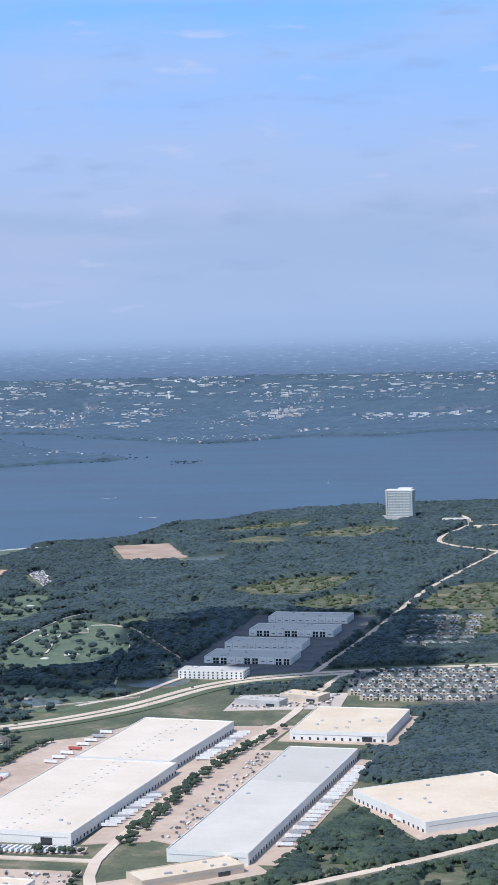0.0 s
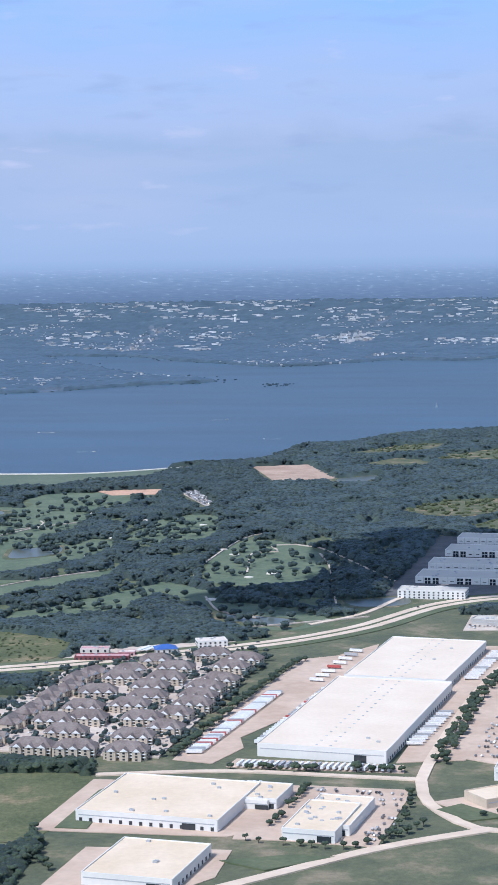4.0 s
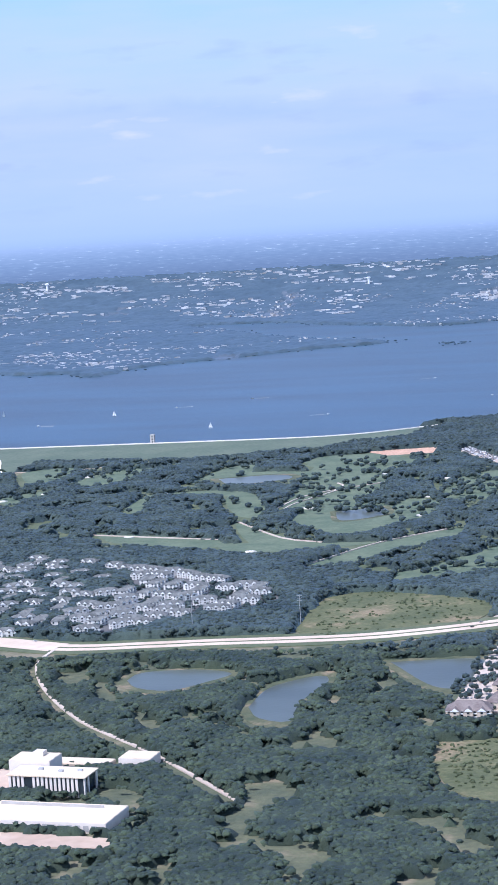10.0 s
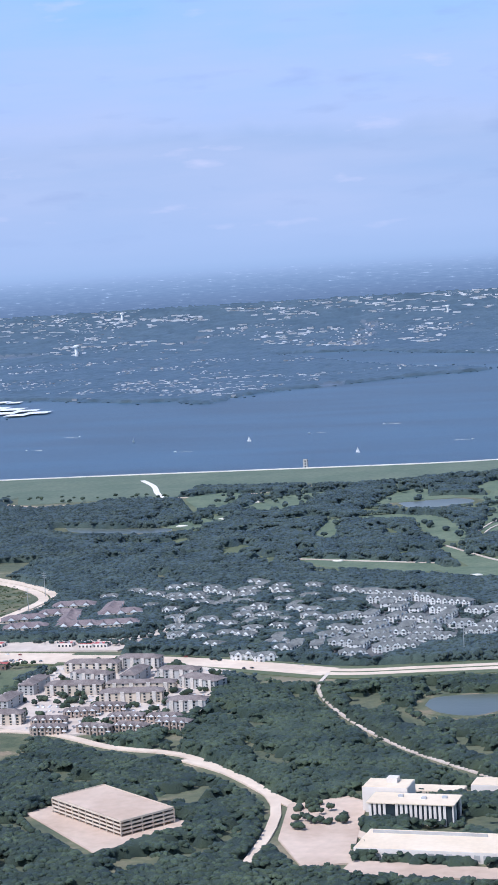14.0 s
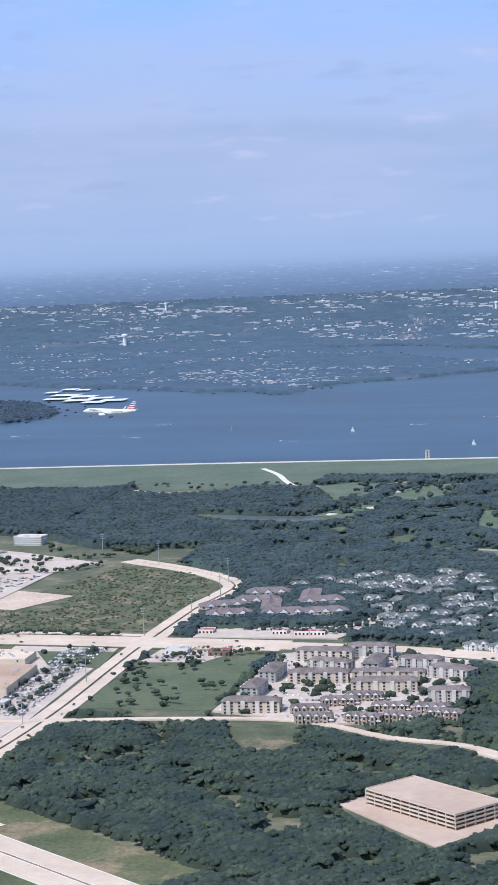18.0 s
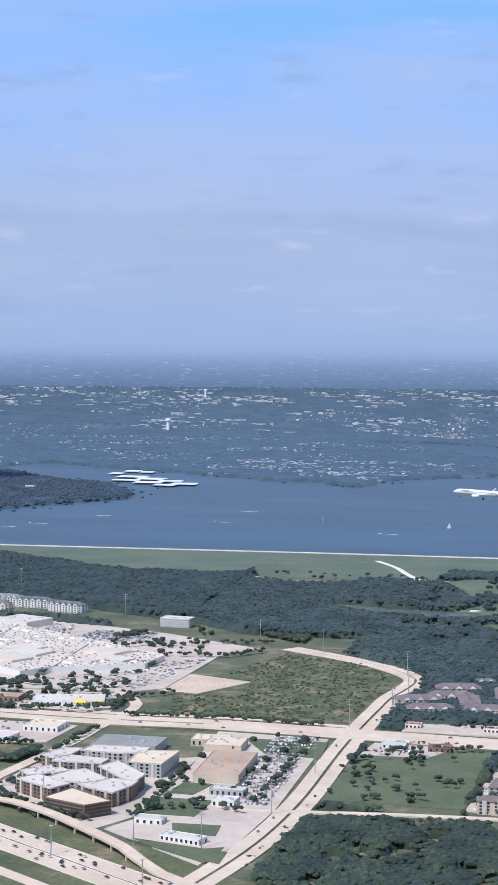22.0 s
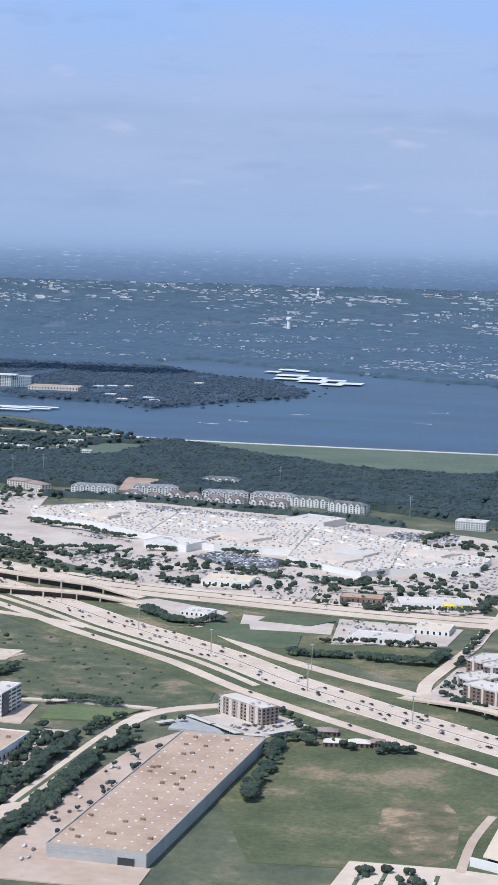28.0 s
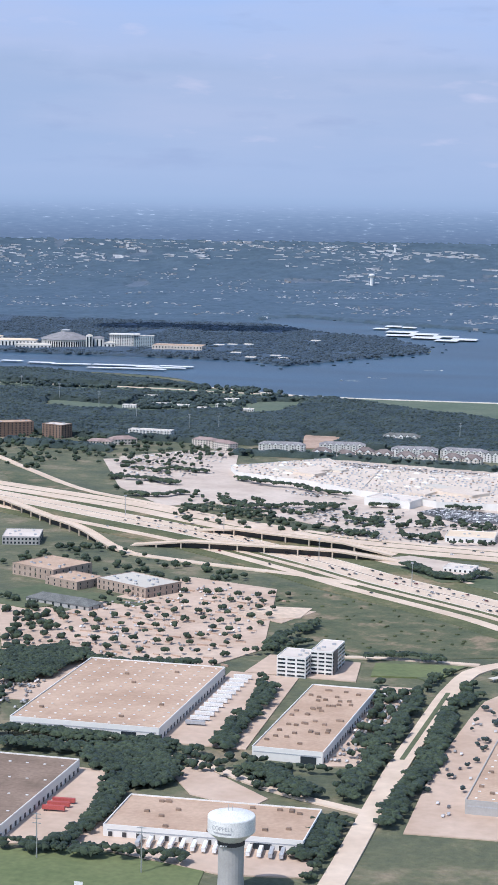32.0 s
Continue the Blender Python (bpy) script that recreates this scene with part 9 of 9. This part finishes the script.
def trailer(paint, label, cab=False):
    t = thing("semi_trailer", 0, 0, 0.75, 0, label, "semi trailer", "trailers in the truck yards")
    part("box", Shape().box(0, 0, 1.2, 2.6, 15.8, 2.8), paint, t)
    part("chassis", Shape().box(0, 1.0, 0.85, 1.2, 12, 0.35).box(0, 6.2, 0, 2.5, 1.0, 1.0).box(0, 4.9, 0, 2.5, 1.0, 1.0), M_DARK, t, "dark chassis with its wheels")
    return t


TR = [trailer(M_WHITE, "white box semi trailer parked in a row"), trailer(M_RED, "red box semi trailer parked in a row"), trailer(M_GREYP, "grey box semi trailer parked in a row")]
TR_USED = [False] * 3


def park_trailers(ax, ay, bx, by, n, rot, reds=0.1):
    for i in range(n):
        k = 1 if RND.random() < reds else RND.choice((0, 0, 0, 2))
        u = (i + 0.5) / n
        m = pose((ax + (bx - ax) * u) * S, (ay + (by - ay) * u) * S, 0.75 * S, 0, 0, rot + RND.uniform(-1, 1))
        if not TR_USED[k]:
            TR_USED[k] = True
            TR[k].matrix_basis = m
        else:
            copy_thing(TR[k], m)


park_trailers(516, 1800, 556, 2060, 52, 96)
park_trailers(575, 1840, 612, 2080, 26, 82, 0.05)
park_trailers(565, 1766, 712, 1762, 26, -12, 0.0)
park_trailers(722, 1850, 745, 1990, 13, 96, 0.0)
park_trailers(760, 2140, 785, 2290, 12, 96, 0.0)
park_trailers(490, 1692, 600, 1694, 20, 0, 0.0)
park_trailers(-1444, 1470, -1436, 1640, 12, 92, 0.0)
park_trailers(-1490, 1235, -1487, 1262, 3, 92, 0.9)
park_trailers(-1420, 1186, -1318, 1184, 14, 4, 0.0)
park_trailers(956, 1990, 1010, 1890, 16, 60, 0.07)
park_trailers(905, 1790, 944, 2120, 22, 92, 0.0)
park_trailers(590, 2110, 620, 2290, 8, 82, 0.2)

# ---- the other airliner, on its approach over the lake ----
M_AIR = surface("pale_aircraft_paint", (0.72, 0.74, 0.77), (0.80, 0.81, 0.83), 8, 0.3, 0.0, 1, spec=0.5)
M_NAVY = plain("navy_paint", (0.03, 0.06, 0.22), 0.35)
M_FLAGRED = plain("red_paint", (0.50, 0.04, 0.05), 0.35)


def along_x(rings, n=20):
    """Rings of (x, radius, z) round the aircraft's long axis."""
    sh = Shape()
    pts = [(x, r * math.cos(2 * math.pi * i / n), z + r * math.sin(2 * math.pi * i / n)) for x, r, z in rings for i in range(n)]
    faces = [(k * n + i, k * n + (i + 1) % n, (k + 1) * n + (i + 1) % n, (k + 1) * n + i) for k in range(len(rings) - 1) for i in range(n)]
    faces += [tuple(range(n - 1, -1, -1)), tuple(range((len(rings) - 1) * n, len(rings) * n))]
    return sh.add(pts, faces)


def slab(outline, thick, axis=2):
    """A thin tapered blade: outline points (x, y, z), thickened along an axis."""
    n = len(outline)
    up = [tuple(c + (thick / 2 if k == axis else 0) for k, c in enumerate(p)) for p in outline]
    dn = [tuple(c - (thick / 2 if k == axis else 0) for k, c in enumerate(p)) for p in outline]
    return Shape().add(up + dn, [tuple(range(n)), tuple(range(2 * n - 1, n - 1, -1))] + [(i, n + i, n + (i + 1) % n, (i + 1) % n) for i in range(n)])


def airliner(x, y, z):
    t = thing("airliner", x, y, z, 0, "pale grey twin-jet airliner with a striped tail, wheels down in flight", "airliner")
    t.matrix_basis = pose(x * S, y * S, z * S, 0, 3.0, -1.5)
    part("fuselage", along_x([(-19.7, 0.15, -0.5), (-19.2, 0.7, -0.4), (-18.0, 1.3, -0.2), (-16.0, 1.75, 0), (-13, 1.95, 0), (8, 1.95, 0), (12, 1.7, 0.2), (16, 1.0, 0.65), (18.8, 0.45, 0.95), (19.8, 0.15, 1.0)]), M_AIR, t, smooth=True)
    for sd in (-1, 1):
        part("wing", slab([(-4.5, sd * 1.6, -1.0), (2.8, sd * 1.6, -1.0), (3.2, sd * 6, -0.6), (6.6, sd * 16.4, 0.3), (5.2, sd * 16.4, 0.3), (-0.9, sd * 6, -0.6)], 0.4), M_AIR, t)
        part("winglet", slab([(5.3, sd * 16.4, 0.3), (6.6, sd * 16.4, 0.3), (8.0, sd * 17.1, 2.7), (7.4, sd * 17.1, 2.7)], 0.15, 1), M_AIR, t)
        part("tailplane", slab([(14.6, sd * 0.7, 1.1), (17.4, sd * 0.7, 1.1), (19.4, sd * 7.1, 1.7), (18.2, sd * 7.1, 1.7)], 0.25), M_AIR, t)
        eng = part("engine", along_x([(-6.6, 0.95, -2.1), (-6.2, 1.1, -2.1), (-4.0, 1.1, -2.1), (-1.9, 0.75, -2.0)], 16), M_AIR, t)
        eng.location = (0, sd * 4.9 * S, 0)
        part("intake", along_x([(-6.62, 0.85, -2.1), (-6.5, 0.85, -2.1)], 14), M_DARK, eng)
        part("main_gear", Shape().box(1.0, sd * 2.9, -3.7, 0.25, 0.25, 2.6), M_METAL, t)
        part("main_wheels", along_x([(0.5, 0.5, -3.9), (1.5, 0.5, -3.9)], 10), M_RUBBER, t).location = (0, sd * 2.9 * S, 0)
    part("nose_gear", Shape().box(-14.6, 0, -3.7, 0.2, 0.2, 2.2), M_METAL, t)
    part("nose_wheels", along_x([(-14.9, 0.34, -3.8), (-14.3, 0.34, -3.8)], 10), M_RUBBER, t)
    z0, z1 = 1.2, 7.6
    for k in range(10):
        a, b = k / 10, (k + 1) / 10
        le = lambda u: 11.6 + 5.0 * u
        te = lambda u: 17.6 + 2.0 * u
        za, zb = z0 + (z1 - z0) * a, z0 + (z1 - z0) * b
        part("fin_stripe", slab([(le(a), 0, za), (te(a), 0, za), (te(b), 0, zb), (le(b), 0, zb)], 0.35, 1), (M_FLAGRED if k < 5 else M_NAVY) if k % 2 == 0 else M_AIR, t)
    part("window_line", Shape().box(-2, -1.97, 0.35, 24, 0.06, 0.3).box(-2, 1.97, 0.35, 24, 0.06, 0.3), M_GREYP, t, "grey row of cabin windows")
    part("lettering_bar", Shape().box(-12, -1.95, 0.8, 5.5, 0.08, 0.55), M_GREYP, t, "grey bar of lettering")
    part("cockpit_glass", Shape().box(-18.0, 0, 0.45, 0.8, 2.0, 0.5), M_GLASS, t)


airliner(-507.5, 1403, 337.7)


# ---- clouds over the flight path, whose shadows lie on the land ----
def cloud(x, y, z, spread, n, seed):
    st = NPR.get_state()
    NPR.seed(seed)
    c = np.stack([x + NPR.uniform(-1, 1, n) * spread[0], y + NPR.uniform(-1, 1, n) * spread[1], z + NPR.uniform(-30, 40, n)], 1)
    v, f = clumps(c, NPR.uniform(60, 120, n), 0.5, 0.25)
    NPR.set_state(st)
    tagged(new("cloud", big_mesh("cloud", v, f, M_WHITE, True)), "small white fair-weather cloud high overhead", "cloud")


def cloud_over(x, y, spread, n, seed, h=1700):
    """A cloud that shades the land at x, y."""
    k = h / sun_dir.z
    cloud(x + sun_dir.x * k, y + sun_dir.y * k, h, spread, n, seed)


cloud_over(760, 2920, (190, 260), 26, 3)
cloud_over(480, 2640, (70, 60), 6, 4)
cloud_over(-2380, 5760, (230, 60), 12, 5)

# ---- the wing of the camera's own airliner, as it stands at one moment of the flight ----
EYE_X, EYE_Y, EYE_Z, W = -287.15, 15.49, 454.18, 1.6


def own_wing():
    t = thing("airliner_wing", EYE_X, EYE_Y, EYE_Z - 1.5 * W, 0, "pale grey airliner wing with dark slot and oval access plates", "airliner wing")

    def pt(u, v, z=0.0):
        return (u * W, v * W, z)

    edge = [(-1.80, 4.60), (-1.76, 4.95), (-1.693, 5.341), (-1.618, 5.655), (-1.527, 5.975), (-1.408, 6.243), (-1.267, 6.468), (-1.189, 6.564), (-1.025, 6.710)]
    slot_a, slot_b = [(-1.40, 4.70), (-1.278, 5.076), (-0.814, 6.458), (-0.435, 7.595), (-0.10, 8.6)], [(-1.345, 4.70), (-1.219, 5.085), (-0.779, 6.37), (-0.424, 7.413), (-0.07, 8.45)]
    front = Shape()
    ring = edge + [(-0.958, 6.828), (-0.761, 7.388), (-0.472, 8.248), (-0.25, 8.9)] + slot_a[::-1]
    front.add([pt(u, v) for u, v in ring], [tuple(range(len(ring)))])
    n = len(edge)
    for k in range(1, 5):
        a = k * math.pi / 8
        front.v += [pt(u - 0.10 * math.sin(a) , v + 0.03 * math.sin(a), -0.25 * (1 - math.cos(a)) * 1.6) for u, v in edge]
    base = len(ring)
    rows = [list(range(n))] + [[base + k * n + i for i in range(n)] for k in range(4)]
    for r0, r1 in zip(rows, rows[1:]):
        front.f += [(r0[i], r0[i + 1], r1[i + 1], r1[i]) for i in range(n - 1)]
    part("front_panel", front, M_AIR, t, "pale grey leading panel")
    rear = slot_b + [(1.2, 8.45), (1.2, 4.4), (-1.3, 4.4)]
    part("rear_panel", Shape().prism([pt(u, v)[:2] for u, v in rear], -0.3, 0.0), M_AIR, t, "pale grey main wing skin")
    slot = Shape()
    for (a, b), (c, d), (e, f), (g, h) in zip(slot_a, slot_a[1:], slot_b, slot_b[1:]):
        slot.add([pt(a - 0.12, b, -0.03), pt(c - 0.12, d, -0.03), pt(g + 0.14, h, -0.03), pt(e + 0.14, f, -0.03)], [(0, 1, 2, 3)])
    part("slot", slot, M_DARK, t, "dark slot between panels")
    part("seal", Shape().prism([pt(u, v)[:2] for u, v in ((-1.028, 6.727), (-0.808, 7.435), (-0.487, 8.514), (-0.35, 9.0), (-0.25, 8.9), (-0.472, 8.248), (-0.761, 7.388), (-0.958, 6.828))], -0.2, 0.012), M_DARK, t, "black edge seal")
    plate = Shape()
    ringp = [(0.034 * W * math.cos(2 * math.pi * i / 18), 0.055 * W * math.sin(2 * math.pi * i / 18)) for i in range(18)]
    pm = plate.prism(ringp, -0.004, 0.0015).mesh("access_plate", M_GREYP)
    big = Shape().prism([(x * 1.25, y * 1.3) for x, y in ringp], -0.004, 0.0015).mesh("access_plate", M_GREYP)
    for k, (u, v) in enumerate(((-1.217, 5.604), (-1.1, 6.304), (-1.031, 6.266), (-0.99, 6.18), (-1.075, 6.137), (-0.978, 6.475), (-0.922, 6.593), (-0.885, 6.522), (-1.147, 5.711), (-1.2, 5.5), (-1.281, 5.494), (-1.237, 5.403))):
        o = part("access_plate", pm if k else big, None, t)
        o.location = Vector(pt(u, v, 0.0015)) * S
        o.scale = (1, 1, 1) if k in (0, 1) else (0.6, 0.6, 1)
    small = Shape().prism([(x * 0.4, y * 0.45) for x, y in ringp], -0.004, 0.001).mesh("fastener", M_DARK)
    for u, v in ((-0.678, 5.874), (-0.674, 6.114), (-0.595, 6.408), (-0.536, 6.401), (-0.509, 6.493), (-0.514, 6.712), (-0.489, 6.803), (-0.46, 6.916), (-1.462, 5.124), (-1.443, 5.308), (-1.425, 5.497), (-1.403, 5.687), (-1.384, 5.881), (-1.365, 6.073)):
        o = part("fastener", small, None, t)
        o.location = Vector(pt(u, v, 0.0015)) * S
    seam = Shape()
    line = [(-1.46, 4.8), (-1.437, 5.052), (-1.359, 5.927), (-1.218, 6.577)]
    for (a, b), (c, d) in zip(line, line[1:]):
        seam.add([pt(a, b, 0.003), pt(a + 0.006, b, 0.003), pt(c + 0.006, d, 0.003), pt(c, d, 0.003)], [(0, 1, 2, 3)])
    part("panel_seam", seam, M_GREYP, t, "fine grey seam")


own_wing()
